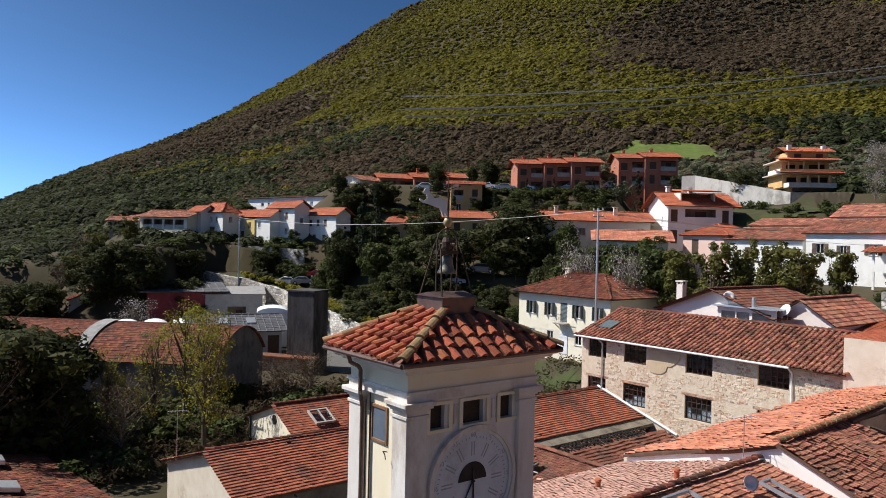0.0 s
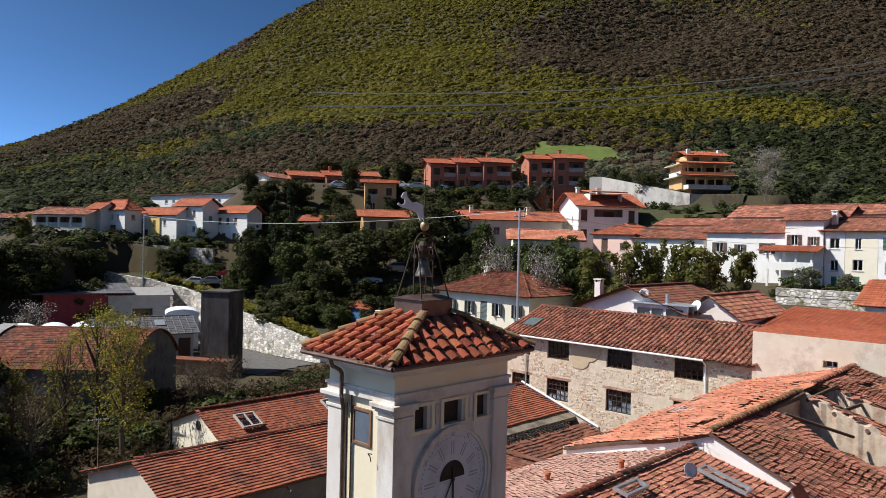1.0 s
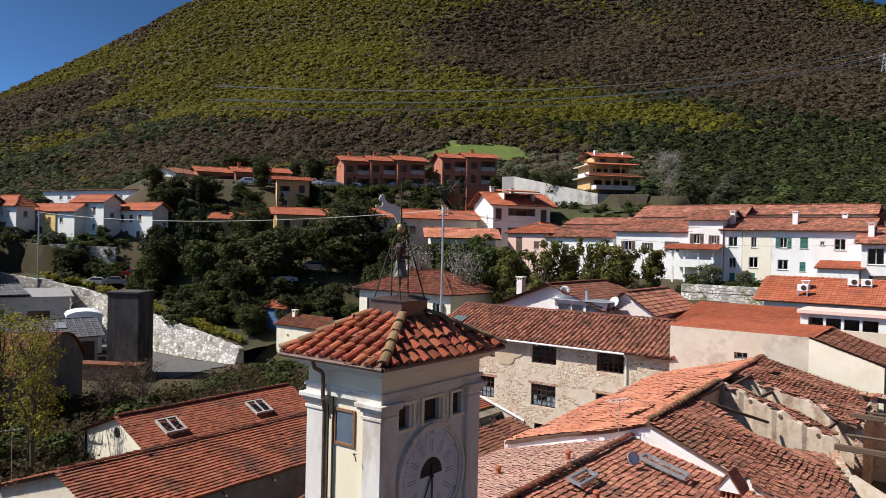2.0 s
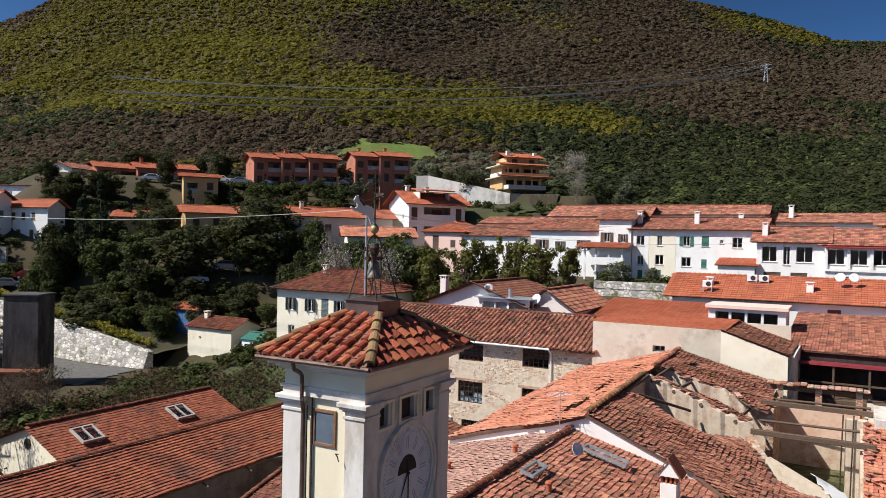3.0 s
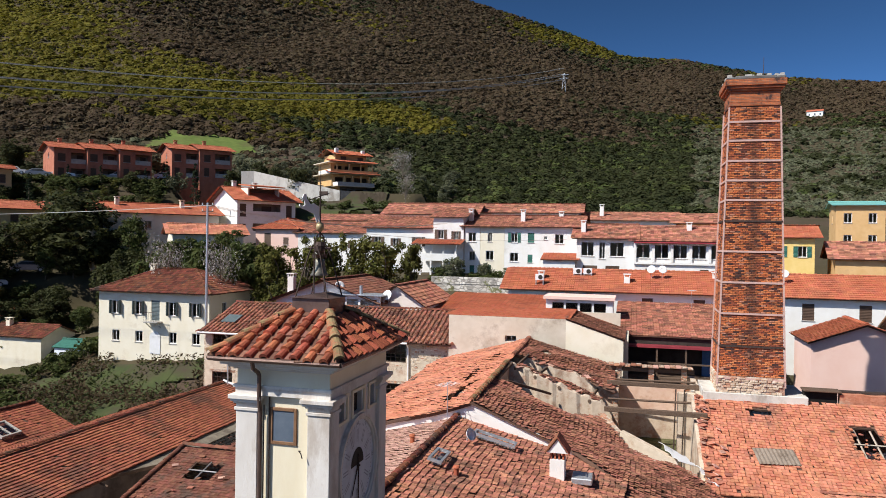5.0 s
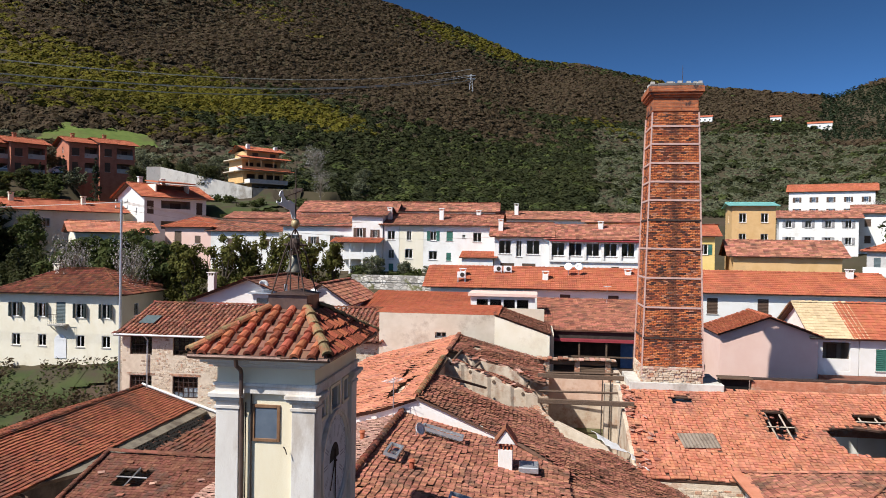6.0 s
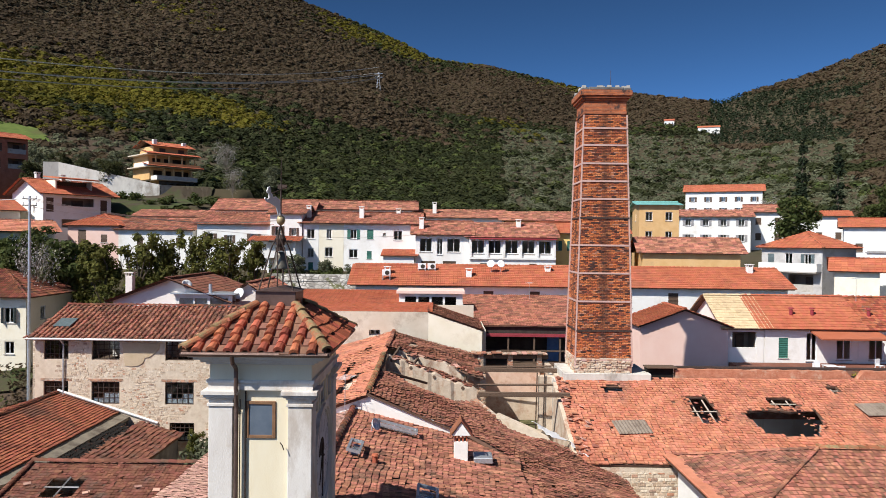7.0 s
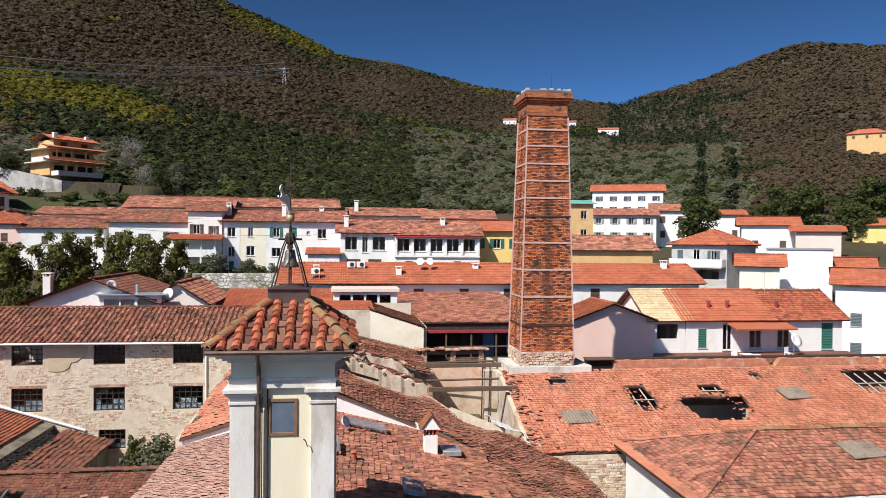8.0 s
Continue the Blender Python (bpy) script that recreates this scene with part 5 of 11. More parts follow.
def middle_range():
    e = empty("middle_range", pose(0, 0, 0), "long factory range with a white gable and sagging clay-tiled pitches", "factory")
    # white gable wall
    vs = [(24.2, 18.3, 2.9), (24.2, 18.3, 3.42), (24.2, 12.1, 5.32), (24.2, 7.8, 3.72), (24.2, 7.8, 2.6)]
    bm = bmesh.new()
    a = [bm.verts.new(v) for v in vs]
    b = [bm.verts.new((v[0] + 0.25, v[1], v[2])) for v in vs]
    bm.faces.new(a)
    bm.faces.new(b[::-1])
    for k in range(5):
        j = (k + 1) % 5
        bm.faces.new((a[k], b[k], b[j], a[j]))
    part("gable_wall", bm, WHITE, e, "white rendered gable strip")
    # pitch to -y: sunk towards its broken far edge
    zr0, zr1 = 5.42, 5.90
    k = 0.378
    P = lambda x, y: (x, y, zr0 + (zr1 - zr0) * (x - 24) / 18 - k * (12.1 - y))
    sunk = lambda u, v: -1.0 * np.exp(-(((u - 11.2) / 2.2) ** 2 + ((v - 9.6) / 2.2) ** 2)) - 0.22 * np.exp(-(((u - 9.6) / 2.4) ** 2 + ((v - 5.2) / 2.0) ** 2)) + 0.10 * np.sin(u * 0.9 + 1.3) * np.sin(v * 0.8)
    edge = [(26.4, 0.3), (27.5, 2.3), (28.4, 3.6), (27.9, 4.5), (28.5, 5.6), (29.9, 6.1), (31.2, 6.7), (31.8, 7.2), (31.7, 8.3), (32.5, 9.1), (31.5, 10.0), (30.6, 10.9), (30.0, 11.4), (29.2, 12.1)]
    roof_plane(e, [P(21.0, 0.3)] + [P(*q) for q in edge] + [P(24.1, 12.1), P(24.1, 7.9), P(22.9, 6.0), P(16.6, 5.6), P(16.6, 0.3)], TILE_OLD, "flat", 0.16, 0.22, seed=31, jit=1.5, lack=0.02, sag=0.05, dip=sunk,
               holes=[[(1.2, 8.6), (2.6, 8.2), (3.6, 8.6), (2.2, 9.0)]])
    # far stretch of the same pitch, at a gentler fall
    R = lambda x, y: (x, y, zr0 + 0.02 + (zr1 - zr0) * (x - 24) / 18 - 0.27 * (12.1 - y))
    warp = lambda u, v: -0.20 * np.exp(-(((u - 1.0) / 1.6) ** 2 + ((v - 1.0) / 1.5) ** 2)) + 0.07 * np.sin(u * 1.3) * np.sin(v * 1.1 + 0.6)
    roof_plane(e, [R(35.3, 6.4), R(42.0, 6.6), R(42.0, 12.1), R(35.4, 12.1), R(36.9, 11.0), R(36.4, 9.8), R(36.7, 8.4), R(35.7, 7.4)], TILE_OLD, "flat", 0.17, 0.22, seed=32, jit=1.6, lack=0.03, sag=0.05, dip=warp, holes=[[(2.9, 4.2), (4.9, 3.9), (4.6, 4.45), (3.2, 4.75)]])
    # two cross walls with ragged heads, bared by the fallen roof between them
    for x, top, y1, thick, dz, mt, lb in ((33.35, P, 6.9, 0.4, 0.0, BAREPL, "broken plaster cross wall lit by the sun"), (36.35, R, 6.3, 0.4, -0.16, BAREPL, "stained plaster cross wall under broken tiles")):
        rg = random.Random(int(x))
        n = 26
        ys = [12.2 - (12.2 - y1) * i / (n - 1) for i in range(n)]
        tops = [top(x, y)[2] + dz + rg.uniform(-0.13, 0.07) for y in ys]
        jog = [rg.uniform(-0.06, 0.06) for y in ys]
        vs = [(x + j, y, zt) for y, zt, j in zip(ys, tops, jog)] + [(x + 0.03, y, -1.0) for y in ys]
        vs += [(x + thick + j, y, zt + 0.05) for y, zt, j in zip(ys, tops, jog)] + [(x + thick, y, -1.0) for y in ys]
        fs = []
        for i in range(n - 1):
            fs += [(i, i + 1, n + i + 1, n + i), (2 * n + i + 1, 2 * n + i, 3 * n + i, 3 * n + i + 1), (i + 1, i, 2 * n + i, 2 * n + i + 1)]
        fs += [(0, n, 3 * n, 2 * n), (n - 1, 3 * n - 1, 4 * n - 1, 2 * n - 1)]
        link("wall", raw(vs, fs, "wall"), mt, e, lb)
        for i in range(n):
            if rg.random() < 0.55:
                y = ys[i] + rg.uniform(-0.1, 0.1)
                m = Matrix.Translation((x + rg.uniform(0.0, 0.4), y, tops[i] + 0.06)) @ Euler((rg.uniform(-0.4, 0.4), rg.uniform(-0.4, 0.4), rg.uniform(0, 3))).to_matrix().to_4x4()
                part("broken_tile", box(-0.13, 0.13, -0.2, 0.2, -0.025, 0.025, m=m), rg.choice((TILE_OLD, TILE_OLD, TILE_PALE)), e)
    roof_plane(e, [P(33.7, 7.3), P(34.5, 7.1), P(34.9, 9.0), P(34.3, 10.4), P(34.6, 11.6), P(33.75, 11.6)], TILE_OLD, "flat", 0.22, 0.27, seed=34, jit=2.2, lack=0.15, thick=0.06)
    for y, tilt in ((7.7, -0.3), (9.3, -0.9), (10.6, -0.35), (11.7, -0.1)):
        part("beam", tube((33.3, y, P(33.3, y)[2] - 0.14), (36.5, y - 0.3, P(36.6, y)[2] + 0.15 + tilt), 0.10, 0.08, 6), WOOD, e)
    part("rafter", tube((30.2, 11.6, 5.25), (32.9, 9.7, 4.2), 0.08, 0.07, 5), WOOD, e, "charred fallen rafter")
    part("rafter", tube((29.6, 12.0, 5.45), (33.4, 11.9, 5.62), 0.10, 0.10, 5), WOOD, e, "bared ridge beam")
    part("ridge_wall", box(30.4, 33.3, 12.0, 12.25, 3.6, 5.36), BAREPL, e, "bare plaster wall under the ridge")
    Q = lambda x, y: (x, y, zr0 + (zr1 - zr0) * (x - 24) / 18 - 0.30 * (y - 12.1))
    buckled = lambda u, v: 0.10 * np.sin(u * 0.7 + 0.5) * np.sin(v * 0.9 + 0.3) - 0.16 * np.exp(-(((u - 13.5) / 3.0) ** 2 + ((v - 5.0) / 0.8) ** 2))
    torn = [[(12.2, 5.1), (13.6, 4.7), (15.2, 4.9), (16.8, 4.5), (17.3, 5.0), (15.6, 5.6), (13.8, 5.7), (12.6, 5.9)], [(8.6, 4.6), (11.3, 4.3), (11.5, 4.7), (8.9, 5.0)], [(4.2, 5.3), (6.6, 5.2), (6.7, 5.6), (4.3, 5.7)]]
    roof_plane(e, [Q(42.6, 18.6), Q(24.1, 18.4), Q(24.1, 12.1), Q(42.6, 12.1)], TILE_ROSE, "flat", 0.18, 0.24, seed=33, jit=1.8, lack=0.02, sag=0.05, dip=buckled, holes=torn)
    part("lath", box(24.6, 38.4, 12.6, 14.6, -0.05, 0.0, m=Matrix.Translation((31.5, 13.4, Q(31.5, 13.4)[2] - 0.34)) @ Matrix.Rotation(-math.atan(0.30), 4, "X") @ Matrix.Rotation(-math.atan((zr1 - zr0) / 18), 4, "Y") @ Matrix.Translation((-31.5, -13.4, 0))), LIMEMORTAR, e, "pale boarding bared where tiles are gone")
    ridge_tiles(e, (24.1, 12.1, zr0 + 0.1), (33.4, 12.1, zr0 + 0.34), LICHEN, 0.14, 0.42, seed=8)
    ridge_tiles(e, (35.4, 12.1, zr0 + 0.40), (42.0, 12.1, zr1 + 0.1), TILE_OLD, 0.14, 0.42, seed=9)
    # walls of the ruined court: a sloping rubble wall under the break
    plain_wall(e, (36.0, 6.6), (41.8, 6.6), G0, 4.1, ROUGHBRICK, 0.35)
    plain_wall(e, (26.2, 0.6), (20.9, 0.6), G0, 0.75, STONE, 0.35)
    plain_wall(e, (30.6, 5.9), (29.2, 3.3), G0, 3.15, LIMEMORTAR, 0.35, z1b=2.3, label="rubble end wall bared by the fallen roof")
    plain_wall(e, (29.2, 3.3), (27.2, 1.0), G0, 2.0, LIMEMORTAR, 0.35, z1b=0.9)
    plain_wall(e, (33.3, 6.9), (30.7, 5.95), G0, 3.3, ROUGHBRICK, 0.35, z1b=3.0)
    plain_wall(e, (42.6, 18.4), (24.4, 18.3), G0, 3.5, BEIGE, 0.3)
    return e


middle_range()


def ruined_court():
    e = empty("ruined_court", pose(0, 0, 0), "roofless derelict court with charred beams and mossy floor", "ruin")
    plain_wall(e, (40.6, 6.8), (40.6, 2.0), G0, 3.7, ROUGHBRICK, 0.35, label="crumbling brick and plaster back wall")
    part("floor", box(31.9, 40.5, 2.1, 6.6, G0, -0.2), surf("mossy_rubble", (0.05, 0.055, 0.018), (0.13, 0.11, 0.07), 1.2, 0.95, 0.6, 12), e, "mossy rubble floor")
    plain_wall(e, (34.0, 2.15), (41.0, 2.15), G0, 4.2, BAREPL, 0.3)
    for x, z, r in ((40.3, 4.55, 0.12), (36.5, 4.35, 0.12), (32.3, 3.75, 0.12)):
        part("beam", box(x - r, x + r, 1.9, 6.9, z - r, z + r, bevel=0.02), WOOD, e)
    for y in (2.5, 4.4, 6.3):
        part("post", box(40.1, 40.35, y - 0.16, y + 0.16, 3.7, 4.75), ROUGHBRICK, e)
    part("ledge", box(38.2, 40.5, 2.5, 6.4, -0.19, 0.45, bevel=0.1), surf("mossy_ledge", (0.05, 0.055, 0.018), (0.15, 0.14, 0.07), 2.0, 0.95, 0.6, 12), e, "mossy masonry ledge")
    part("plaster", box(40.17, 40.24, 2.45, 6.6, 2.1, 3.68), ROSEPL, e, "pinkish flaking plaster")
    part("plaster", box(40.18, 40.24, 2.45, 6.6, 0.3, 2.06), BAREPL, e, "cream stained plaster")
    for x, z in ((38.2, 4.3), (34.4, 3.9)):
        part("beam", tube((x, 2.0, z), (x + 0.5, 6.8, z - 0.15), 0.07, 0.06, 6), WOOD, e)
    rg = random.Random(48)
    for k in range(15):
        y = 2.0 + 0.33 * k
        part("coping_tile", box(39.85 + rg.uniform(-0.08, 0.08), 40.6, y, y + 0.31, 4.75, 4.85, bevel=0.02, m=Matrix.Translation((0, 0, rg.uniform(-0.03, 0.05)))), rg.choice((TILE_PALE, TILE_OLD, ROUGHBRICK)), e)
    part("buttress", box(36.0, 36.4, 2.16, 3.1, G0, 4.1, bevel=0.04), BAREPL, e, "cream plastered pier")
    for y in (3.2, 2.75):
        part("drainpipe", tube((35.92, y, 4.3), (35.86, y + 0.1, -0.6), 0.035, 0.035, 8), IRON, e)
    return e


ruined_court()


def right_range():
    e = empty("right_range", pose(0, 0, 0), "wide factory roof of clay tiles with collapsed holes and patches", "factory")
    zt, ze, xt, xe = 4.30, 1.70, 34.4, 26.8
    ln = math.hypot(xt - xe, zt - ze)
    y0 = 2.3
    f = lambda x: (x - xe) / (xt - xe) * ln
    hole = lambda pts: [(y0 - y, f(x)) for x, y in pts]
    holes = [hole([(32.6, -4.55), (32.6, -5.6), (31.4, -5.75), (30.35, -5.6), (30.1, -4.5), (31.2, -4.35)]), hole([(31.3, -7.1), (31.45, -8.6), (31.3, -9.7), (31.5, -11.1), (30.3, -10.9), (29.2, -10.1), (29.1, -8.8), (29.3, -7.5), (30.2, -7.3)]),
             hole([(32.6, -8.9), (32.6, -10.2), (31.75, -10.4), (31.65, -8.85)]), hole([(33.8, -12.8), (33.8, -13.4), (33.3, -13.35), (33.2, -12.8)]),
             hole([(33.9, -18.9), (33.9, -22.3), (32.6, -22.4), (31.3, -20.3), (31.6, -18.9)]), hole([(33.6, -0.1), (33.6, -1.25), (33.0, -1.2), (33.0, -0.1)])]
    roof_plane(e, [(xe, y0, ze), (xe, -27.0, ze), (xt, -27.0, zt), (xt, y0, zt)], TILE_ROSE, "flat", 0.17, 0.22, seed=41, holes=holes, jit=1.2, lack=0.003, sag=0.06)
    for h in (holes[0], holes[2], holes[3], holes[4]):
        u0, u1 = min(p[0] for p in h), max(p[0] for p in h)
        v0, v1 = min(p[1] for p in h), max(p[1] for p in h)
        sx, sz = (xt - xe) / ln, (zt - ze) / ln
        n = max(1, int((u1 - u0) / 0.7))
        for k in range(n):
            u = u0 + (u1 - u0) * (k + 0.5) / n
            part("rafter", tube((xe + sx * v0, y0 - u, ze + sz * v0 - 0.2), (xe + sx * v1, y0 - u, ze + sz * v1 - 0.2), 0.05, 0.05, 4), WOODPALE, e)
        part("batten", tube((xe + sx * (v0 + v1) / 2, y0 - u0, ze + sz * (v0 + v1) / 2 - 0.12), (xe + sx * (v0 + v1) / 2, y0 - u1, ze + sz * (v0 + v1) / 2 - 0.12), 0.04, 0.04, 4), WOODPALE, e)
    MASONRY["eave"] = plain_wall(e, (27.2, 2.2), (27.2, -27), G0, 1.5, LIMEMORTAR, 0.4)
    plain_wall(e, (34.4, 2.2), (27.2, 2.2), G0, 4.05, BAREPL, 0.3, z1b=1.55)
    rg = random.Random(14)
    ys = [-4.6 - 0.34 * i for i in range(67)]
    tops = [4.80 + rg.uniform(-0.035, 0.035) - (0.45 if i in (30, 31, 52) else 0.0) for i in range(67)]
    vs = [(x, y, q) for x in (34.6, 35.0) for y, t in zip(ys, tops) for q in (2.0, t)]
    n = 2 * len(ys)
    fs = []
    for i in range(len(ys) - 1):
        a = 2 * i
        fs += [(a, a + 1, a + 3, a + 2), (n + a, n + a + 2, n + a + 3, n + a + 1), (a + 1, n + a + 1, n + a + 3, a + 3)]
    fs += [(0, n, n + 1, 1), (n - 2, n - 1, 2 * n - 1, 2 * n - 2)]
    link("parapet", raw(vs, fs, "parapet"), ROSEBRICK, e, "ragged brick parapet with flaking plaster")
    rq = random.Random(63)
    for k in range(48):
        q = rq.random()
        m = Matrix.Translation((xe + 0.6 + 6.9 * q, 2.28 - rq.random() ** 2 * 0.9, ze + 0.22 + 2.36 * q + 0.05 + rq.uniform(0, 0.06))) @ Euler((rq.uniform(-0.2, 0.2), -0.33 + rq.uniform(-0.15, 0.15), rq.uniform(0, 3))).to_matrix().to_4x4()
        part("loose_tile", box(-0.11, 0.11, -0.16, 0.16, -0.02, 0.02, m=m), rq.choice((TILE_ROSE, TILE_PALE, TILE_OLD)), e)
    # solid block, coloured black in place of the shade in the gap
    part("dark_gap_block", box(34.72, 35.2, -4.5, -2.95, 4.05, 4.86), VOID, e, "black block standing for the dark gap under a broken lean-to")
    part("gap_cover", box(34.45, 35.3, -4.65, -2.9, 4.87, 4.96, bevel=0.02), WOOD, e)
    # floor close under the tiles, its black colour replaces the attic's shade
    part("attic_floor", box(27.7, 34.3, -26.9, 1.9, 0.3, 0.5), VOID, e, "attic floor coloured black for the dark inside the holes")
    part("torn_liner", box(29.4, 31.0, -11.15, -11.05, 1.1, 2.6, m=None), BAREPL, e, "bared plaster at the edge of the hole")
    return e


right_range()


def hip_range():
    e = empty("hip_range", pose(0, 0, 0), "factory block with a mottled hipped clay roof and orange eave bands", "factory")
    a, b, zr, ze = 18.3, 26.4, 3.72, 2.2
    xm = 22.3
    roof_plane(e, [(b, -1.9, ze), (a, -1.9, ze), (xm, -6.4, zr)], TILE_OLD, "flat", 0.16, 0.215, seed=51, jit=1.2, lack=0.006)
    roof_plane(e, [(a, -1.9, ze), (a, -27, ze), (xm, -27, zr), (xm, -6.4, zr)], TILE_OLD, "flat", 0.16, 0.215, seed=52, jit=1.2, lack=0.006, pieces=(5.5, 7.6, 1.5, 3.2))
    roof_plane(e, [(b, -27, ze), (b, -1.9, ze), (xm, -6.4, zr), (xm, -27, zr)], TILE_OLD, "flat", 0.16, 0.215, seed=53, jit=1.2, lack=0.006)
    ridge_tiles(e, (a, -1.9, ze + 0.07), (xm, -6.4, zr + 0.07), TILE_OLD, 0.085, 0.36)
    ridge_tiles(e, (b, -1.9, ze + 0.07), (xm, -6.4, zr + 0.07), TILE_OLD, 0.085, 0.36)
    ridge_tiles(e, (xm, -6.4, zr + 0.1), (xm, -27, zr + 0.1), LICHEN, 0.13, 0.4)
    plain_wall(e, (b - 0.3, -2.3), (a + 0.3, -2.3), G0, ze - 0.05, WHITE, 0.3)
    plain_wall(e, (a + 0.3, -2.3), (a + 0.3, -27), G0, ze - 0.05, WHITE, 0.3)
    part("eave_band", box(a - 0.2, b + 0.2, -2.05, -1.45, ze - 0.05, ze + 0.06, bevel=0.02), TILE_ROSE, e, "broad course of flat orange tiles along the eave")
    part("eave_board", box(a - 0.15, b + 0.15, -1.95, -1.55, ze - 0.22, ze - 0.055), WOOD, e)
    return e


hip_range()


# ---- stone building and the beige wing ----
def stone_building():
    e = empty("stone_building", pose(0, 0, 0), "two-storey rubble-stone factory building with iron windows and old tile roof", "factory")
    x = 43.0
    wins = []
    for y1, y0 in ((33.0, 31.07), (27.93, 25.95), (22.9, 20.94), (36.3, 34.6)):
        wins += [(y0, y1, 3.6, 5.0), (y0, y1, 0.55, 2.1)]
    wins += [(25.9, 27.6, -2.0, -0.7)]
    y_l, y_r = 36.9, 17.8
    ops = [(y_l - b, y_l - a, c, d) for a, b, c, d in wins]
    wall = plain_wall(e, (x + 0.45, y_l), (x + 0.45, y_r), G0, 5.25, LIMEMORTAR, 0.45, ops, "patched rubble-stone wall with flaking plaster")
    for a, b, c, d in wins:
        window_at(e, pose(x + 0.05, (a + b) / 2, c), b - a, d - c, "factory", framemat=IRON, sill=False)
    for a, b, c, d in wins[:8]:
        part("lintel", box(x - 0.012, x + 0.1, a - 0.25, b + 0.25, d + 0.02, d + 0.20), ROUGHBRICK, e)
    plain_wall(e, (52.0, y_l), (x + 0.45, y_l), G0, 5.25, STONE, 0.4)
    plain_wall(e, (52.0, y_r), (52.0, y_l), G0, 5.25, BEIGE, 0.3)
    part("floor", box(x + 0.46, 51.9, y_r + 0.1, y_l - 0.5, 2.5, 2.75), WOOD, e)
    rg = random.Random(12)
    for a, b, c, d in wins:
        n = 5
        for i in range(n):
            if rg.random() < 0.9 and c < 3:
                y = a + 0.07 + (b - a - 0.14) * (i + 0.5) / n
                part("papered_pane", box(x + 0.172, x + 0.178, y - 0.15, y + 0.15, c + 0.08, c + (d - c) * rg.choice((0.26, 0.5, 0.5))), WHITEPAINT, e, "whitened window pane")
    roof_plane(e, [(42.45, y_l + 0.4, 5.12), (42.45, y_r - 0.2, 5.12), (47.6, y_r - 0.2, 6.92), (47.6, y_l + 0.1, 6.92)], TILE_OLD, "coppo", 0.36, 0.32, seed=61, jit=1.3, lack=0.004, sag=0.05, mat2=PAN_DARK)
    roof_plane(e, [(52.5, y_r - 0.2, 5.12), (52.5, y_l + 0.4, 5.12), (47.6, y_l + 0.1, 6.92), (47.6, y_r - 0.2, 6.92)], TILE_DARK, "coppo", 0.36, 0.34, seed=62, jit=1.3)
    ridge_tiles(e, (47.6, y_l + 0.1, 7.0), (47.6, y_r, 7.0), TILE_DARK, 0.15, 0.42)
    bm = bmesh.new()
    add_tube(bm, (42.40, y_l + 0.3, 5.10), (42.40, 20.7, 5.06), 0.07, 0.07, 8)
    part("gutter", bm, WHITEPAINT, e)
    for y in (20.75, 34.9):
        bm = bmesh.new()
        add_path(bm, [(42.42, y, 5.05), (42.9, y, 4.7), (42.9, y, G0)], 0.055, 8)
        part("downpipe", bm, WHITEPAINT if y < 30 else GALV, e)
    edge = [(30.9, 4.78), (28.3, 4.78), (28.36, 4.42), (28.62, 4.12), (29.0, 3.84), (29.32, 3.78), (29.46, 3.42), (29.8, 3.22), (30.3, 3.18), (30.7, 3.24)]
    tan = surf("tan_old_plaster", (0.50, 0.385, 0.25), (0.58, 0.455, 0.31), 1.2, 0.92, 0.3, 30, (0.44, 0.33, 0.22), 0.6, 0.6)
    k = len(edge)
    link("plaster_patch", raw([(x, y, z) for x in (42.955, 43.01) for y, z in edge], [tuple(range(k)), tuple(range(2 * k - 1, k - 1, -1))] + [(i, k + i, k + (i + 1) % k, (i + 1) % k) for i in range(k)], "plaster_patch"), tan, e, "remaining patch of tan plaster with a broken edge")
    part("roof_patch", box(43.9, 45.2, 35.0, 36.2, 0, 0.05, m=Matrix.Translation((44.5, 0, 5.96)) @ Matrix.Rotation(radians(-19.3), 4, "Y") @ Matrix.Translation((-44.5, 0, 0))), SHUTGREY, e, "green roof patch")
    return wall, wins


STONE_WALL, STONE_WINDOWS = stone_building()


def beige_wing():
    e = empty("beige_wing", pose(0, 0, 0), "windowless beige-plastered factory wing with a sloping parapet", "factory")
    plain_wall(e, (42.95, 17.75), (42.95, 9.8), G0, 7.18, BEIGE, 0.35, [(17.75 - 13.86, 17.75 - 13.1, 5.54, 5.94)], "stained beige plaster wall")
    plain_wall(e, (42.95, 9.8), (42.95, 6.1), G0, 7.18, CREAM, 0.35, label="cream plaster wall with a sloping top", z1b=5.95)
    window_at(e, pose(42.95, 13.48, 5.54), 0.76, 0.40, "plain")
    roof_plane(e, [(42.7, 17.9, 7.20), (42.7, 9.7, 7.20), (49, 9.7, 7.3), (49, 17.9, 7.3)], TILE_NEW, "flat", 0.25, 0.34, seed=71)
    roof_plane(e, [(42.6, 6.0, 5.99), (49.5, 6.0, 5.99), (49.5, 9.8, 7.24), (42.6, 9.8, 7.24)], TILE_OLD, "flat", 0.25, 0.34, seed=72)
    plain_wall(e, (43.3, 6.1), (49, 6.1), G0, 5.9, CREAM, 0.3)
    plain_wall(e, (49.2, 6.4), (49.2, 17.6), G0, 7.1, BEIGE, 0.3)
    return e


beige_wing()


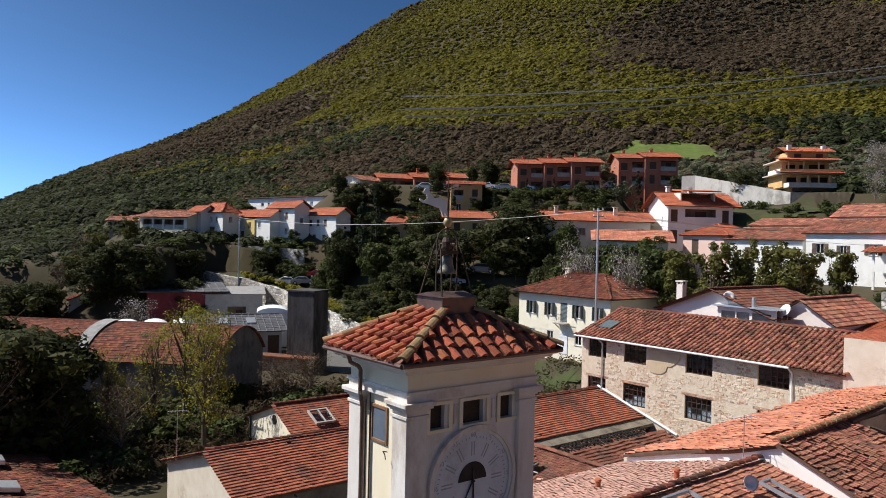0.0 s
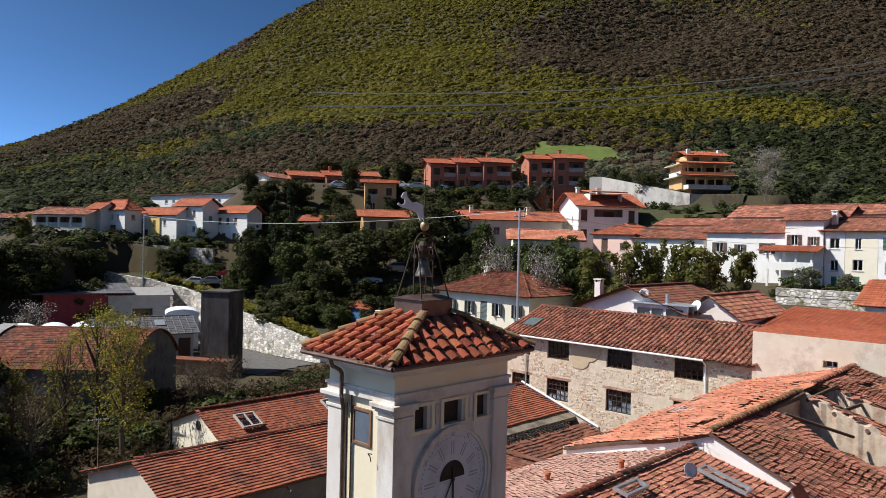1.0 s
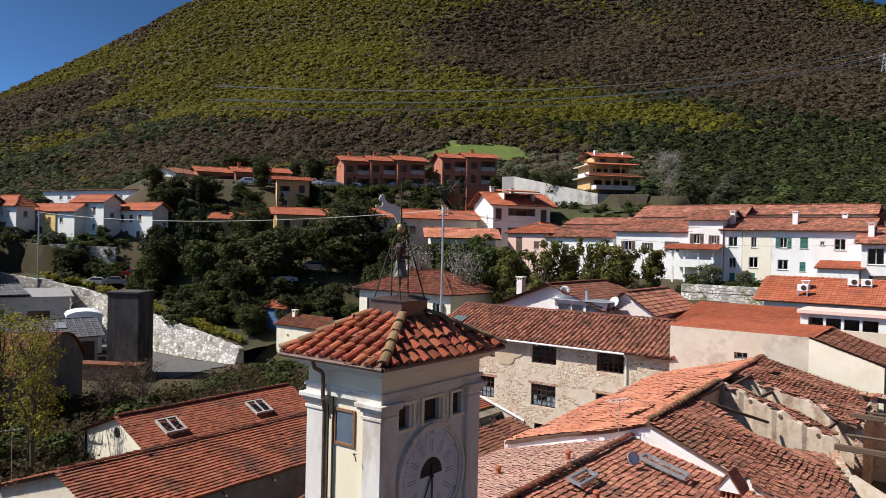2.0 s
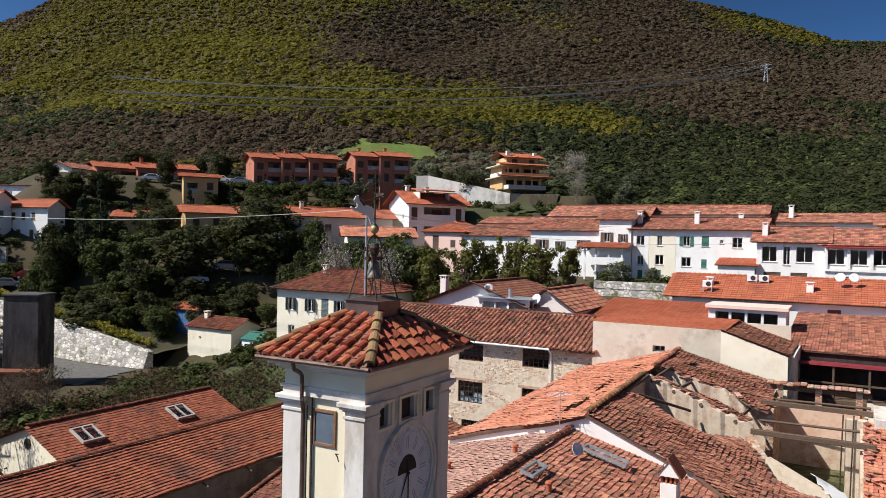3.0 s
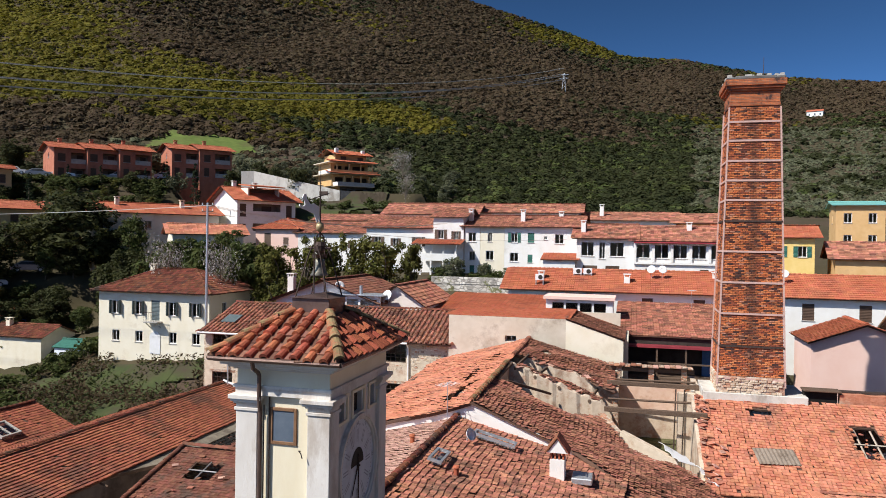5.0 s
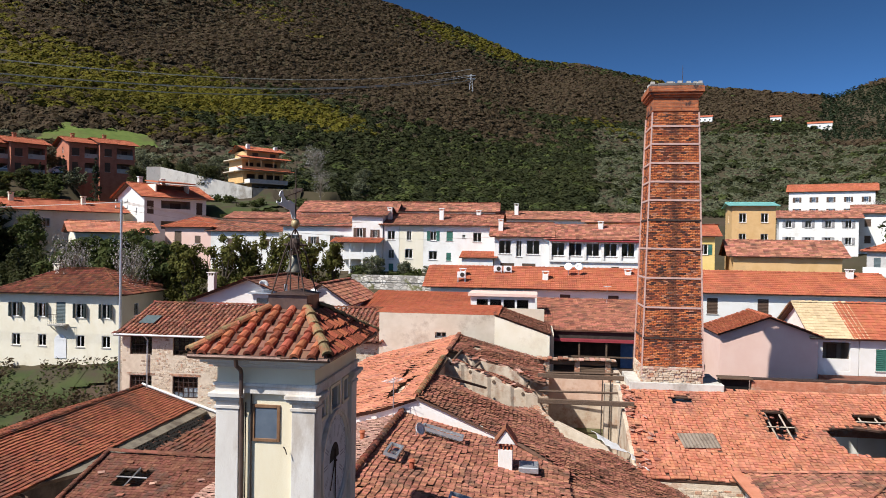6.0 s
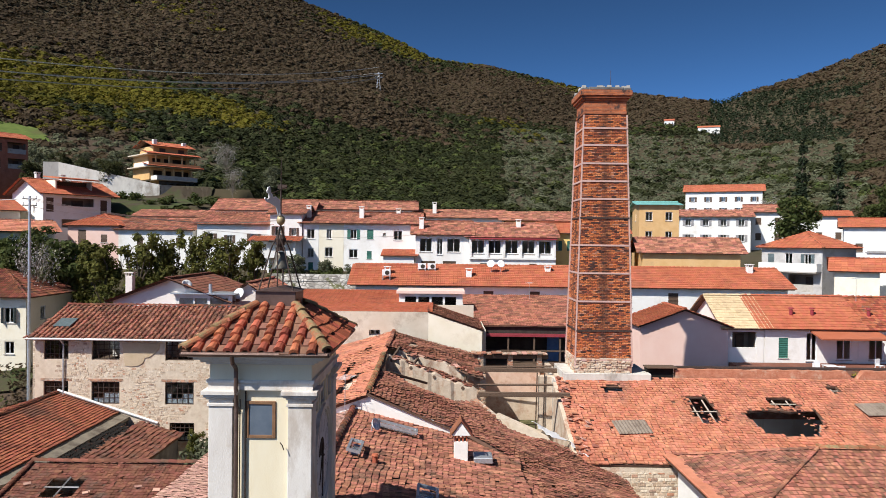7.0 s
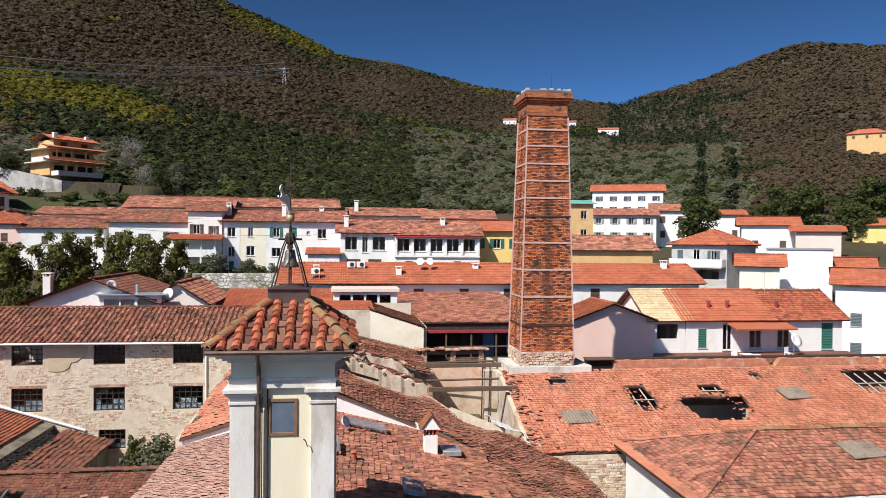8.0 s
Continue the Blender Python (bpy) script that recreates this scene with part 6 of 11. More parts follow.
# ---- left sheds behind the tower ----
def left_sheds():
    e = empty("long_shed", pose(0, 0, 0), "long factory shed with streaked red clay tiles and a skylight", "factory")
    yr, zr, he, ze = 35.3, 1.3, 6.9, -0.85
    fall = (zr - ze) / he
    S = lambda x, y, dz=0.0: (x, y, zr - fall * (yr - y) + dz)
    ye = 31.1
    roof_plane(e, [S(43.0, ye), S(13.2, ye), (13.2, yr, zr), (43.0, yr, zr)], TILE_RED, "flat", 0.23, 0.24, seed=81, jit=0.5, lack=0.003, sag=0.04, lift=0.085)
    roof_plane(e, [(13.2, yr + he, ze), (43.0, yr + he, ze), (43.0, yr, zr), (13.2, yr, zr)], TILE_RED, "flat", 0.23, 0.24, seed=82, jit=0.5, lack=0.003, sag=0.04, lift=0.085)
    # below the eave: a cement apron, black-coloured tiles standing for a dark batten gap, and the lower tiled lean-to
    link("apron", raw([S(29.5, 30.35, -0.06), S(43.0, 30.35, -0.06), S(43.0, ye + 0.2, -0.06), S(25.5, ye + 0.2, -0.06), S(29.5, 30.35, -0.25), S(43.0, 30.35, -0.25), S(43.0, ye + 0.2, -0.25), S(25.5, ye + 0.2, -0.25)],
                      [(0, 1, 2, 3), (7, 6, 5, 4), (0, 4, 5, 1), (1, 5, 6, 2), (2, 6, 7, 3), (3, 7, 4, 0)], "apron"), APRON, e, "grey cement apron under the eave")
    roof_plane(e, [S(41.0, 29.5, -0.2), S(32.6, 29.5, -0.2), S(33.6, 30.34, -0.2), S(41.8, 30.34, -0.2)], VOID, "coppo", 0.34, 0.30, seed=85, jit=1.6, lack=0.12, deck=VOID, mat2=PAN_DARK)
    roof_plane(e, [S(43.0, 26.7, -0.12), S(31.8, 26.7, -0.12), S(32.6, 29.48, -0.12), S(43.0, 29.48, -0.12)], TILE_DULL, "ribbed", 0.36, 0.30, seed=86, jit=1.4, lack=0.01, sag=0.04, lift=0.06)
    ridge_tiles(e, (13.2, yr, zr + 0.1), (43, yr, zr + 0.1), TILE_DARK, 0.13, 0.4)
    gv_ = [(13.5, ye + 0.2, G0), S(13.5, ye + 0.2, -0.12), (13.5, yr, zr - 0.12), (13.5, yr + he - 0.2, ze - 0.06), (13.5, yr + he - 0.2, G0)]
    gv_ += [(13.8, y, z) for x, y, z in gv_]
    link("wall", raw(gv_, [(4, 3, 2, 1, 0), (5, 6, 7, 8, 9)] + [(i, (i + 1) % 5, 5 + (i + 1) % 5, 5 + i) for i in range(5)], "wall"), BEIGE, e, "beige plaster gable wall")
    plain_wall(e, (13.81, yr + he - 0.2), (43, yr + he - 0.2), G0, ze - 0.05, BEIGE, 0.3)
    # walls under the eaves: their shade is painted in as dark grey
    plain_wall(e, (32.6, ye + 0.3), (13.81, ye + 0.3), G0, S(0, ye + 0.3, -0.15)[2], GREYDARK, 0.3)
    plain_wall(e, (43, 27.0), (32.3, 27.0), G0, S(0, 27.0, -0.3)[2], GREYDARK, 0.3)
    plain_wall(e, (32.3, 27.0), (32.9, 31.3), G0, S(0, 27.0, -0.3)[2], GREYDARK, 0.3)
    for x in (16.0, 19.0, 22.0, 25.0, 28.0, 31.0):
        part("rafter_end", tube(S(x, ye - 0.35, -0.2), S(x, ye + 0.4, -0.2), 0.06, 0.06, 4), WOOD, e)
    part("verge_board", tube((42.95, yr - he, ze + 0.15), (42.95, yr, zr + 0.2), 0.09, 0.09, 6), WHITEPAINT, e)
    e2 = empty("small_shed", pose(0, 0, 0), "factory shed with red tiles, skylights and a round gable window", "factory")
    yr, zr, ze = 45.9, 0.55, -1.05
    roof_plane(e2, [(36, 42.3, ze), (21.8, 42.3, ze), (21.8, yr, zr), (36, yr, zr)], TILE_RED, "flat", 0.23, 0.25, seed=83, jit=0.8, lack=0.003)
    roof_plane(e2, [(21.8, 50.4, ze), (36, 50.4, ze), (36, yr, zr), (21.8, yr, zr)], TILE_RED, "flat", 0.23, 0.25, seed=84, jit=0.8, lack=0.003)
    ridge_tiles(e2, (21.8, yr, zr + 0.1), (36, yr, zr + 0.1), TILE_DARK, 0.13, 0.4)
    vs, fs = wall_mesh(7.8, ze - G0, [], 0.3, zr - ze, 0.44)
    w = link("wall", raw(vs, fs, "wall"), CREAM, e2, "cream plaster gable wall")
    w.matrix_basis = pose(22.0, 42.5, G0)
    bm = bmesh.new()
    add_lathe(bm, [(0.33, 0), (0.33, 0.04)], 20)
    ob = part("round_window", bm, DARK, e2, "round window with a red brick rim")
    ob.matrix_basis = pose(22.0, 46.1, -0.50, 0, -90, 0)
    plain_wall(e2, (36, 42.5), (22, 42.5), G0, ze, CREAM, 0.3)
    plain_wall(e2, (22, 50.2), (36, 50.2), G0, ze, CREAM, 0.3)
    for x in (24.4, 31.5):
        bm = bmesh.new()
        s = (zr - ze) / (yr - 42.3)
        m = Matrix.Translation((x, 43.9, ze + s * 1.6 + 0.16)) @ Matrix.Rotation(math.atan(s), 4, "X")
        for q in ((-0.75, 0.75, -0.75, -0.65), (-0.75, 0.75, 0.65, 0.75), (-0.75, -0.65, -0.65, 0.65), (0.65, 0.75, -0.65, 0.65), (-0.04, 0.04, -0.65, 0.65)):
            add_box(bm, *q, 0, 0.16, m=m)
        sk = part("skylight", bm, CONCRETE, e2)
        bm = bmesh.new()
        add_box(bm, -0.65, 0.65, -0.65, 0.65, 0.09, 0.10, m=m)
        part("pane", bm, GLASS, sk)


left_sheds()


def low_annex():
    e = empty("low_annex", pose(0, 0, 0), "low brick annex with a sunken tile roof and a collapsed skylight", "factory")
    roof_plane(e, [(21.0, 29.2, -1.4), (21.0, 20.0, -1.4), (29.0, 20.0, 0.75), (29.0, 29.2, 0.75)], TILE_DULL, "flat", 0.19, 0.22, seed=91, jit=1.5, lack=0.006, holes=[[(1.7, 5.5), (3.3, 5.5), (3.3, 7.0), (1.7, 7.0)]])
    ridge_tiles(e, (29.0, 29.2, 0.9), (29.0, 20.0, 0.9), TILE_DULL, 0.15, 0.4)
    ridge_tiles(e, (21.0, 29.2, -1.28), (29.0, 29.2, 0.87), TILE_DULL, 0.13, 0.4)
    fall = 2.15 / 8.0
    for x0, y0, x1, y1 in ((27.0, 25.9, 27.0, 27.5), (26.3, 26.7, 27.8, 26.7)):
        part("skylight_bar", tube((x0, y0, 0.75 - fall * (29 - x0) + 0.04), (x1, y1, 0.75 - fall * (29 - x1) + 0.04), 0.045, 0.045, 4), GREYROOF, e)
    rg = random.Random(31)
    for k in range(46):
        x, y = rg.uniform(22.0, 28.6), rg.uniform(20.6, 28.8)
        if 26.2 < x < 28.0 and 25.7 < y < 27.7:
            continue
        m = Matrix.Translation((x, y, 0.75 - fall * (29 - x) + 0.09)) @ Euler((rg.uniform(-0.15, 0.15), -0.26 + rg.uniform(-0.15, 0.15), rg.uniform(0, 3))).to_matrix().to_4x4()
        part("slipped_tile", box(-0.10, 0.10, -0.16, 0.16, -0.018, 0.018, m=m), rg.choice((TILE_OLD, TILE_PALE, TILE_DULL)), e)
    plain_wall(e, (21.2, 29.0), (21.2, 20.1), G0, -1.5, ROUGHBRICK, 0.3)
    plain_wall(e, (28.6, 28.75), (21.5, 28.75), G0, 0.48, ROUGHBRICK, 0.3, z1b=-1.45)
    plain_wall(e, (28.6, 20.1), (28.6, 29.0), G0, 0.5, ROUGHBRICK, 0.3)
    return e


low_annex()


# ---- houses behind the factory ----
house("villa_with_shutters", "cream two-storey house with green shutters and a hipped tile roof", 57.0, 51.85, 0.6, 12.7, 8.5, 6.3, roof="hip", rise=1.9, over=0.6, wall=CREAM, tile=TILE_DARK, style="ribbed",
      front=[(4.3, 3.85, 1.0, 1.35, "plain"), (1.6, 3.85, 1.0, 1.35, "plain"), (-0.3, 3.3, 0.95, 2.0, "closed"), (-2.3, 3.85, 1.0, 1.35, "plain"), (-4.9, 3.85, 1.0, 1.35, "plain"), (4.3, 1.1, 0.85, 1.1, "plain"), (1.6, 1.1, 0.85, 1.1, "plain"), (-2.3, 1.1, 0.85, 1.1, "plain"), (-4.9, 1.1, 0.85, 1.1, "plain")],
      right=[(1.5, 3.95, 0.85, 1.2, "plain")], chimneys=[(4.5, 3.2, 2.2)], shut=SHUTGREY)
eb = empty("front_balcony", pose(57.0, 51.55, 3.85), "small stone balcony with an iron rail above an arched door", "balcony")
part("slab", box(-0.85, 0.0, -0.8, 0.8, -0.12, 0.0, bevel=0.02), CONCRETE, eb)
for k in range(9):
    part("baluster", tube((-0.8, -0.75 + 0.1875 * k, 0.0), (-0.8, -0.75 + 0.1875 * k, 0.9), 0.012, 0.012, 5), IRON, eb)
part("rail", box(-0.82, -0.78, -0.8, 0.8, 0.9, 0.94), IRON, eb)
for s1 in (-0.6, 0.6):
    part("bracket", tube((-0.02, s1, -0.6), (-0.7, s1, -0.12), 0.05, 0.05, 6), CONCRETE, eb)
dr = empty("front_door", pose(56.97, 51.55, 0.6), "white arched front door", "door")
bm = bmesh.new()
pr = [(-0.6, 0.0), (0.6, 0.0), (0.6, 1.7)] + [(0.6 * math.cos(math.pi * i / 8), 1.7 + 0.55 * math.sin(math.pi * i / 8)) for i in range(1, 8)] + [(-0.6, 1.7)]
fa, fb = [bm.verts.new((-0.03, y, z)) for y, z in pr], [bm.verts.new((0.02, y, z)) for y, z in pr]
bm.faces.new(fa)
for i in range(len(pr)):
    bm.faces.new((fa[i], fb[i], fb[(i + 1) % len(pr)], fa[(i + 1) % len(pr)]))
part("leaf", bm, WHITEPAINT, dr)
for (o1, z1) in ((4.3, 3.85), (1.6, 3.85), (-2.3, 3.85), (-4.9, 3.85)):
    for s1 in (-1, 1):
        sh = empty("window_shutter", pose(56.98, 51.85 + o1 + s1 * 0.56, z1 + 0.6), "narrow open grey-green shutter beside a window", "shutter", "window shutters")
        part("frame", box(-0.32, 0.0, -0.02, 0.02, 0, 1.35), SHUTGREY, sh)
house("small_white_shed", "small cream outbuilding with a red tile roof", 60, 71.9, -2.2, 7.5, 5, 3.2, roof="gable", ridge="y", rise=1.0, over=0.3, wall=CREAM, tile=TILE_DARK, chimneys=[(2, 2.5, 1.5)], category="shed")
house("metal_garden_shed", "pale garden shed with a green sheet roof", 60, 63.7, -1.8, 5.4, 3, 1.9, roof="gable", ridge="y", rise=0.6, over=0.2, wall=WHITESHEET, tile=GREENPAINT, tiles=False, category="shed")
house("blue_hut", "small blue hut with a bright red tile roof", 63, 79.5, 0.2, 5.0, 4, 2.4, roof="gable", ridge="y", rise=0.8, over=0.3, wall=BLUEPAINT, tile=TILE_NEW, category="shed")
house("terrace_house", "pinkish white gabled house with a roof terrace", 50, 30.2, 1.5, 9.0, 10, 5.6, roof="gable", ridge="x", rise=1.7, over=0.4, wall=PINKWHITE, tile=TILE_DULL, chimneys=[(1.5, 3.8, 1.9)])
house("terrace_house_wing", "white gabled wing with red tile roof", 52, 24.6, 1.5, 4.6, 9, 5.4, roof="gable", ridge="x", rise=1.5, over=0.3, wall=PINKWHITE, tile=TILE_OLD)
house("long_house", "long white farmhouse row with an orange tile roof", 65, -4.1, 2.5, 43.0, 8.2, 5.3, roof="gable", ridge="y", rise=1.7, over=0.5, wall=WHITE, tile=TILE_NEW, front=[(17.5 - 4.6 * k, 3.2, 1.0, 1.5, "closed") for k in range(9)], chimneys=[(2.0, 18.5, 1.4), (1.6, 10.2, 1.3), (3.0, 2.0, 1.6), (3.2, -19.0, 2.0)])
house("brown_roof_house", "low house with a brown tile roof and a red sheet veranda", 49.2, 1.4, 0.5, 10.0, 18, 5.0, roof="shed", rise=1.4, over=0.2, wall=DARK, tile=TILE_OLD)
house("orange_roof_house", "low house with a wide orange tile roof", 53.0, 17.0, 0.5, 9.6, 10, 5.5, roof="shed", rise=1.2, over=0.2, wall=WHITE, tile=TILE_NEW)
house("pink_house", "windowless pink gable-ended house", 46.4, -9.05, 1.0, 6.5, 5.0, 4.95, roof="gable", ridge="x", rise=1.2, over=0.25, wall=PINK, tile=TILE_NEW)
house("balcony_row", "white terraced house with an orange tile roof and terrace doors", 46.6, -18.6, 1.0, 7.0, 7, 5.0, roof="gable", ridge="y", rise=1.95, over=0.4, wall=WHITE, tile=TILE_NEW, style="flat", du=0.3, dv=0.34, front=[(2.1, 2.7, 0.7, 1.5, "closed"), (0.0, 2.5, 0.8, 2.1, "plain"), (-2.4, 2.6, 1.1, 2.0, "plain")], shut=GREENPAINT, group="terrace row")
house("balcony_row", "white terraced house with an old tile roof and green door", 46.58, -25.3, 1.0, 6.4, 7, 4.98, roof="gable", ridge="y", rise=1.93, over=0.4, wall=WHITE, tile=TILE_TOWER, style="flat", du=0.24, dv=0.3, front=[(1.9, 2.6, 1.1, 2.0, "plain"), (-1.9, 2.5, 1.0, 2.1, "closed")], shut=GREENPAINT, group="terrace row")
house("cream_roof_house", "white terraced house with a cream tile roof", 46.62, -13.6, 1.0, 2.9, 7, 5.0, roof="gable", ridge="y", rise=1.95, over=0.4, wall=WHITE, tile=TILE_CREAM, style="flat", du=0.3, dv=0.34, front=[(0.0, 2.6, 1.8, 2.0, "loggia")])
for y in (-17.6, -19.2, -23.5):
    ev = empty("roof_vent", pose(47.8, y, 6.5), "dark red painted roof vent pipe", "vent pipe", "vent pipes")
    part("pipe", tube((0, 0, -0.3), (0, 0, 0.7), 0.13, 0.13, 10), REDSHEET, ev)
    part("cap", tube((0, 0, 0.75), (0, 0, 0.85), 0.2, 0.17, 10), REDSHEET, ev)
for y in (-13.4, -16.2, -21.0):
    ew = empty("roof_window", pose(48.6, y, 6.98, 0, -29, 0), "small dark roof window", "skylight", "roof windows")
    part("frame", box(-0.35, 0.35, -0.3, 0.3, 0, 0.09, bevel=0.01), IRON, ew)
    part("pane", box(-0.28, 0.28, -0.23, 0.23, 0.092, 0.1), GLASS, ew)
house("glazed_veranda_house", "white house with a glazed upper veranda and dark tile roof", 82, 8.8, 6.5, 6.6, 8, 6.5, roof="gable", ridge="y", rise=1.6, over=0.5, wall=WHITE, tile=TILE_OLD, front=[(2.0, 4.3, 1.5, 1.7, "plain"), (0.3, 4.0, 0.7, 2.0, "plain"), (-1.4, 4.3, 1.6, 1.7, "plain"), (1.7, 2.3, 1.7, 0.9, "closed"), (-0.9, 2.3, 1.6, 0.9, "closed")], chimneys=[(1.5, 2.6, 1.8)])
house("glazed_veranda_wing", "white wing with large glazed bays under a red sheet edge", 81.6, 0.2, 6.5, 10.6, 8, 6.2, roof="gable", ridge="y", rise=1.7, over=0.3, wall=WHITE, tile=TILE_OLD, front=[(4.25 - 2.05 * k, 4.2, 1.6, 1.6, "plain") for k in range(5)] + [(3.5, 2.5, 0.9, 0.5, "closed"), (-2.5, 2.5, 0.9, 0.5, "closed")], chimneys=[(3.0, -1.0, 2.0)])
ea = empty("sheet_awning", pose(81.5, 0.2, 12.55), "wine-red sheet awning above glazed bays", "awning")
part("sheet", box(-0.5, 0.9, -5.4, 5.3, 0.0, 0.07, m=Matrix.Rotation(radians(-14), 4, "Y")), REDSHEET, ea)
for k in range(6):
    part("post", box(-0.10, 0.02, -5.25 + 2.05 * k, -4.95 + 2.05 * k, -2.3, -0.05), WHITE, ea)
part("rail", box(-0.12, 0.04, -5.3, 5.3, -2.55, -2.32), WHITE, ea)
house("low_lean_house", "low white annex with an orange tile roof", 81.5, 14.1, 7.0, 3.8, 5, 3.2, roof="shed", rise=1.2, over=0.3, wall=WHITE, tile=TILE_NEW, front=[(0.8, 1.2, 0.7, 0.9, "plain"), (-0.8, 1.2, 0.7, 0.9, "plain")])
house("terraced_house", "white terraced house with green shutters and dark windows", 84.6, 16.6, 8.0, 9.3, 9, 6.3, roof="gable", ridge="y", rise=1.4, over=0.5, wall=WHITE, tile=TILE_OLD, front=[(3.4, 4.3, 0.8, 1.2, "shutter"), (1.3, 4.3, 0.8, 1.2, "closed"), (-0.5, 4.7, 0.4, 0.4, "plain"), (-2.2, 4.2, 1.1, 1.2, "plain"), (3.4, 1.9, 1.1, 1.1, "plain"), (1.4, 1.8, 0.6, 1.0, "closed")], shut=GREENPAINT, group="terraced houses", chimneys=[(2.0, 2.6, 1.9), (4.5, -2.0, 1.8)])
house("terraced_house", "cream terraced house with small shuttered windows", 84.58, 22.8, 8.0, 3.1, 9, 6.3, roof="gable", ridge="y", rise=1.4, over=0.5, wall=CREAM, tile=TILE_OLD, front=[(0.3, 4.3, 0.6, 1.2, "plain"), (0.3, 2.0, 1.0, 1.2, "plain"), (0.4, 0.3, 0.6, 1.1, "closed")], shut=GREENPAINT, group="terraced houses")
house("terraced_house", "narrow white terraced house with dark windows", 84.62, 25.4, 8.0, 2.0, 9, 6.3, roof="gable", ridge="y", rise=1.4, over=0.5, wall=WHITE, tile=TILE_OLD, front=[(0.0, 4.3, 1.0, 1.2, "plain"), (0.0, 1.9, 0.8, 1.2, "plain"), (0.0, 0.2, 0.6, 1.1, "closed")], shut=GREENPAINT, group="terraced houses", chimneys=[(2.0, 0.6, 2.0)])
house("terraced_house", "narrow tall white terraced house", 84.4, 28.5, 8.0, 4.0, 9, 7.4, roof="gable", ridge="y", rise=1.3, over=0.4, wall=WHITE, tile=TILE_OLD, front=[(1.0, 4.6, 0.8, 1.2), (-1.0, 4.6, 0.6, 1.0)], shut=BROWNPAINT, group="terraced houses")
house("terraced_house", "low white terraced house with brown shutters", 84.8, 35.2, 8.0, 9.2, 9, 6.0, roof="gable", ridge="y", rise=1.5, over=0.4, wall=WHITE, tile=TILE_OLD, front=[(3.0, 3.6, 0.9, 1.2), (0.5, 3.6, 0.7, 1.0), (-2.6, 3.6, 0.9, 1.2)], shut=BROWNPAINT, group="terraced houses")
house("terraced_house", "plain low white house with two small windows", 86, 45.5, 8.2, 9.5, 9, 5.0, roof="gable", ridge="y", rise=1.4, over=0.4, wall=WHITE, tile=TILE_OLD, front=[(2.0, 3.0, 0.8, 1.0, "closed"), (-3.0, 3.0, 0.8, 1.0, "closed")], group="terraced houses")
house("pink_terraced_house", "pink house with a brown tile roof", 86, 53.5, 8.5, 6.5, 9, 5.2, roof="hip", rise=1.4, over=0.4, wall=PINK, tile=TILE_NEW, front=[(1.4, 2.6, 1.0, 2.0, "closed"), (-1.4, 3.0, 0.8, 1.0, "closed")], group="terraced houses")
# ---- houses up the hill ----
house("apartment_block", "white gabled block with a brown shaded loggia front", 95.2, 60.0, 11.6, 9.6, 9, 6.6, rot=54, roof="gable", ridge="y", rise=1.9, over=0.7, wall=WHITE, tile=TILE_NEW, du=0.6, dv=0.55, front=[(-3.7, 4.0, 1.0, 1.9, "closed"), (0.0, 4.0, 4.6, 2.0, "loggia"), (3.9, 4.0, 1.0, 1.9, "closed"), (-3.7, 1.0, 1.0, 1.9, "closed"), (0.0, 1.0, 4.6, 2.0, "loggia"), (3.9, 1.0, 1.0, 1.9, "closed")], left=[(-2, 4, 0.5, 0.9, "plain"), (2, 4, 0.5, 0.9, "plain"), (0, 1.4, 0.5, 0.9, "plain")], chimneys=[(4.5, 0, 2.6), (5.5, 3, 2.8)])
ed = empty("roof_dormer", pose(95.2, 60.0, 11.6, 0, 0, 54), "wide recessed roof terrace with a red roof slab", "dormer")
part("cheek", box(1.2, 3.8, -2.6, -2.4, 6.6, 8.5), CREAM, ed)
part("cheek", box(1.2, 3.8, 2.4, 2.6, 6.6, 8.5), CREAM, ed)
part("window_wall", box(2.4, 2.6, -2.4, 2.4, 6.6, 8.4), BROWNPAINT, ed)
part("roof_slab", box(0.6, 5.0, -2.9, 2.9, 8.51, 8.68, m=Matrix.Rotation(radians(-6), 4, "Y")), TILE_NEW, ed)


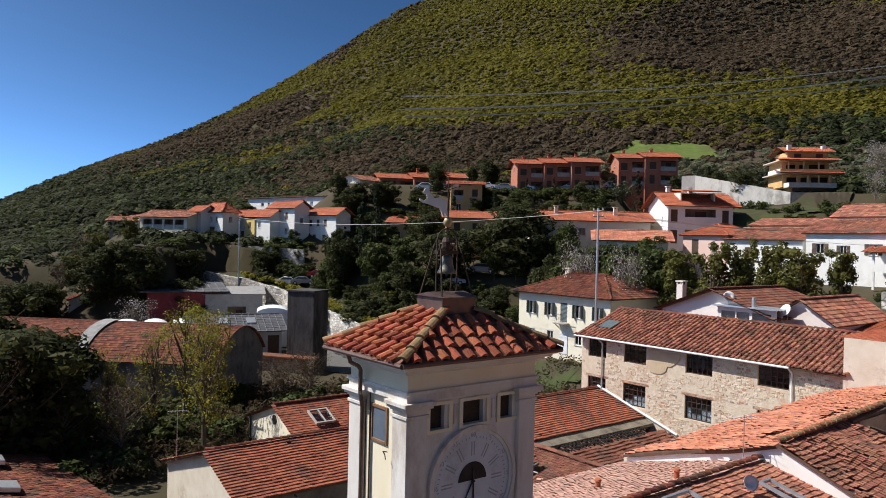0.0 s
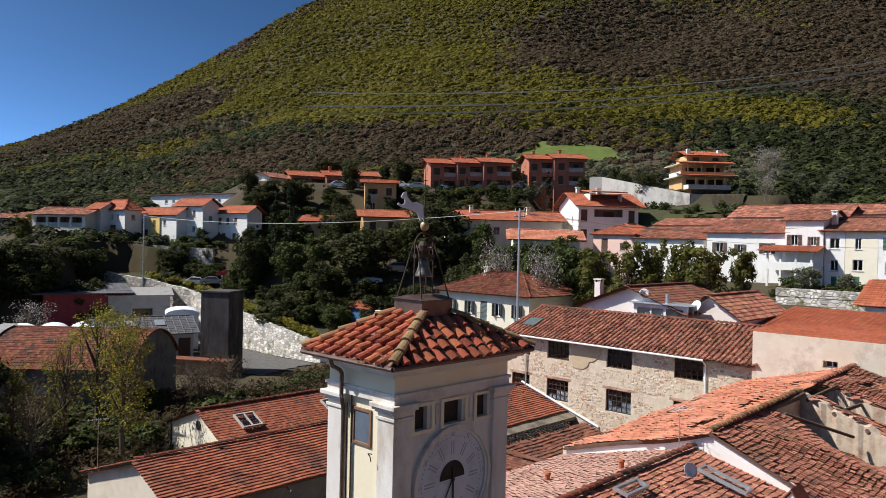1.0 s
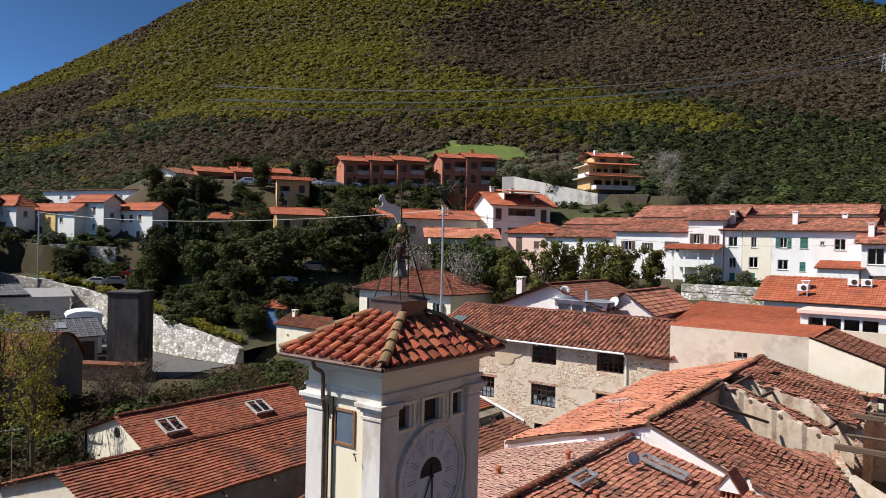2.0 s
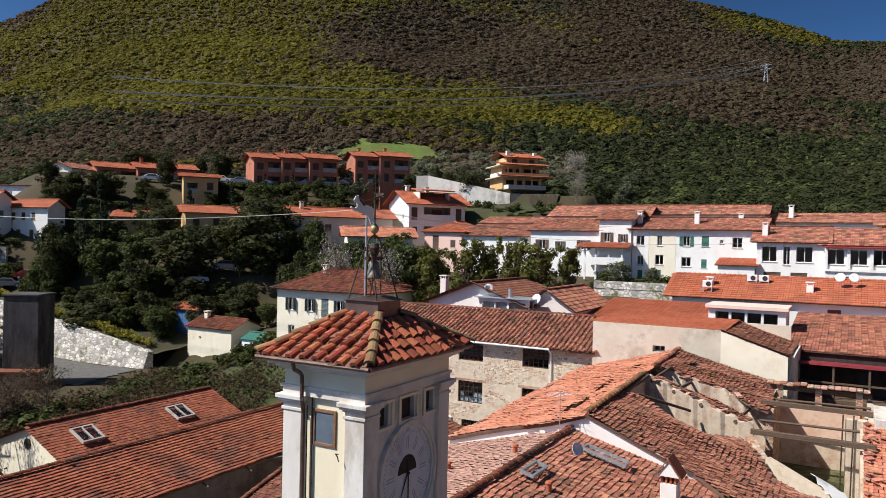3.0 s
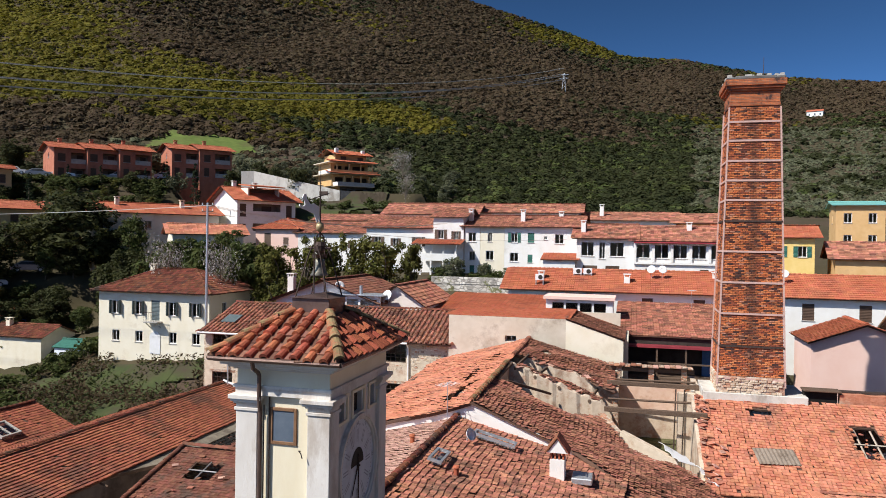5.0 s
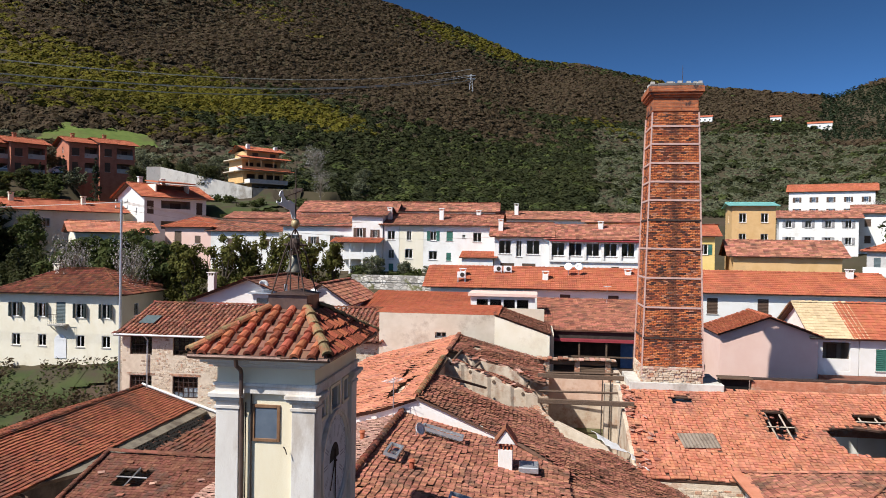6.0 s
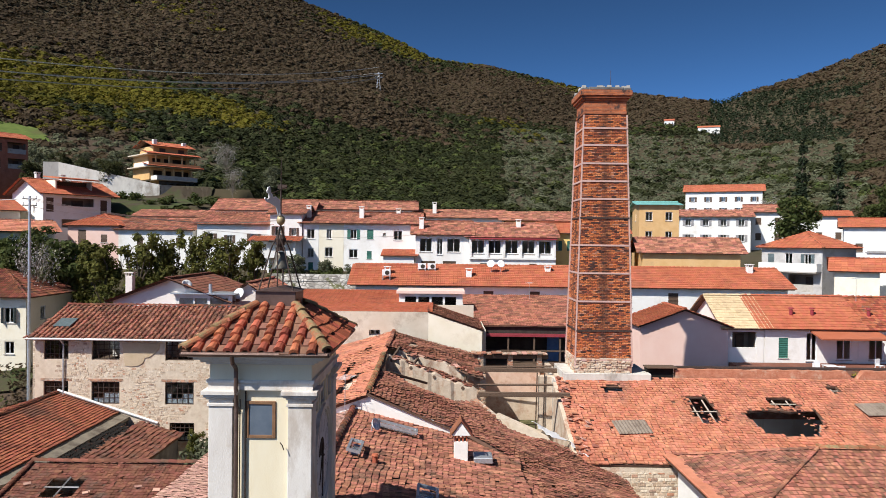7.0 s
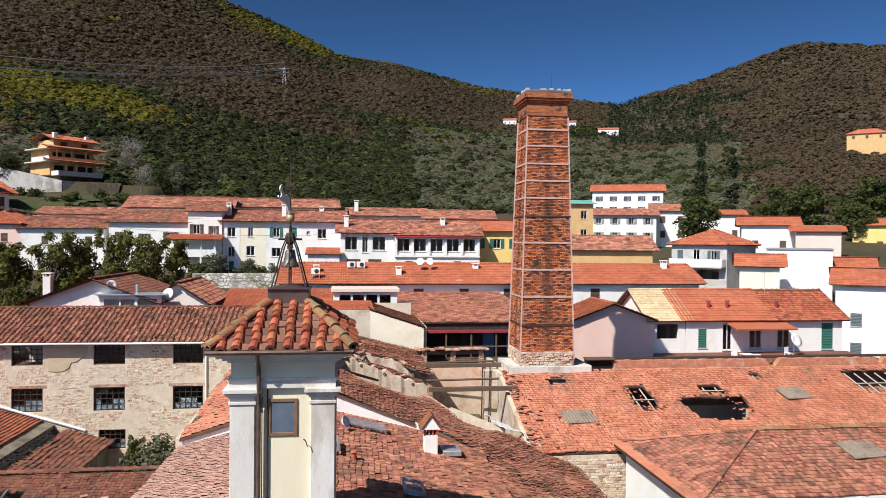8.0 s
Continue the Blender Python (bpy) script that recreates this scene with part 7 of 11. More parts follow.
def hill_villa():
    """Stepped villa: each storey a tier with a dark loggia, a slab edge and a tiled canopy."""
    e = empty("hill_villa", pose(116.4, 54.0, 19.2, 0, 0, 46), "ochre villa with stepped loggias and red canopy roofs", "house")
    e.scale = (0.88, 0.88, 0.88)
    tiers = [(-0.6, 3.0, 5.9, 0.0, GREYDARK), (0.0, 2.3, 8.2, 0.2, OCHRE), (0.7, 2.2, 7.8, 0.3, OCHRE)]
    z = 0.0
    for k, (x0, h, w, yo, mt) in enumerate(tiers):
        ops = [(0.5, w * 0.42, 0.5, h - 0.45), (w * 0.50, w * 0.64, 0.1, h - 0.5), (w * 0.72, w - 0.5, 0.6, h - 0.5)]
        vs, fs = wall_mesh(w, h, ops, 0.25)
        wl = link("wall", raw(vs, fs, "wall"), mt, e)
        wl.matrix_basis = pose(x0 + 1.6, -w / 2 + yo, z)
        part("recess", box(x0 + 3.0, x0 + 3.1, -w / 2 + yo, w / 2 + yo, z, z + h), BROWNPAINT, e)
        part("side_wall", box(x0 + 1.62, 9.0, w / 2 + yo - 0.01, w / 2 + yo + 0.24, z, z + h), OCHRE, e)
        part("side_wall", box(x0 + 1.62, 9.0, -w / 2 + yo - 0.24, -w / 2 + yo + 0.01, z, z + h), mt, e)
        part("floor_slab", box(x0 - 0.4, 9.2, -w / 2 + yo - 0.9, w / 2 + yo + 1.3, z + h, z + h + 0.18), BEIGE, e)
        if k < 2:
            part("parapet", box(x0 - 0.4, x0 - 0.28, -w / 2 + yo - 0.9, w / 2 + yo + 1.3, z + h + 0.18, z + h + 0.85), CONCRETE if k == 0 else OCHRE, e)
            # side of the same parapet in white: sunlight put into the colour
            part("side_parapet", box(x0 - 0.28, 6.0, w / 2 + yo + 1.18, w / 2 + yo + 1.3, z + h + 0.18, z + h + 0.85), WHITE, e, "balcony parapet side coloured white for sunlight")
            for q in range(4):
                y = -w / 2 + yo + 0.2 + q * (w - 0.4) / 3
                part("post", box(x0 - 0.2, x0 + 0.0, y - 0.1, y + 0.1, z + h + 0.18, z + h + 2.2), OCHRE, e)
        if k > 0:
            roof_plane(e, [(x0 - 1.0, -w / 2 + yo - 1.1, z + h + 0.15), (x0 - 1.0, w / 2 + yo + 1.5, z + h + 0.15), (x0 + 1.6, w / 2 + yo + 1.5, z + h + 0.75), (x0 + 1.6, -w / 2 + yo - 1.1, z + h + 0.75)], TILE_NEW, "ribbed", 0.6, 0.55, seed=310 + k, jit=0.5)
        z += h + 0.18
    part("attic_wall", box(2.6, 8.5, -3.6, 3.4, z, z + 1.7), OCHRE, e)
    for y in (-2.2, 1.6):
        part("attic_window", box(2.54, 2.6, y - 0.6, y + 0.6, z + 0.6, z + 1.35), BROWNPAINT, e)
    roof_plane(e, [(1.6, -4.4, z + 1.65), (1.6, 4.2, z + 1.65), (5.5, 4.2, z + 2.9), (5.5, -4.4, z + 2.9)], TILE_NEW, "ribbed", 0.6, 0.55, seed=320, jit=0.5)
    roof_plane(e, [(9.4, 4.2, z + 1.65), (9.4, -4.4, z + 1.65), (5.5, -4.4, z + 2.9), (5.5, 4.2, z + 2.9)], TILE_NEW, "ribbed", 0.6, 0.55, seed=321, jit=0.5)
    for x, y in ((3.0, 3.0), (4.0, -3.4)):
        part("chimney", box(x - 0.35, x + 0.35, y - 0.35, y + 0.35, z, z + 3.0, bevel=0.03), WHITE, e)
    for q in range(3):
        part("stair_flight", box(1.5 + 1.6 * q, 3.0 + 1.6 * q, 5.0, 6.4, -1.0 + 1.4 * q, 0.6 + 1.4 * q), CREAM, e)
    return e


hill_villa()


# ---- woods on the hills ----
def clumps(name, pts, size, mat, label, seed=1, up=0.9):
    """Many small tree crowns as one mesh of scattered leaf facets. pts: (x, y, z), size: radii. Nearer crowns have more and finer facets."""
    rng = np.random.default_rng(seed)
    if not len(pts):
        return
    pts, size = np.asarray(pts), np.asarray(size)
    far = np.hypot(pts[:, 0] - MID[0], pts[:, 1] - MID[1])
    num = np.interp(far, [60, 120, 250, 450, 740], [120, 96, 56, 23, 12]).astype(int)
    c, s, fine = np.repeat(pts, num, axis=0), np.repeat(size, num), np.repeat(2.5 / np.sqrt(num), num)
    k, n = len(c), 1
    d = rng.normal(size=(k * n, 3))
    d /= np.linalg.norm(d, axis=1)[:, None]
    d[:, 2] = np.abs(d[:, 2]) * 1.1 - 0.12
    ctr = c + d * (s * rng.uniform(0.72, 0.95, k * n))[:, None] * np.array([1, 1, up * 0.72])
    ctr[:, 2] += s * 0.12
    nrm = d + rng.normal(0, 0.16, d.shape) + np.array([0, 0, 0.45])
    nrm /= np.linalg.norm(nrm, axis=1)[:, None]
    t = np.cross(nrm, rng.normal(size=nrm.shape))
    t /= np.linalg.norm(t, axis=1)[:, None]
    b = np.cross(nrm, t)
    r = s * fine * rng.uniform(0.55, 1.0, k * n)
    q = []
    for a0 in (0.0, 2.1, 4.2):
        rr = r * rng.uniform(0.7, 1.15, k * n)
        q.append(ctr + t * (rr * np.cos(a0))[:, None] + b * (rr * np.sin(a0))[:, None] + nrm * (r * rng.uniform(-0.2, 0.2, k * n))[:, None])
    v = np.stack(q, 1).reshape(-1, 3)
    f = np.arange(len(v)).reshape(-1, 3)
    ob = link(name, raw(v.tolist(), f.tolist(), name), mat)
    return tagged(ob, label, "woods", kind="stuff")


MEADOW = [polar(29.6, 226), polar(31.5, 221), polar(33.8, 226), polar(36.4, 219), polar(37.6, 224), polar(36.9, 236), polar(35.6, 246), polar(34.9, 238), polar(32.5, 244), polar(30.2, 240)]


def scatter_woods():
    rng = np.random.default_rng(77)
    X, Y = np.meshgrid(np.arange(-40, 736, 3.45), np.arange(-550, 736, 3.45))
    x = MID[0] + X.ravel() + rng.uniform(-2.1, 2.1, X.size)
    y = MID[1] + Y.ravel() + rng.uniform(-2.1, 2.1, X.size)
    r, az = np.hypot(x - MID[0], y - MID[1]), np.degrees(np.arctan2(y - MID[1], x - MID[0]))
    ring = (r > 128) & (r < 735) & (az > -48) & (az < 92)
    x, y, r, az = x[ring], y[ring], r[ring], az[ring]
    N = len(x)
    z = ground(x, y)
    el = np.degrees(np.arctan2(z - 12, r))
    top = np.interp(az, RIDGE_AZ, RIDGE_EL)
    n1 = np.array([noise.noise(Vector((a * 0.0075, b * 0.0075, 0.3))) for a, b in zip(x, y)])
    n2 = np.array([noise.noise(Vector((a * 0.022, b * 0.022, 7.3))) for a, b in zip(x, y)])
    meadow = inside(MEADOW, x, y)
    clear = (az > 20) & (az < 62) & (el < 5.0) & (r < 176)
    houses = (az > -40) & (az < -2) & (el < 2.2)
    right = (az > -40) & (az < 2) & (el < 5.2) & (r < 240)
    keep = ~(meadow | clear | houses)
    keep &= ~((az > 55) & (el < 1.0) & (r < 190) & (rng.random(N) < 0.6))
    thin = (az < -22) & (el > 8.5) & (rng.random(N) < 0.25)
    keep &= ~thin
    low = np.clip((9.5 - el) / 3, 0, 1)
    w_yel = np.clip((el - 8.5) / 3, 0, 1) * np.clip((az - 24) / 12, 0, 1) + n1 * (1.2 - 0.8 * low) + 0.3 * n2 - 0.24
    w_dark = 0.9 * low * np.clip((30 - az) / 10, 0, 1) + 0.25 * np.clip((14 - az) / 14, 0, 1) + 0.8 * np.clip((6 - el) / 4, 0, 1) + n2 * 1.2 + n1 * 0.5 - 0.1
    scrub = (az > 18) & (az < 40) & (el > 4.6) & (el < 7.2)
    w_br = -0.28 * np.clip((az - 42) / 10, 0, 1) + 0.35 + 0.9 * n2 - n1 * 0.6
    kind = np.argmax(np.stack([w_yel + rng.normal(0, 0.12, N), w_dark + rng.normal(0, 0.12, N), w_br + rng.normal(0, 0.12, N)]), axis=0)
    olive = (az < -4) & (az > -29.5 + 3 * n2) & (el > 2.5) & (el < 8.3 + 2 * n1)
    kind = np.where(olive & (rng.random(N) < 0.85), 3, kind)
    kind = np.where(scrub & (rng.random(N) < 0.75), 3, kind)
    con = (az < -20) & (el > 7.4) & ((n2 > 0.30) & (el < 11.5) | (rng.random(N) < 0.03) | ((az > -27.5 + 4 * n2) & (n2 > -0.5) & (el < 11)))
    kind = np.where((az < -20) & (el > 7.6 + 2 * n1), 2, kind)
    kind = np.where((az < -29.5 + 3 * n2) & (el <= 7.6 + 2 * n1) & (n2 < 0.24), 2, kind)
    kind = np.where(con, 4, kind)
    kind = np.where((kind == 1) & (rng.random(N) < 0.16), 5, kind)
    P = np.stack([x, y, z - 0.3], 1)
    rad = rng.uniform(1.8, 3.5, N)
    rad = np.where(kind == 3, rad * 0.62, rad)
    rad = np.where(kind == 2, rad * 1.08, rad)
    rad = np.where(kind == 4, rad * 0.62, rad)
    for k, (nm, mt, lb, up) in enumerate((("spring_woods", LEAF_YEL, "yellow-green budding woods on the hillside", 1.0), ("evergreen_woods", LEAF_DARK, "dark evergreen oak woods on the hillside", 1.0),
                                          ("bare_woods", LEAF_BROWN, "brown still-bare woods on the hillside", 0.8), ("olive_grove", LEAF_OLIVE, "grey-green olive grove on the slope", 0.9),
                                          ("conifer_woods", LEAF_CON, "dark conifers near the ridge", 3.4), ("laurel_woods", LEAF_MID, "fresh green trees among the evergreens", 1.0))):
        s = keep & (kind == k)
        clumps(nm, P[s], rad[s], mt, lb, seed=k + 3, up=up)


scatter_woods()


# ---- more houses on the slope ----
def hill_row(name, label, x, y, z, w, h, rot, wall, tile, d=8, roof="gable", rise=1.3, wins=3, floors=2, group="hillside houses", wstyle="closed", shut=None, chim=(), over=0.5, tiles=True, dz=2.8):
    fr = []
    for k in range(wins):
        for f in range(floors):
            fr.append((-w / 2 + w * (k + 0.5) / wins, 0.9 + dz * f, 0.95, 1.25, wstyle))
    return house(name, label, x, y, z, w, d, h, rot=rot, roof=roof, ridge="y", rise=rise, over=over, wall=wall, tile=tile, front=[q for q in fr if q[1] + q[3] < h - 0.15], left=[(0, 0.9 + dz * (floors - 1), 0.9, 1.2, wstyle)] if h > 0.9 + dz * (floors - 1) + 1.4 else [], tiles=tiles, shut=shut, chimneys=chim, group=group, du=0.6, dv=0.45, style="flat")


def balcony(x, y, z, rot, w, depth=1.2, group="balconies"):
    e = empty("balcony", pose(x, y, z, 0, 0, rot), "pale concrete balcony with a solid parapet on a house front", "balcony", group)
    part("slab", box(-depth, 0.0, -w / 2, w / 2, -0.15, 0.0), CONCRETE, e)
    bm = bmesh.new()
    add_box(bm, -depth, -depth + 0.1, -w / 2, w / 2, 0.0, 0.95)
    part("parapet", bm, WHITE, e)
    for s in (-1, 1):
        part("side", box(-depth + 0.1, 0, s * w / 2 - 0.05, s * w / 2 + 0.05, 0.0, 0.95), WHITE, e)
    return e


L2 = [(-1.35, 2.9, 3.0, 2.0, "loggia"), (1.7, 3.2, 1.3, 1.4, "closed"), (-1.3, 0.2, 2.8, 1.8, "loggia"), (1.8, 0.3, 1.0, 1.7, "closed")]


def far_house(name, label, x, y, z, w, h, rot, wall, tile, front, d=8, group="hillside houses", shut=None, **kw):
    kw.setdefault("rise", 1.2)
    kw.setdefault("style", "flat")
    return house(name, label, x, y, z, w, d, h, rot=rot, wall=wall, tile=tile, front=front, du=0.6, dv=0.45, group=group, shut=shut, over=kw.pop("over", 0.5), **kw)


def rowed(w, n, zs, ww=0.9, wh=1.25, style="plain"):
    return [(-w / 2 + w * (k + 0.5) / n, z0, ww, wh, style) for k in range(n) for z0 in zs]


far_house("brown_farmhouse", "brown rendered farmhouse with a dull tile roof", 40.3, 155.3, 11.2, 5.6, 3.6, 58, GREYPL, TILE_OLD, rowed(5.6, 2, (1.2,)))
far_house("balconied_house", "brown house with dark full-width balconies", 44.4, 143.6, 10.6, 11.5, 5.0, 30, CREAM, TILE_OLD, rowed(10.4, 4, (2.7,), 2.2, 1.8, "loggia") + rowed(10.4, 4, (0.2,), 1.2, 1.9, "closed"), shut=BROWNPAINT, rise=1.3)
far_house("white_hill_house", "narrow white house with stacked loggias", 49.6, 140.6, 10.6, 3.83, 6.3, 12, WHITE, TILE_NEW, [(0, 4.0, 1.5, 1.7, "loggia"), (0, 1.2, 1.5, 1.7, "loggia")], rise=1.0, d=3.4)
far_house("white_hill_house", "white hipped house with a sunlit front and balcony", 52.0, 138.6, 10.8, 7.93, 6.2, 11, WHITE, TILE_NEW, rowed(5.4, 3, (4.0,), 0.7, 1.1) + [(0, 1.2, 2.4, 1.9, "closed")], roof="hip", rise=1.5, right=[(0, 4, 0.8, 1.1, "plain")], d=3.4)
far_house("white_hill_house", "low white house with a red tile roof", 57.4, 133.4, 10.7, 13.66, 5.4, 11, WHITE, TILE_NEW, rowed(9.2, 4, (3.2,), 0.8, 1.1) + [(2, 0.6, 1.0, 1.9, "closed")], rise=1.1, d=3.4)
far_house("yellow_bay", "yellow-painted bay of a low house", 57.3, 132.7, 10.7, 3.17, 4.9, 11, YELLOW, TILE_NEW, [(0, 3.0, 0.9, 1.2, "closed")], d=1.2, rise=0.3, roof="shed", over=0.1)
far_house("white_hill_house", "tall white house with a gabled upper storey", 60.9, 126.4, 10.2, 7.93, 7.6, 10, WHITE, TILE_NEW, [(-1.5, 5.4, 0.8, 1.2, "closed"), (1.2, 5.4, 0.8, 1.2, "plain"), (1.2, 2.6, 0.9, 1.6, "closed"), (-1.4, 2.6, 0.9, 1.2, "plain")], rise=1.1, right=[(0, 4.5, 0.8, 1.2, "plain")], d=3.4)
far_house("white_hill_house", "white house with shuttered windows and a red roof", 65.4, 121.9, 10.2, 12.57, 6.4, 10, WHITE, TILE_NEW, rowed(8.6, 4, (4.2,), 0.8, 1.2, "closed") + rowed(8.6, 3, (1.0,), 0.9, 1.6, "closed"), rise=1.1, d=3.4)
ew = empty("street_wall", pose(0, 0, 0), "pale rubble wall carrying the street before the hillside houses", "wall")
for p, q, z0, z1 in (((37.5, 146.0), (45.5, 137.5), 10.2, 10.4), ((45.5, 137.5), (51.0, 131.5), 10.4, 10.5), ((51.0, 131.5), (56.5, 124.0), 10.5, 10.3), ((56.5, 124.0), (61.0, 117.0), 10.3, 10.0)):
    plain_wall(ew, p, q, 2.0, z0, ROCKWALL, 0.5, z1b=z1)
far_house("flat_white_building", "long low white building with shallow roofs", 72.6, 148.6, 17.2, 29.28, 3.8, 11, WHITE, TILE_OLD, rowed(20.2, 8, (2.0,), 1.0, 0.8), rise=0.7, d=12, roof="shed")
far_house("yellow_hill_house", "cream gabled house with small windows on the slope", 82.0, 137.4, 19.0, 6.83, 6.0, 11, CREAM, TILE_OLD, rowed(5.6, 2, (3.8, 1.2), 0.7, 1.3, "closed"), ridge="x", rise=1.2)
far_house("red_roof_row", "white-balconied house with a red tile roof", 90.9, 131.5, 20.3, 7.9, 5.4, 66, SALMON, TILE_NEW, rowed(7.9, 2, (2.9, 0.3), 3.0, 1.9, "loggia"), group="red-roofed row")
for k in range(2):
    far_house("red_roof_row", "shaded brick house with white balconies and red roof", 95.2 + 4.0 * k, 126.8 - 3.9 * k, 20.3, 5.5, 5.6 + 0.1 * k, 62, SALMON, TILE_NEW, [(-1.0, 2.9, 3.0, 1.9, "loggia"), (1.8, 3.2, 1.0, 1.4, "closed"), (-1.0, 0.2, 3.0, 1.9, "loggia"), (1.8, 0.3, 1.0, 1.9, "closed")], group="red-roofed row", chimneys=[(3.5, 1.5, 2.0)])
far_house("ochre_house", "small ochre house with a bright red roof and two storeys", 89.9, 106.9, 16.6, 6.0, 6.5, 52, OCHRE, TILE_NEW, [(-1.6, 4.2, 1.1, 1.4, "closed"), (-1.6, 1.5, 1.1, 1.4, "closed"), (1.5, 3.6, 1.8, 1.8, "loggia"), (1.5, 1.0, 1.0, 1.8, "plain")], rise=0.8, shut=BROWNPAINT)
far_house("low_garden_house", "low house with an orange roof among dark trees", 73.9, 104.3, 11.0, 5.4, 4.2, 46, OCHRE, TILE_NEW, rowed(5.4, 2, (1.4,)), rise=1.0)
for x, y, z, w, r in ((106.0, 105.5, 22.7, 5.9, 56), (109.6, 101.6, 22.9, 5.6, 56), (113.3, 97.4, 23.1, 5.9, 56), (119.0, 90.3, 23.9, 5.6, 50), (122.4, 86.0, 24.1, 6.4, 50)):
    far_house("brick_terrace_house", "brick terrace house with a red tile roof and dark loggia", x, y, z, w, 5.6, r, SALMON, TILE_NEW, L2, group="brick terrace", shut=BROWNPAINT, left=[(0, 4, 0.6, 1.0, "plain")], chimneys=[(4.5, 1.0, 1.9)])
far_house("low_ochre_house", "low orange-ochre house with an orange tile roof", 76.3, 88.3, 9.8, 9.0, 6.1, 54, OCHRE, TILE_NEW, rowed(9.0, 3, (3.9,), 1.0, 1.4, "closed") + [(0.4, 0.6, 1.2, 2.2, "closed"), (-3, 1.0, 1.0, 1.4, "plain")], rise=1.1, shut=BROWNPAINT)
far_house("long_pale_house", "long pale plastered house with an orange tile roof", 85.0, 71.7, 10.4, 17.5, 5.3, 51, CREAM, TILE_NEW, rowed(17.5, 6, (3.0,), 1.0, 1.2), rise=1.4, chimneys=[(3, 5, 2.0), (2.5, -4, 1.9)])
far_house("annex", "low annex with a pale orange tile roof", 79.4, 59.9, 10.4, 9.0, 2.4, 42, CREAM, TILE_ROSE, rowed(9.0, 2, (0.6,)), rise=1.2, d=6)
for k, (x, y, w) in enumerate(((98.0, 92.5, 3.0), (101.5, 87.0, 3.6), (104.0, 82.5, 2.4), (93.5, 97.5, 2.6))):
    far_house("garden_shed", "low garden shed with a flat dark roof", x, y, float(ground(x, y)), w, 2.0, 50, GREYPL if k % 2 else BROWNPAINT, GREYROOF, [], d=2.5, roof="shed", rise=0.2, over=0.2, tiles=False, group="garden sheds", category="shed")

# right-hand slope
hill_row("white_hill_house", "white two-storey house with a long red roof", 177.9, -63.0, 19.5, 18.3, 6.4, -22, WHITE, TILE_NEW, wins=5, rise=1.8, wstyle="shutter", shut=BROWNPAINT)
hill_row("white_hill_house", "white house with blue-grey shutters", 122.6, -40.0, 11.8, 12.0, 5.4, -15, WHITE, TILE_OLD, wins=4, rise=1.2, wstyle="shutter", shut=GREYROOF)
hill_row("white_hill_house", "white gabled house with red tile roof", 123.3, -51.6, 12.2, 9.6, 6.0, -20, WHITE, TILE_OLD, wins=3, rise=1.4)
hill_row("white_hill_house", "small white house with red roof", 119.7, -58.9, 12.4, 6.0, 5.0, -24, WHITE, TILE_NEW, wins=2, rise=0.9)
hill_row("teal_roof_block", "ochre block with teal sheet roofs and open loggias", 98.0, -22.6, 9.0, 5.6, 8.8, -8, OCHRE, TEAL, wins=2, floors=3, rise=0.5, tiles=False, wstyle="plain")
hill_row("yellow_house", "bright yellow house with green shutters and red roof", 85.5, -9.4, 7.0, 10.2, 6.4, -5, YELLOW, TILE_NEW, wins=4, floors=2, rise=1.3, wstyle="shutter", shut=GREENPAINT, dz=3.2)
hill_row("brown_roof_row", "low ochre house with a wide brown tile roof", 82.0, -21.8, 6.6, 11.6, 4.5, -8, OCHRE, TILE_OLD, wins=4, floors=1, rise=1.7)
house("grey_house", "grey half-plastered three-storey house with a hipped roof and a long balcony", 77.9, -37.85, 4.0, 7.9, 7.4, 7.95, rot=35, roof="hip", rise=1.7, over=0.5, wall=GREYPL, tile=TILE_NEW, style="flat", du=0.6, dv=0.45,
      left=[(-2.0, 5.6, 0.8, 1.5, "shutter"), (0.3, 5.4, 0.9, 1.8, "plain"), (2.5, 5.6, 0.8, 1.5, "closed"), (-1.2, 2.7, 3.0, 2.0, "loggia"), (2.5, 3.0, 0.8, 1.2, "closed")], shut=SHUTGREY, group="hillside houses")
balcony(77.9 + 3.6 * math.cos(radians(35)) - 3.95 * math.sin(radians(35)), -37.85 + 3.6 * math.sin(radians(35)) + 3.95 * math.cos(radians(35)), 9.1, -55, 7.0)
hill_row("white_hill_house", "white gabled house with an orange roof", 98.8, -54.5, 10.4, 8.0, 4.6, -28, WHITE, TILE_NEW, wins=2, floors=1, rise=1.3)
hill_row("white_hill_house", "small pink-white house with a red roof", 91.5, -57.8, 9.0, 6.0, 4.9, -32, PINK, TILE_NEW, wins=2, rise=0.8)
house("white_block", "plain white rendered block with a flat roof", 68.56, -39.4, 1.5, 6.7, 6, 9.85, rot=-33, roof="shed", rise=0.1, over=0.15, wall=WHITE, tile=GREYROOF, tiles=False)
hill_row("cream_house", "cream house with green shutters and orange roof", 69.8, -45.9, 1.5, 5.4, 7.5, -36, CREAM, TILE_NEW, wins=2, floors=3, wstyle="shutter", shut=GREENPAINT)
hill_row("cream_house", "cream house with an orange tile roof beside the white block", 66.1, -33.1, 2.0, 4.0, 7.7, -30, CREAM, TILE_NEW, wins=2, floors=2, d=3.4, rise=1.0, wstyle="shutter", shut=GREENPAINT)
hill_row("white_corner_house", "white house with an orange tile roof and pale shutters", 54.5, -38.0, 0.5, 7.0, 7.7, -38, WHITE, TILE_NEW, wins=2, floors=2, wstyle="closed", shut=SHUTGREY)
hill_row("yellow_balcony_house", "yellow house with wooden balconies under a red roof", 109.5, -82.3, 10.5, 8.5, 5.0, -39, YELLOW, TILE_NEW, wins=3, rise=1.2)
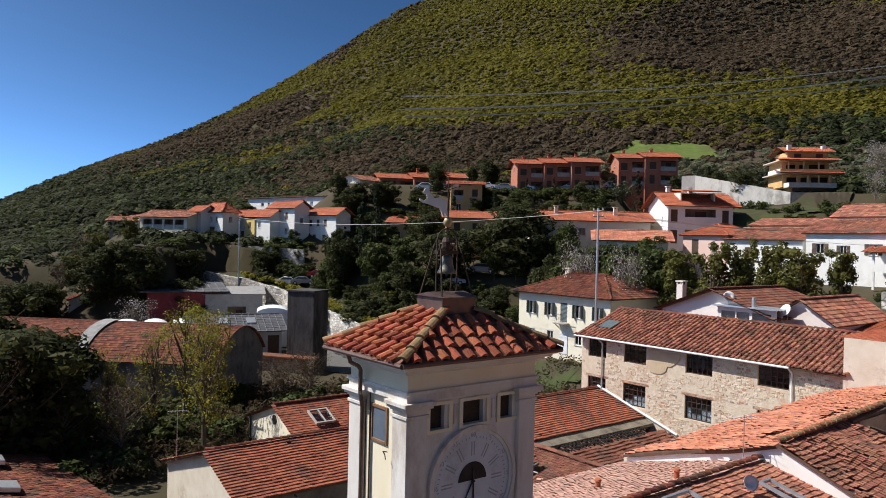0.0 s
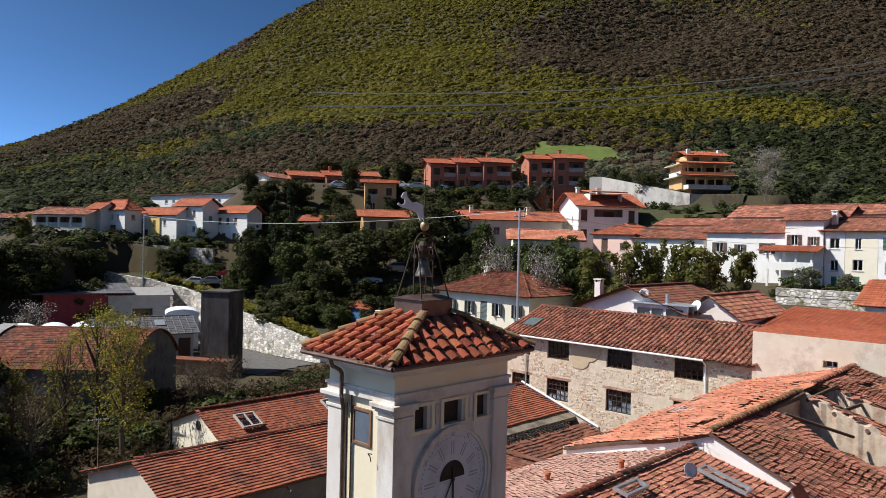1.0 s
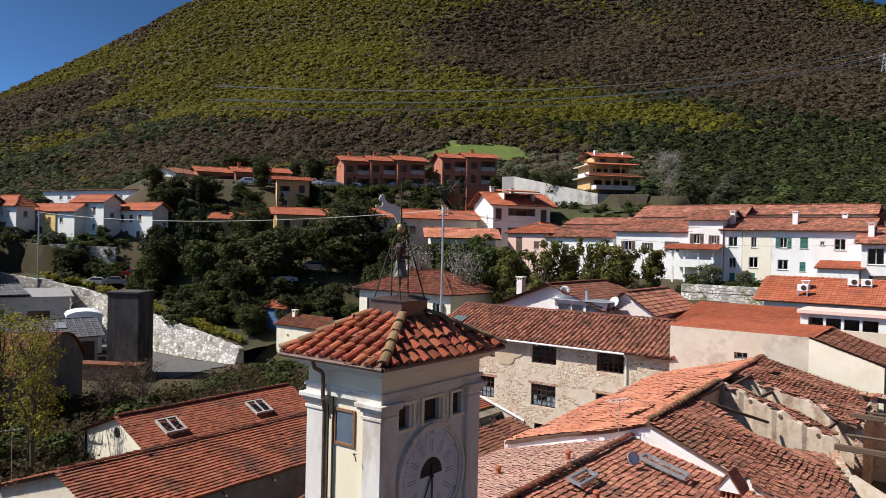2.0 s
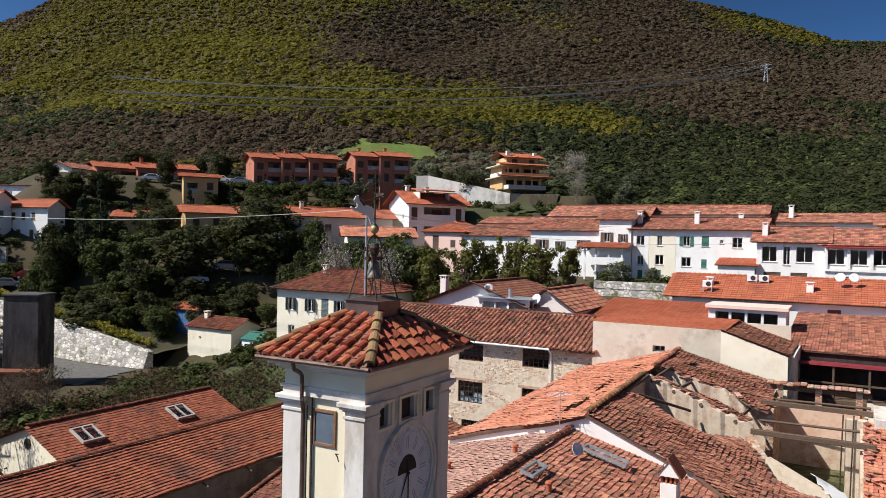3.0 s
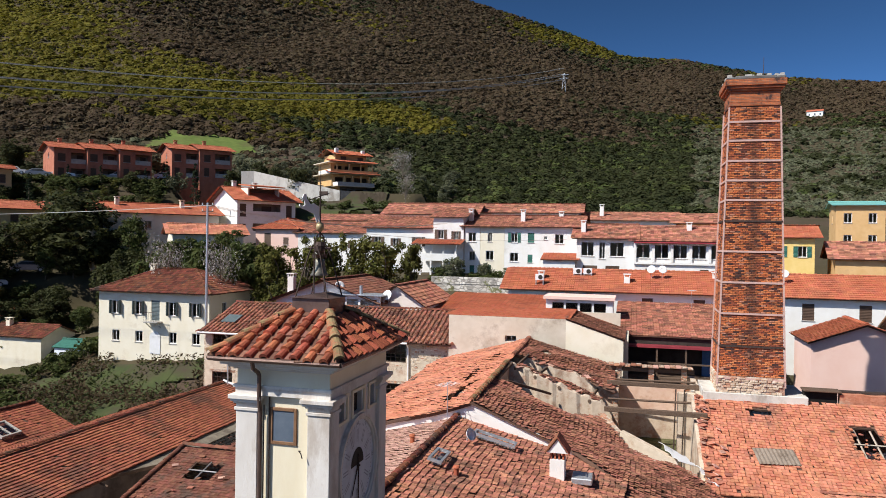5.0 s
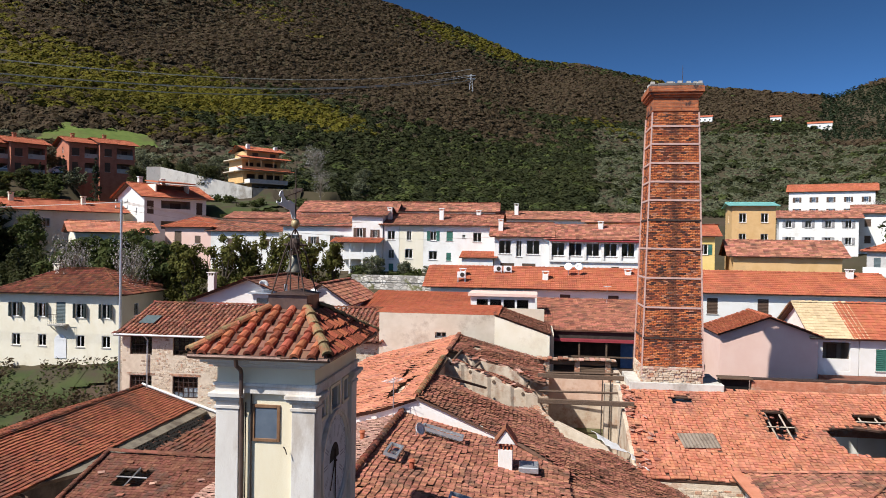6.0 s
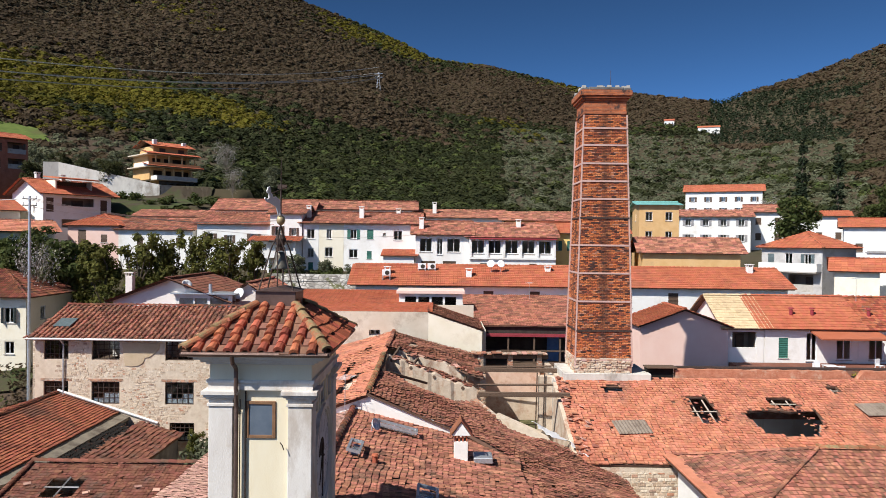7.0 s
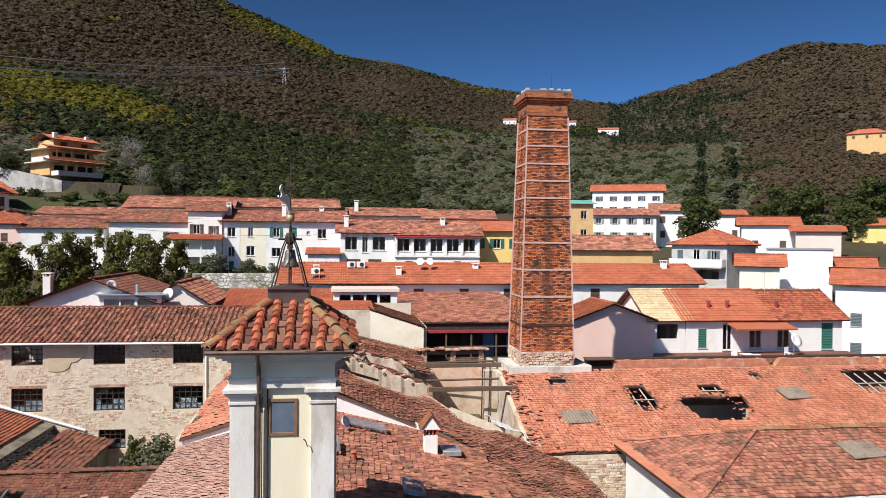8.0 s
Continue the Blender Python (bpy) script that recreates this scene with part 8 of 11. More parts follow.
for x, y, w in ((517, -184, 15), (538, -113, 10), (526, -158, 7)):
    house("ridge_farmhouse", "distant white farmhouse on the saddle", x, y, float(ground(x, y)) + 0.4, w, 8, 4.0, rot=-18, roof="gable", rise=1.6, over=0.4, wall=WHITE, tile=TILE_NEW, tiles=False, front=rowed(w, 3, (1.2,), 1.0, 1.4), group="ridge houses")
hill_row("slope_farmhouse", "distant ochre farmhouse with a red roof on the wooded slope", 254, -192, 53.2, 14.0, 3.0, -38, OCHRE, TILE_NEW, wins=3, floors=1, rise=2.0, roof="hip", tiles=False)
hill_row("upper_row_house", "white house with a low red roof behind the terrace", 97.0, 20.0, 10.0, 14.0, 6.6, 2, WHITE, TILE_OLD, wins=5, floors=2, rise=1.3)
hill_row("upper_row_house", "white house with a low red roof behind the terrace", 97.4, 6.0, 10.0, 12.0, 5.6, -2, WHITE, TILE_OLD, wins=4, floors=2, rise=1.1, chim=[(2, 4, 2.0)])
hill_row("upper_row_house", "low house with a brown roof behind the veranda", 94.0, -4.5, 9.0, 9.0, 6.2, -6, OCHRE, TILE_OLD, wins=3, floors=2, rise=1.2)
hill_row("upper_row_house", "house with a long red roof above the terrace", 93.0, 33.5, 10.0, 13.0, 6.2, 2, WHITE, TILE_OLD, wins=4, floors=2, rise=1.5)
hill_row("upper_row_house", "house with a flat pale roof above the terrace", 95.5, 47.0, 10.0, 10.0, 5.2, 4, CREAM, TILE_OLD, wins=3, floors=1, rise=0.9)


# ---- works on the valley floor ----
def arched_warehouse():
    e = empty("arched_warehouse", pose(24.2, 63.6, -4.2, 0, 0, 45), "barrel-roofed warehouse with dull red tiles and grey walls", "warehouse")
    # long axis to local +y; the near long wall faces local -x, the arched end wall faces local -y
    w, ln, h, rise = 12.5, 42.0, 4.6, 2.9
    n = 16
    arc = [(w * (0.5 - 0.5 * math.cos(math.pi * k / n)), h + rise * math.sin(math.pi * k / n)) for k in range(n + 1)]
    R = ((w / 2) ** 2 + rise ** 2) / (2 * rise)
    a0 = math.asin(w / 2 / R)
    arc = [(w / 2 + R * math.sin(-a0 + 2 * a0 * k / n), h + rise - R + R * math.cos(-a0 + 2 * a0 * k / n)) for k in range(n + 1)]
    for k in range(n):
        (x0, z0), (x1, z1) = arc[k], arc[k + 1]
        if k < n // 2:
            roof_plane(e, [(x0, ln, z0), (x0, -0.3, z0), (x1, -0.3, z1), (x1, ln, z1)], TILE_DARK, "flat", 0.3, 0.34, seed=120 + k, thick=0.12, jit=0.4)
        else:
            roof_plane(e, [(x1, -0.3, z1), (x1, ln, z1), (x0, ln, z0), (x0, -0.3, z0)], TILE_DARK, "flat", 0.4, 0.43, seed=120 + k, thick=0.12, jit=0.6, lack=1.1, deck=TILE_DARK)
    for y, th in ((0.0, 0.3), (ln - 0.4, 0.3)):
        bm = bmesh.new()
        f = [bm.verts.new((x, y, z - 0.12)) for x, z in arc] + [bm.verts.new((w, y, 0)), bm.verts.new((0, y, 0))]
        b = [bm.verts.new((v.co.x, y + th, v.co.z)) for v in f]
        bm.faces.new(f)
        bm.faces.new(b[::-1])
        for i in range(len(f)):
            j = (i + 1) % len(f)
            bm.faces.new((f[i], b[i], b[j], f[j]))
        part("end_wall", bm, GREYDARK, e)
    vs, fs = wall_mesh(ln - 0.4, h, [(6 + 5.5 * k, 8.2 + 5.5 * k, 1.0, 3.4) for k in range(6)], 0.3)
    wl = link("wall", raw(vs, fs, "wall"), GREYDARK, e, "grey stained long wall")
    wl.matrix_basis = pose(0.2, 0.2, 0)
    for k in range(6):
        part("door_panel", box(0.32, 0.38, 6.2 + 5.5 * k, 8.4 + 5.5 * k, 1.0, 3.4), GREYROOF, e)
    bm = bmesh.new()
    for k in range(0, 8):
        (x0, z0), (x1, z1) = arc[k], arc[k + 1]
        q = [bm.verts.new(v) for v in ((x0, 12.6, z0 + 0.17), (x0, 14.0, z0 + 0.17), (x1, 14.0, z1 + 0.17), (x1, 12.6, z1 + 0.17))]
        bm.faces.new(q)
    bmesh.ops.remove_doubles(bm, verts=bm.verts[:], dist=1e-4)
    r = bmesh.ops.extrude_face_region(bm, geom=bm.faces[:])
    for v in r["geom"]:
        if isinstance(v, bmesh.types.BMVert):
            v.co.z += 0.05
    part("skylight_strip", bm, GREYROOF, e, "grey translucent skylight strip")
    return e


arched_warehouse()


def concrete_tower():
    e = empty("concrete_tower", pose(40.4, 78.3, -4.0, 0, 0, 33), "blackened square concrete tower without windows", "tower")
    part("shaft", box(0, 3.6, -1.8, 1.8, -1, 9.6, bevel=0.05), DARKCONC, e)
    part("coping", box(-0.1, 3.7, -1.9, 1.9, 9.60, 9.82, bevel=0.03), DARKCONC, e)
    part("annex", box(-1.6, -0.02, -2.0, 6.5, -1, 1.9, bevel=0.03), ROUGHBRICK, e)
    part("annex_roof", box(-1.9, 0.2, -2.7, 6.8, 1.905, 2.05), TILE_DARK, e)
    return e


concrete_tower()
house("metal_roof_shed", "pale workshop with a ribbed dark grey sheet roof", 37.7, 90.3, -3.9, 11.4, 8, 3.6, rot=76, roof="gable", ridge="y", rise=1.7, over=0.3, wall=GREYPL, tile=SLATE, front=[(-2.4, 1.6, 1.0, 0.9, "plain"), (-4.6, 0.3, 1.5, 2.7, "closed")], style="flat", du=0.9, dv=0.45, category="workshop", group="workshops")
for k in (-2.0, 1.6):
    es = empty("roof_light", pose(37.7, 90.3, -3.9, 0, 0, 76), "grey roof light on a sheet roof", "skylight")
    part("frame", box(1.6, 3.0, k - 0.6, k + 0.6, 0.0, 0.14, m=Matrix.Translation((0, 0, 4.72)) @ Matrix.Translation((2.3, 0, 0)) @ Matrix.Rotation(radians(-23), 4, "Y") @ Matrix.Translation((-2.3, 0, 0))), GALV, es)
house("open_store", "grey open-fronted store with a flat sheet roof", 44.9, 109.3, -3.9, 8.6, 9, 6.9, rot=67, roof="shed", rise=0.6, over=0.5, wall=GREYPL, tile=GREYROOF, tiles=False, front=[(-0.4, 0.6, 2.8, 4.4, "loggia")], category="workshop", group="workshops", shut=DARK)
house("red_store", "dark red clad store under a ribbed grey sheet roof", 37.9, 112.1, -3.9, 10.4, 11, 7.2, rot=74, roof="shed", rise=0.9, over=0.9, wall=REDSHEET, tile=SLATE, tiles=True, style="flat", du=1.2, dv=2.6, front=[(-1.5, 0.4, 3.4, 3.0, "loggia")], category="workshop", group="workshops", shut=GREYPL)
house("pale_blue_store", "pale store with red tile roof beyond the warehouse", 26.7, 122.0, -3.9, 5.5, 9, 5.6, rot=78, roof="gable", ridge="x", rise=1.2, over=0.3, wall=GREYPL, tile=TILE_NEW, category="workshop", group="workshops", du=0.5, dv=0.5)
house("brown_store", "low store with brown tile roof among trees", 21.9, 128.0, -3.9, 6.2, 9, 5.0, rot=82, roof="gable", ridge="x", rise=1.4, over=0.3, wall=GREYPL, tile=TILE_OLD, category="workshop", group="workshops", du=0.5, dv=0.5)
ew = empty("round_roof_store", pose(46.1, 97.8, -3.9, 0, 0, 66), "small white store with a rounded sheet roof", "workshop", "workshops")
part("body", box(0, 5, -2.1, 2.1, -0.3, 5.0), WHITE, ew)
bm = bmesh.new()
rows = []
for i in range(11):
    a = math.pi * i / 10
    rows.append([bm.verts.new((xx, -2.3 * math.cos(a), 5.0 + 0.75 * math.sin(a))) for xx in (-0.2, 5.2)])
for i in range(10):
    bm.faces.new((rows[i][0], rows[i][1], rows[i + 1][1], rows[i + 1][0]))
bm.faces.new([r[0] for r in rows])
bm.faces.new([r[1] for r in rows][::-1])
part("vault", bm, WHITESHEET, ew)


def white_tunnels():
    e = empty("white_tunnel_roof", pose(27.9, 92.4, -4.6, 0, 0, 72), "low white ribbed tunnel-vaulted shed", "shed")
    for k in range(3):
        bm = bmesh.new()
        n = 12
        rows = []
        for i in range(n + 1):
            a = math.pi * i / n
            y, z = -5.0 + 3.5 * k + 1.75 - 1.7 * math.cos(a), 4.5 + 0.95 * math.sin(a)
            rows.append((bm.verts.new((0, y, z)), bm.verts.new((8, y, z))))
        for i in range(n):
            bm.faces.new((rows[i][0], rows[i + 1][0], rows[i + 1][1], rows[i][1]))
        y0, y1 = -5.0 + 3.5 * k + 0.05, -5.0 + 3.5 * k + 3.45
        lo = [bm.verts.new((0, y1, -0.8)), bm.verts.new((0, y0, -0.8))]
        bm.faces.new([r[0] for r in rows] + lo)
        part("vault", bm, WHITESHEET, e)
    return e


white_tunnels()


def rock_wall():
    e = empty("retaining_wall", pose(0, 0, 0), "pale rubble retaining wall along the lane", "wall")
    vs, fs = [], []
    rg = random.Random(8)
    P = [(77 + 51 * i / 70, ) for i in range(71)]
    P = [(float(np.interp(y, LANE_Y, LANE_X)), y) for (y, ) in P]
    n = len(P)
    for x, y in P:
        b = -4.3
        t = float(np.interp(y, LANE_Y, LANE_Z)) + 0.35 + rg.uniform(-0.12, 0.12)
        x -= 1.1
        vs += [(x, y, b), (x + 0.9, y, t), (x + 1.6, y, t), (x + 1.6, y, b)]
    for i in range(n - 1):
        a, b = 4 * i, 4 * i + 4
        fs += [(a, b, b + 1, a + 1), (a + 1, b + 1, b + 2, a + 2), (a + 2, b + 2, b + 3, a + 3)]
    fs += [(0, 1, 2, 3), (4 * n - 1, 4 * n - 2, 4 * n - 3, 4 * n - 4)]
    link("stonework", raw(vs, fs, "stonework"), ROCKWALL, e)
    return e


rock_wall()


def lane_bank():
    vs, fs = [], []
    n = 60
    for i in range(n + 1):
        y = 76.0 + 52.0 * i / n
        wx, wt = float(np.interp(y, LANE_Y, LANE_X)), float(np.interp(y, LANE_Y, LANE_Z))
        for dx, dz in ((0.0, 0.15), (1.5, 0.35), (3.5, 0.4), (6.5, 0.9), (6.6, -3.0)):
            vs.append((wx + dx, y, wt + dz))
    for i in range(n):
        for k in range(4):
            a = 5 * i + k
            fs.append((a, a + 1, a + 6, a + 5))
    ob = link("lane_bank", raw(vs, fs, "lane_bank"), ROUGHGRASS)
    tagged(ob, "grassy bank above the retaining wall", "bank", kind="structure")


lane_bank()


def villa_wall():
    e = empty("garden_wall", pose(0, 0, 0), "long stained concrete garden wall below the villa", "wall")
    for (p, q, z1, za) in (((109.9, 73.0), (110.8, 70.9), 24.2, 24.3), ((110.8, 70.9), (111.3, 63.0), 24.3, 22.6), ((111.3, 63.0), (112.0, 55.0), 22.6, 20.9)):
        plain_wall(e, p, q, 14.0, z1, PALEWALL, 0.4, z1b=za, label="whitewashed stained wall")
    # return wall: dark grey instead of whitewash, shade put into the colour
    plain_wall(e, (112.0, 55.0), (115.0, 50.5), 14.0, 20.9, GREYDARK, 0.4, z1b=20.8, label="shaded stone return of the wall")
    return e


villa_wall()


# ---- extras on the near houses ----
def loggia_box():
    e = empty("roof_loggia", pose(54.6, 9.8, 5.4), "white roof loggia with four glazed bays and a pink fascia", "loggia")
    vs, fs = wall_mesh(5.4, 2.2, [(0.55 + 1.13 * k, 1.5 + 1.13 * k, 0.40, 1.95) for k in range(4)], 0.25)
    w = link("wall", raw(vs, fs, "wall"), WHITE, e)
    w.matrix_basis = pose(0, -2.7, 0)
    part("back", box(0.25, 3.0, -2.7, 2.7, 0, 0.2), WHITE, e)
    part("side", box(0.25, 3.0, 2.45, 2.7, 0.31, 2.2), WHITE, e)
    part("side", box(0.25, 3.0, -2.7, -2.45, 0.31, 2.2), WHITE, e)
    part("back_wall", box(3.0, 3.25, -2.7, 2.7, -2, 2.2), DARK, e)
    part("roof_slab", box(-0.3, 3.4, -2.9, 2.9, 2.205, 2.48, bevel=0.02), PINK, e, "dusty pink roof slab")
    for k in range(4):
        y = -2.7 + 1.025 + 1.13 * k
        part("pane", box(0.11, 0.118, y - 0.475, y + 0.475, 0.40, 1.95), GLASS, e)
    return e


loggia_box()


def red_veranda():
    e = empty("veranda", pose(47.4, 1.9, 2.9), "timber veranda under a wine-red sheet awning", "veranda")
    part("awning", box(-0.3, 1.6, -4.2, 4.1, 2.05, 2.20, m=Matrix.Rotation(radians(4), 4, "Y")), REDSHEET, e, "wine-red ribbed sheet awning")
    for k in range(5):
        y = -3.9 + 1.95 * k
        part("post", box(-0.06, 0.06, y - 0.06, y + 0.06, -3, 2.05), WOOD, e)
    part("rail", box(-0.05, 0.05, -4.0, 4.0, 0.95, 1.05), WOOD, e)
    part("floor", box(-0.2, 1.7, -4.1, 4.1, -0.2, 0.0), WOOD, e)
    part("blue_door", box(1.55, 1.62, -2.1, -1.2, 0.0, 1.9), BLUEPAINT, e, "bright blue door")
    part("blue_sheet", box(1.55, 1.62, -3.9, -3.1, 0.2, 1.6), BLUEPAINT, e)
    return e


red_veranda()


def roof_sunroom():
    e = empty("roof_terrace_room", pose(49.7, 27.5, 5.2), "white roof-terrace sunroom with glazed bays under a flat sheet roof", "sunroom")
    vs, fs = wall_mesh(4.4, 2.5, [(0.3, 1.7, 1.3, 2.2), (1.9, 2.9, 1.3, 2.2), (3.0, 4.1, 1.3, 2.2)], 0.2)
    w = link("wall", raw(vs, fs, "wall"), WHITE, e)
    w.matrix_basis = pose(0, -2.2, 0)
    part("back_wall", box(0.9, 1.1, -2.2, 2.2, 0, 2.5), GREYPL, e)
    part("roof_sheet", box(-0.35, 1.8, -2.5, 2.5, 2.52, 2.62), GALV, e, "flat galvanised sheet roof")
    part("flue", tube((0.4, -0.4, 2.6), (0.4, -0.4, 3.3), 0.14, 0.14, 12), GALV, e)
    for y0, y1 in ((-1.9, -0.5), (-0.3, 0.7), (0.8, 1.9)):
        part("pane", box(0.09, 0.098, y0, y1, 1.3, 2.2), GLASS, e)
    return e


roof_sunroom()


def stone_garden_wall():
    e = empty("field_wall", pose(75.5, 23.2, 3.0), "long pale rubble wall beside a lane", "wall")
    part("stonework", box(0, 0.5, -4.6, 5.0, 0, 4.4, bevel=0.04), ROCKWALL, e)
    part("coping", box(-0.06, 0.56, -4.6, 5.0, 4.405, 5.2), ROCKWALL, e)


stone_garden_wall()


def terrace_right():
    e = empty("roof_terrace", pose(0, 0, 0), "paved roof terrace before the white row", "terrace")
    part("slab", box(35.1, 46.5, -28.8, -12.4, 2.0, 3.35), TILE_DULL, e, "terracotta paved terrace floor")
    # dark strip added in place of the shadow line behind the parapet
    part("shadow_strip", box(35.02, 35.5, -28.8, -3.4, 4.78, 4.88), IRON, e, "dark strip standing for the shadow line behind the parapet")
    for k in range(16):
        part("baluster", box(36.2, 36.25, -28 + k, -27.95 + k, 3.35, 4.2), IRON, e)
    part("rail", box(36.18, 36.27, -28.2, -12.6, 4.2, 4.25), IRON, e)
    aw = empty("awning", pose(46.0, -20.9, 5.55), "red tiled porch canopy on the white house", "canopy")
    part("canopy", box(-1.3, 0.5, -2.5, 2.5, 0.0, 0.12, m=Matrix.Rotation(radians(-12), 4, "Y")), TILE_NEW, aw)


terrace_right()


def low_left_roofs():
    e = empty("corner_shed", pose(0, 0, 0), "low dark-tiled shed with long skylights", "factory")
    roof_plane(e, [(10.8, 38.6, -2.2), (8.8, 52.0, -2.2), (1.0, 51.0, -0.6), (3.0, 38.0, -0.6)], TILE_DARK, "flat", 0.25, 0.34, seed=95)
    roof_plane(e, [(-5.0, 50, -2.4), (-3.0, 37.5, -2.4), (3.0, 38.0, -0.6), (1.0, 51.0, -0.6)], TILE_DARK, "flat", 0.25, 0.34, seed=96)
    plain_wall(e, (10.4, 38.7), (8.5, 51.7), -4.4, -2.3, BEIGE, 0.3)
    plain_wall(e, (8.5, 51.7), (-4.5, 50), -4.4, -2.3, BEIGE, 0.3)
    for y in (42.0, 47.5):
        part("skylight", box(4.2, 6.2, y, y + 1.4, -1.05, -0.80, m=Matrix.Translation((5.2, y, -0.9)) @ Matrix.Rotation(radians(11.5), 4, "Y") @ Matrix.Translation((-5.2, -y, 0.9)), bevel=0.02), GALV, e)


low_left_roofs()


def balcony_porch():
    e = empty("porch_balcony", pose(82.2, 29.2, 8.0), "white balcony porch with posts under a red tile roof", "porch")
    part("slab", box(0, 2.4, -2.4, 2.6, 1.85, 2.05), WHITE, e)
    part("parapet", box(0, 0.1, -2.4, 2.6, 2.05, 2.75), WHITE, e)
    for y in (-2.2, -0.6, 1.0, 2.4):
        part("post", box(0.02, 0.2, y - 0.1, y + 0.1, 0.0, 4.0), WHITE, e)
    roof_plane(e, [(-0.5, -2.8, 3.95), (-0.5, 3.0, 3.95), (2.3, 3.0, 4.6), (2.3, -2.8, 4.6)], TILE_NEW, "ribbed", 0.5, 0.45, seed=330, jit=0.5)
    return e


balcony_porch()


# ---- trees ----
def leaf_cloud(name, centres, radii, per, size, mat, parent, seed, droop=0.0, flat=1.0):
    """Leaves as small quads scattered in clumps."""
    rng = np.random.default_rng(seed)
    c = np.repeat(np.asarray(centres, float), per, axis=0)
    r = np.repeat(np.asarray(radii, float), per)
    k = len(c)
    d = rng.normal(size=(k, 3))
    d /= np.linalg.norm(d, axis=1)[:, None]
    p = c + d * (r * rng.uniform(0.35, 1.0, k) ** 0.6)[:, None] * np.array([1, 1, flat])
    nrm = d + rng.normal(0, 0.45, d.shape) + np.array([0, 0, 0.3])
    nrm /= np.linalg.norm(nrm, axis=1)[:, None]
    t = np.cross(nrm, rng.normal(size=nrm.shape))
    t /= np.linalg.norm(t, axis=1)[:, None]
    b = np.cross(nrm, t)
    s = size * rng.uniform(0.6, 1.3, k)
    q = [p + t * (s * a)[:, None] + b * (s * e)[:, None] for a, e in ((-1, -0.5), (1.1, -0.3), (0.0, 0.95))]
    v = np.stack(q, 1).reshape(-1, 3)
    f = np.arange(len(v)).reshape(-1, 3)
    ob = link(name, raw(v.tolist(), f.tolist(), name), mat, parent)
    return ob


TREES = {}


def limbs(bm, base, h, n, spread, rng, r0):
    tips = []
    for i in range(n):
        a = 2 * math.pi * i / n + rng.uniform(-0.5, 0.5)
        z0 = h * rng.uniform(0.25, 0.6)
        p = Vector((0, 0, z0))
        q = Vector((math.cos(a) * spread * rng.uniform(0.4, 0.8), math.sin(a) * spread * rng.uniform(0.4, 0.8), z0 + h * rng.uniform(0.15, 0.35)))
        add_tube(bm, p, q, r0 * 0.45, r0 * 0.2, 5)
        for k in range(2):
            t = q + Vector((rng.uniform(-1, 1) * spread * 0.4, rng.uniform(-1, 1) * spread * 0.4, h * rng.uniform(0.08, 0.2)))
            add_tube(bm, q, t, r0 * 0.2, r0 * 0.06, 4)
            tips.append(t)
    return tips


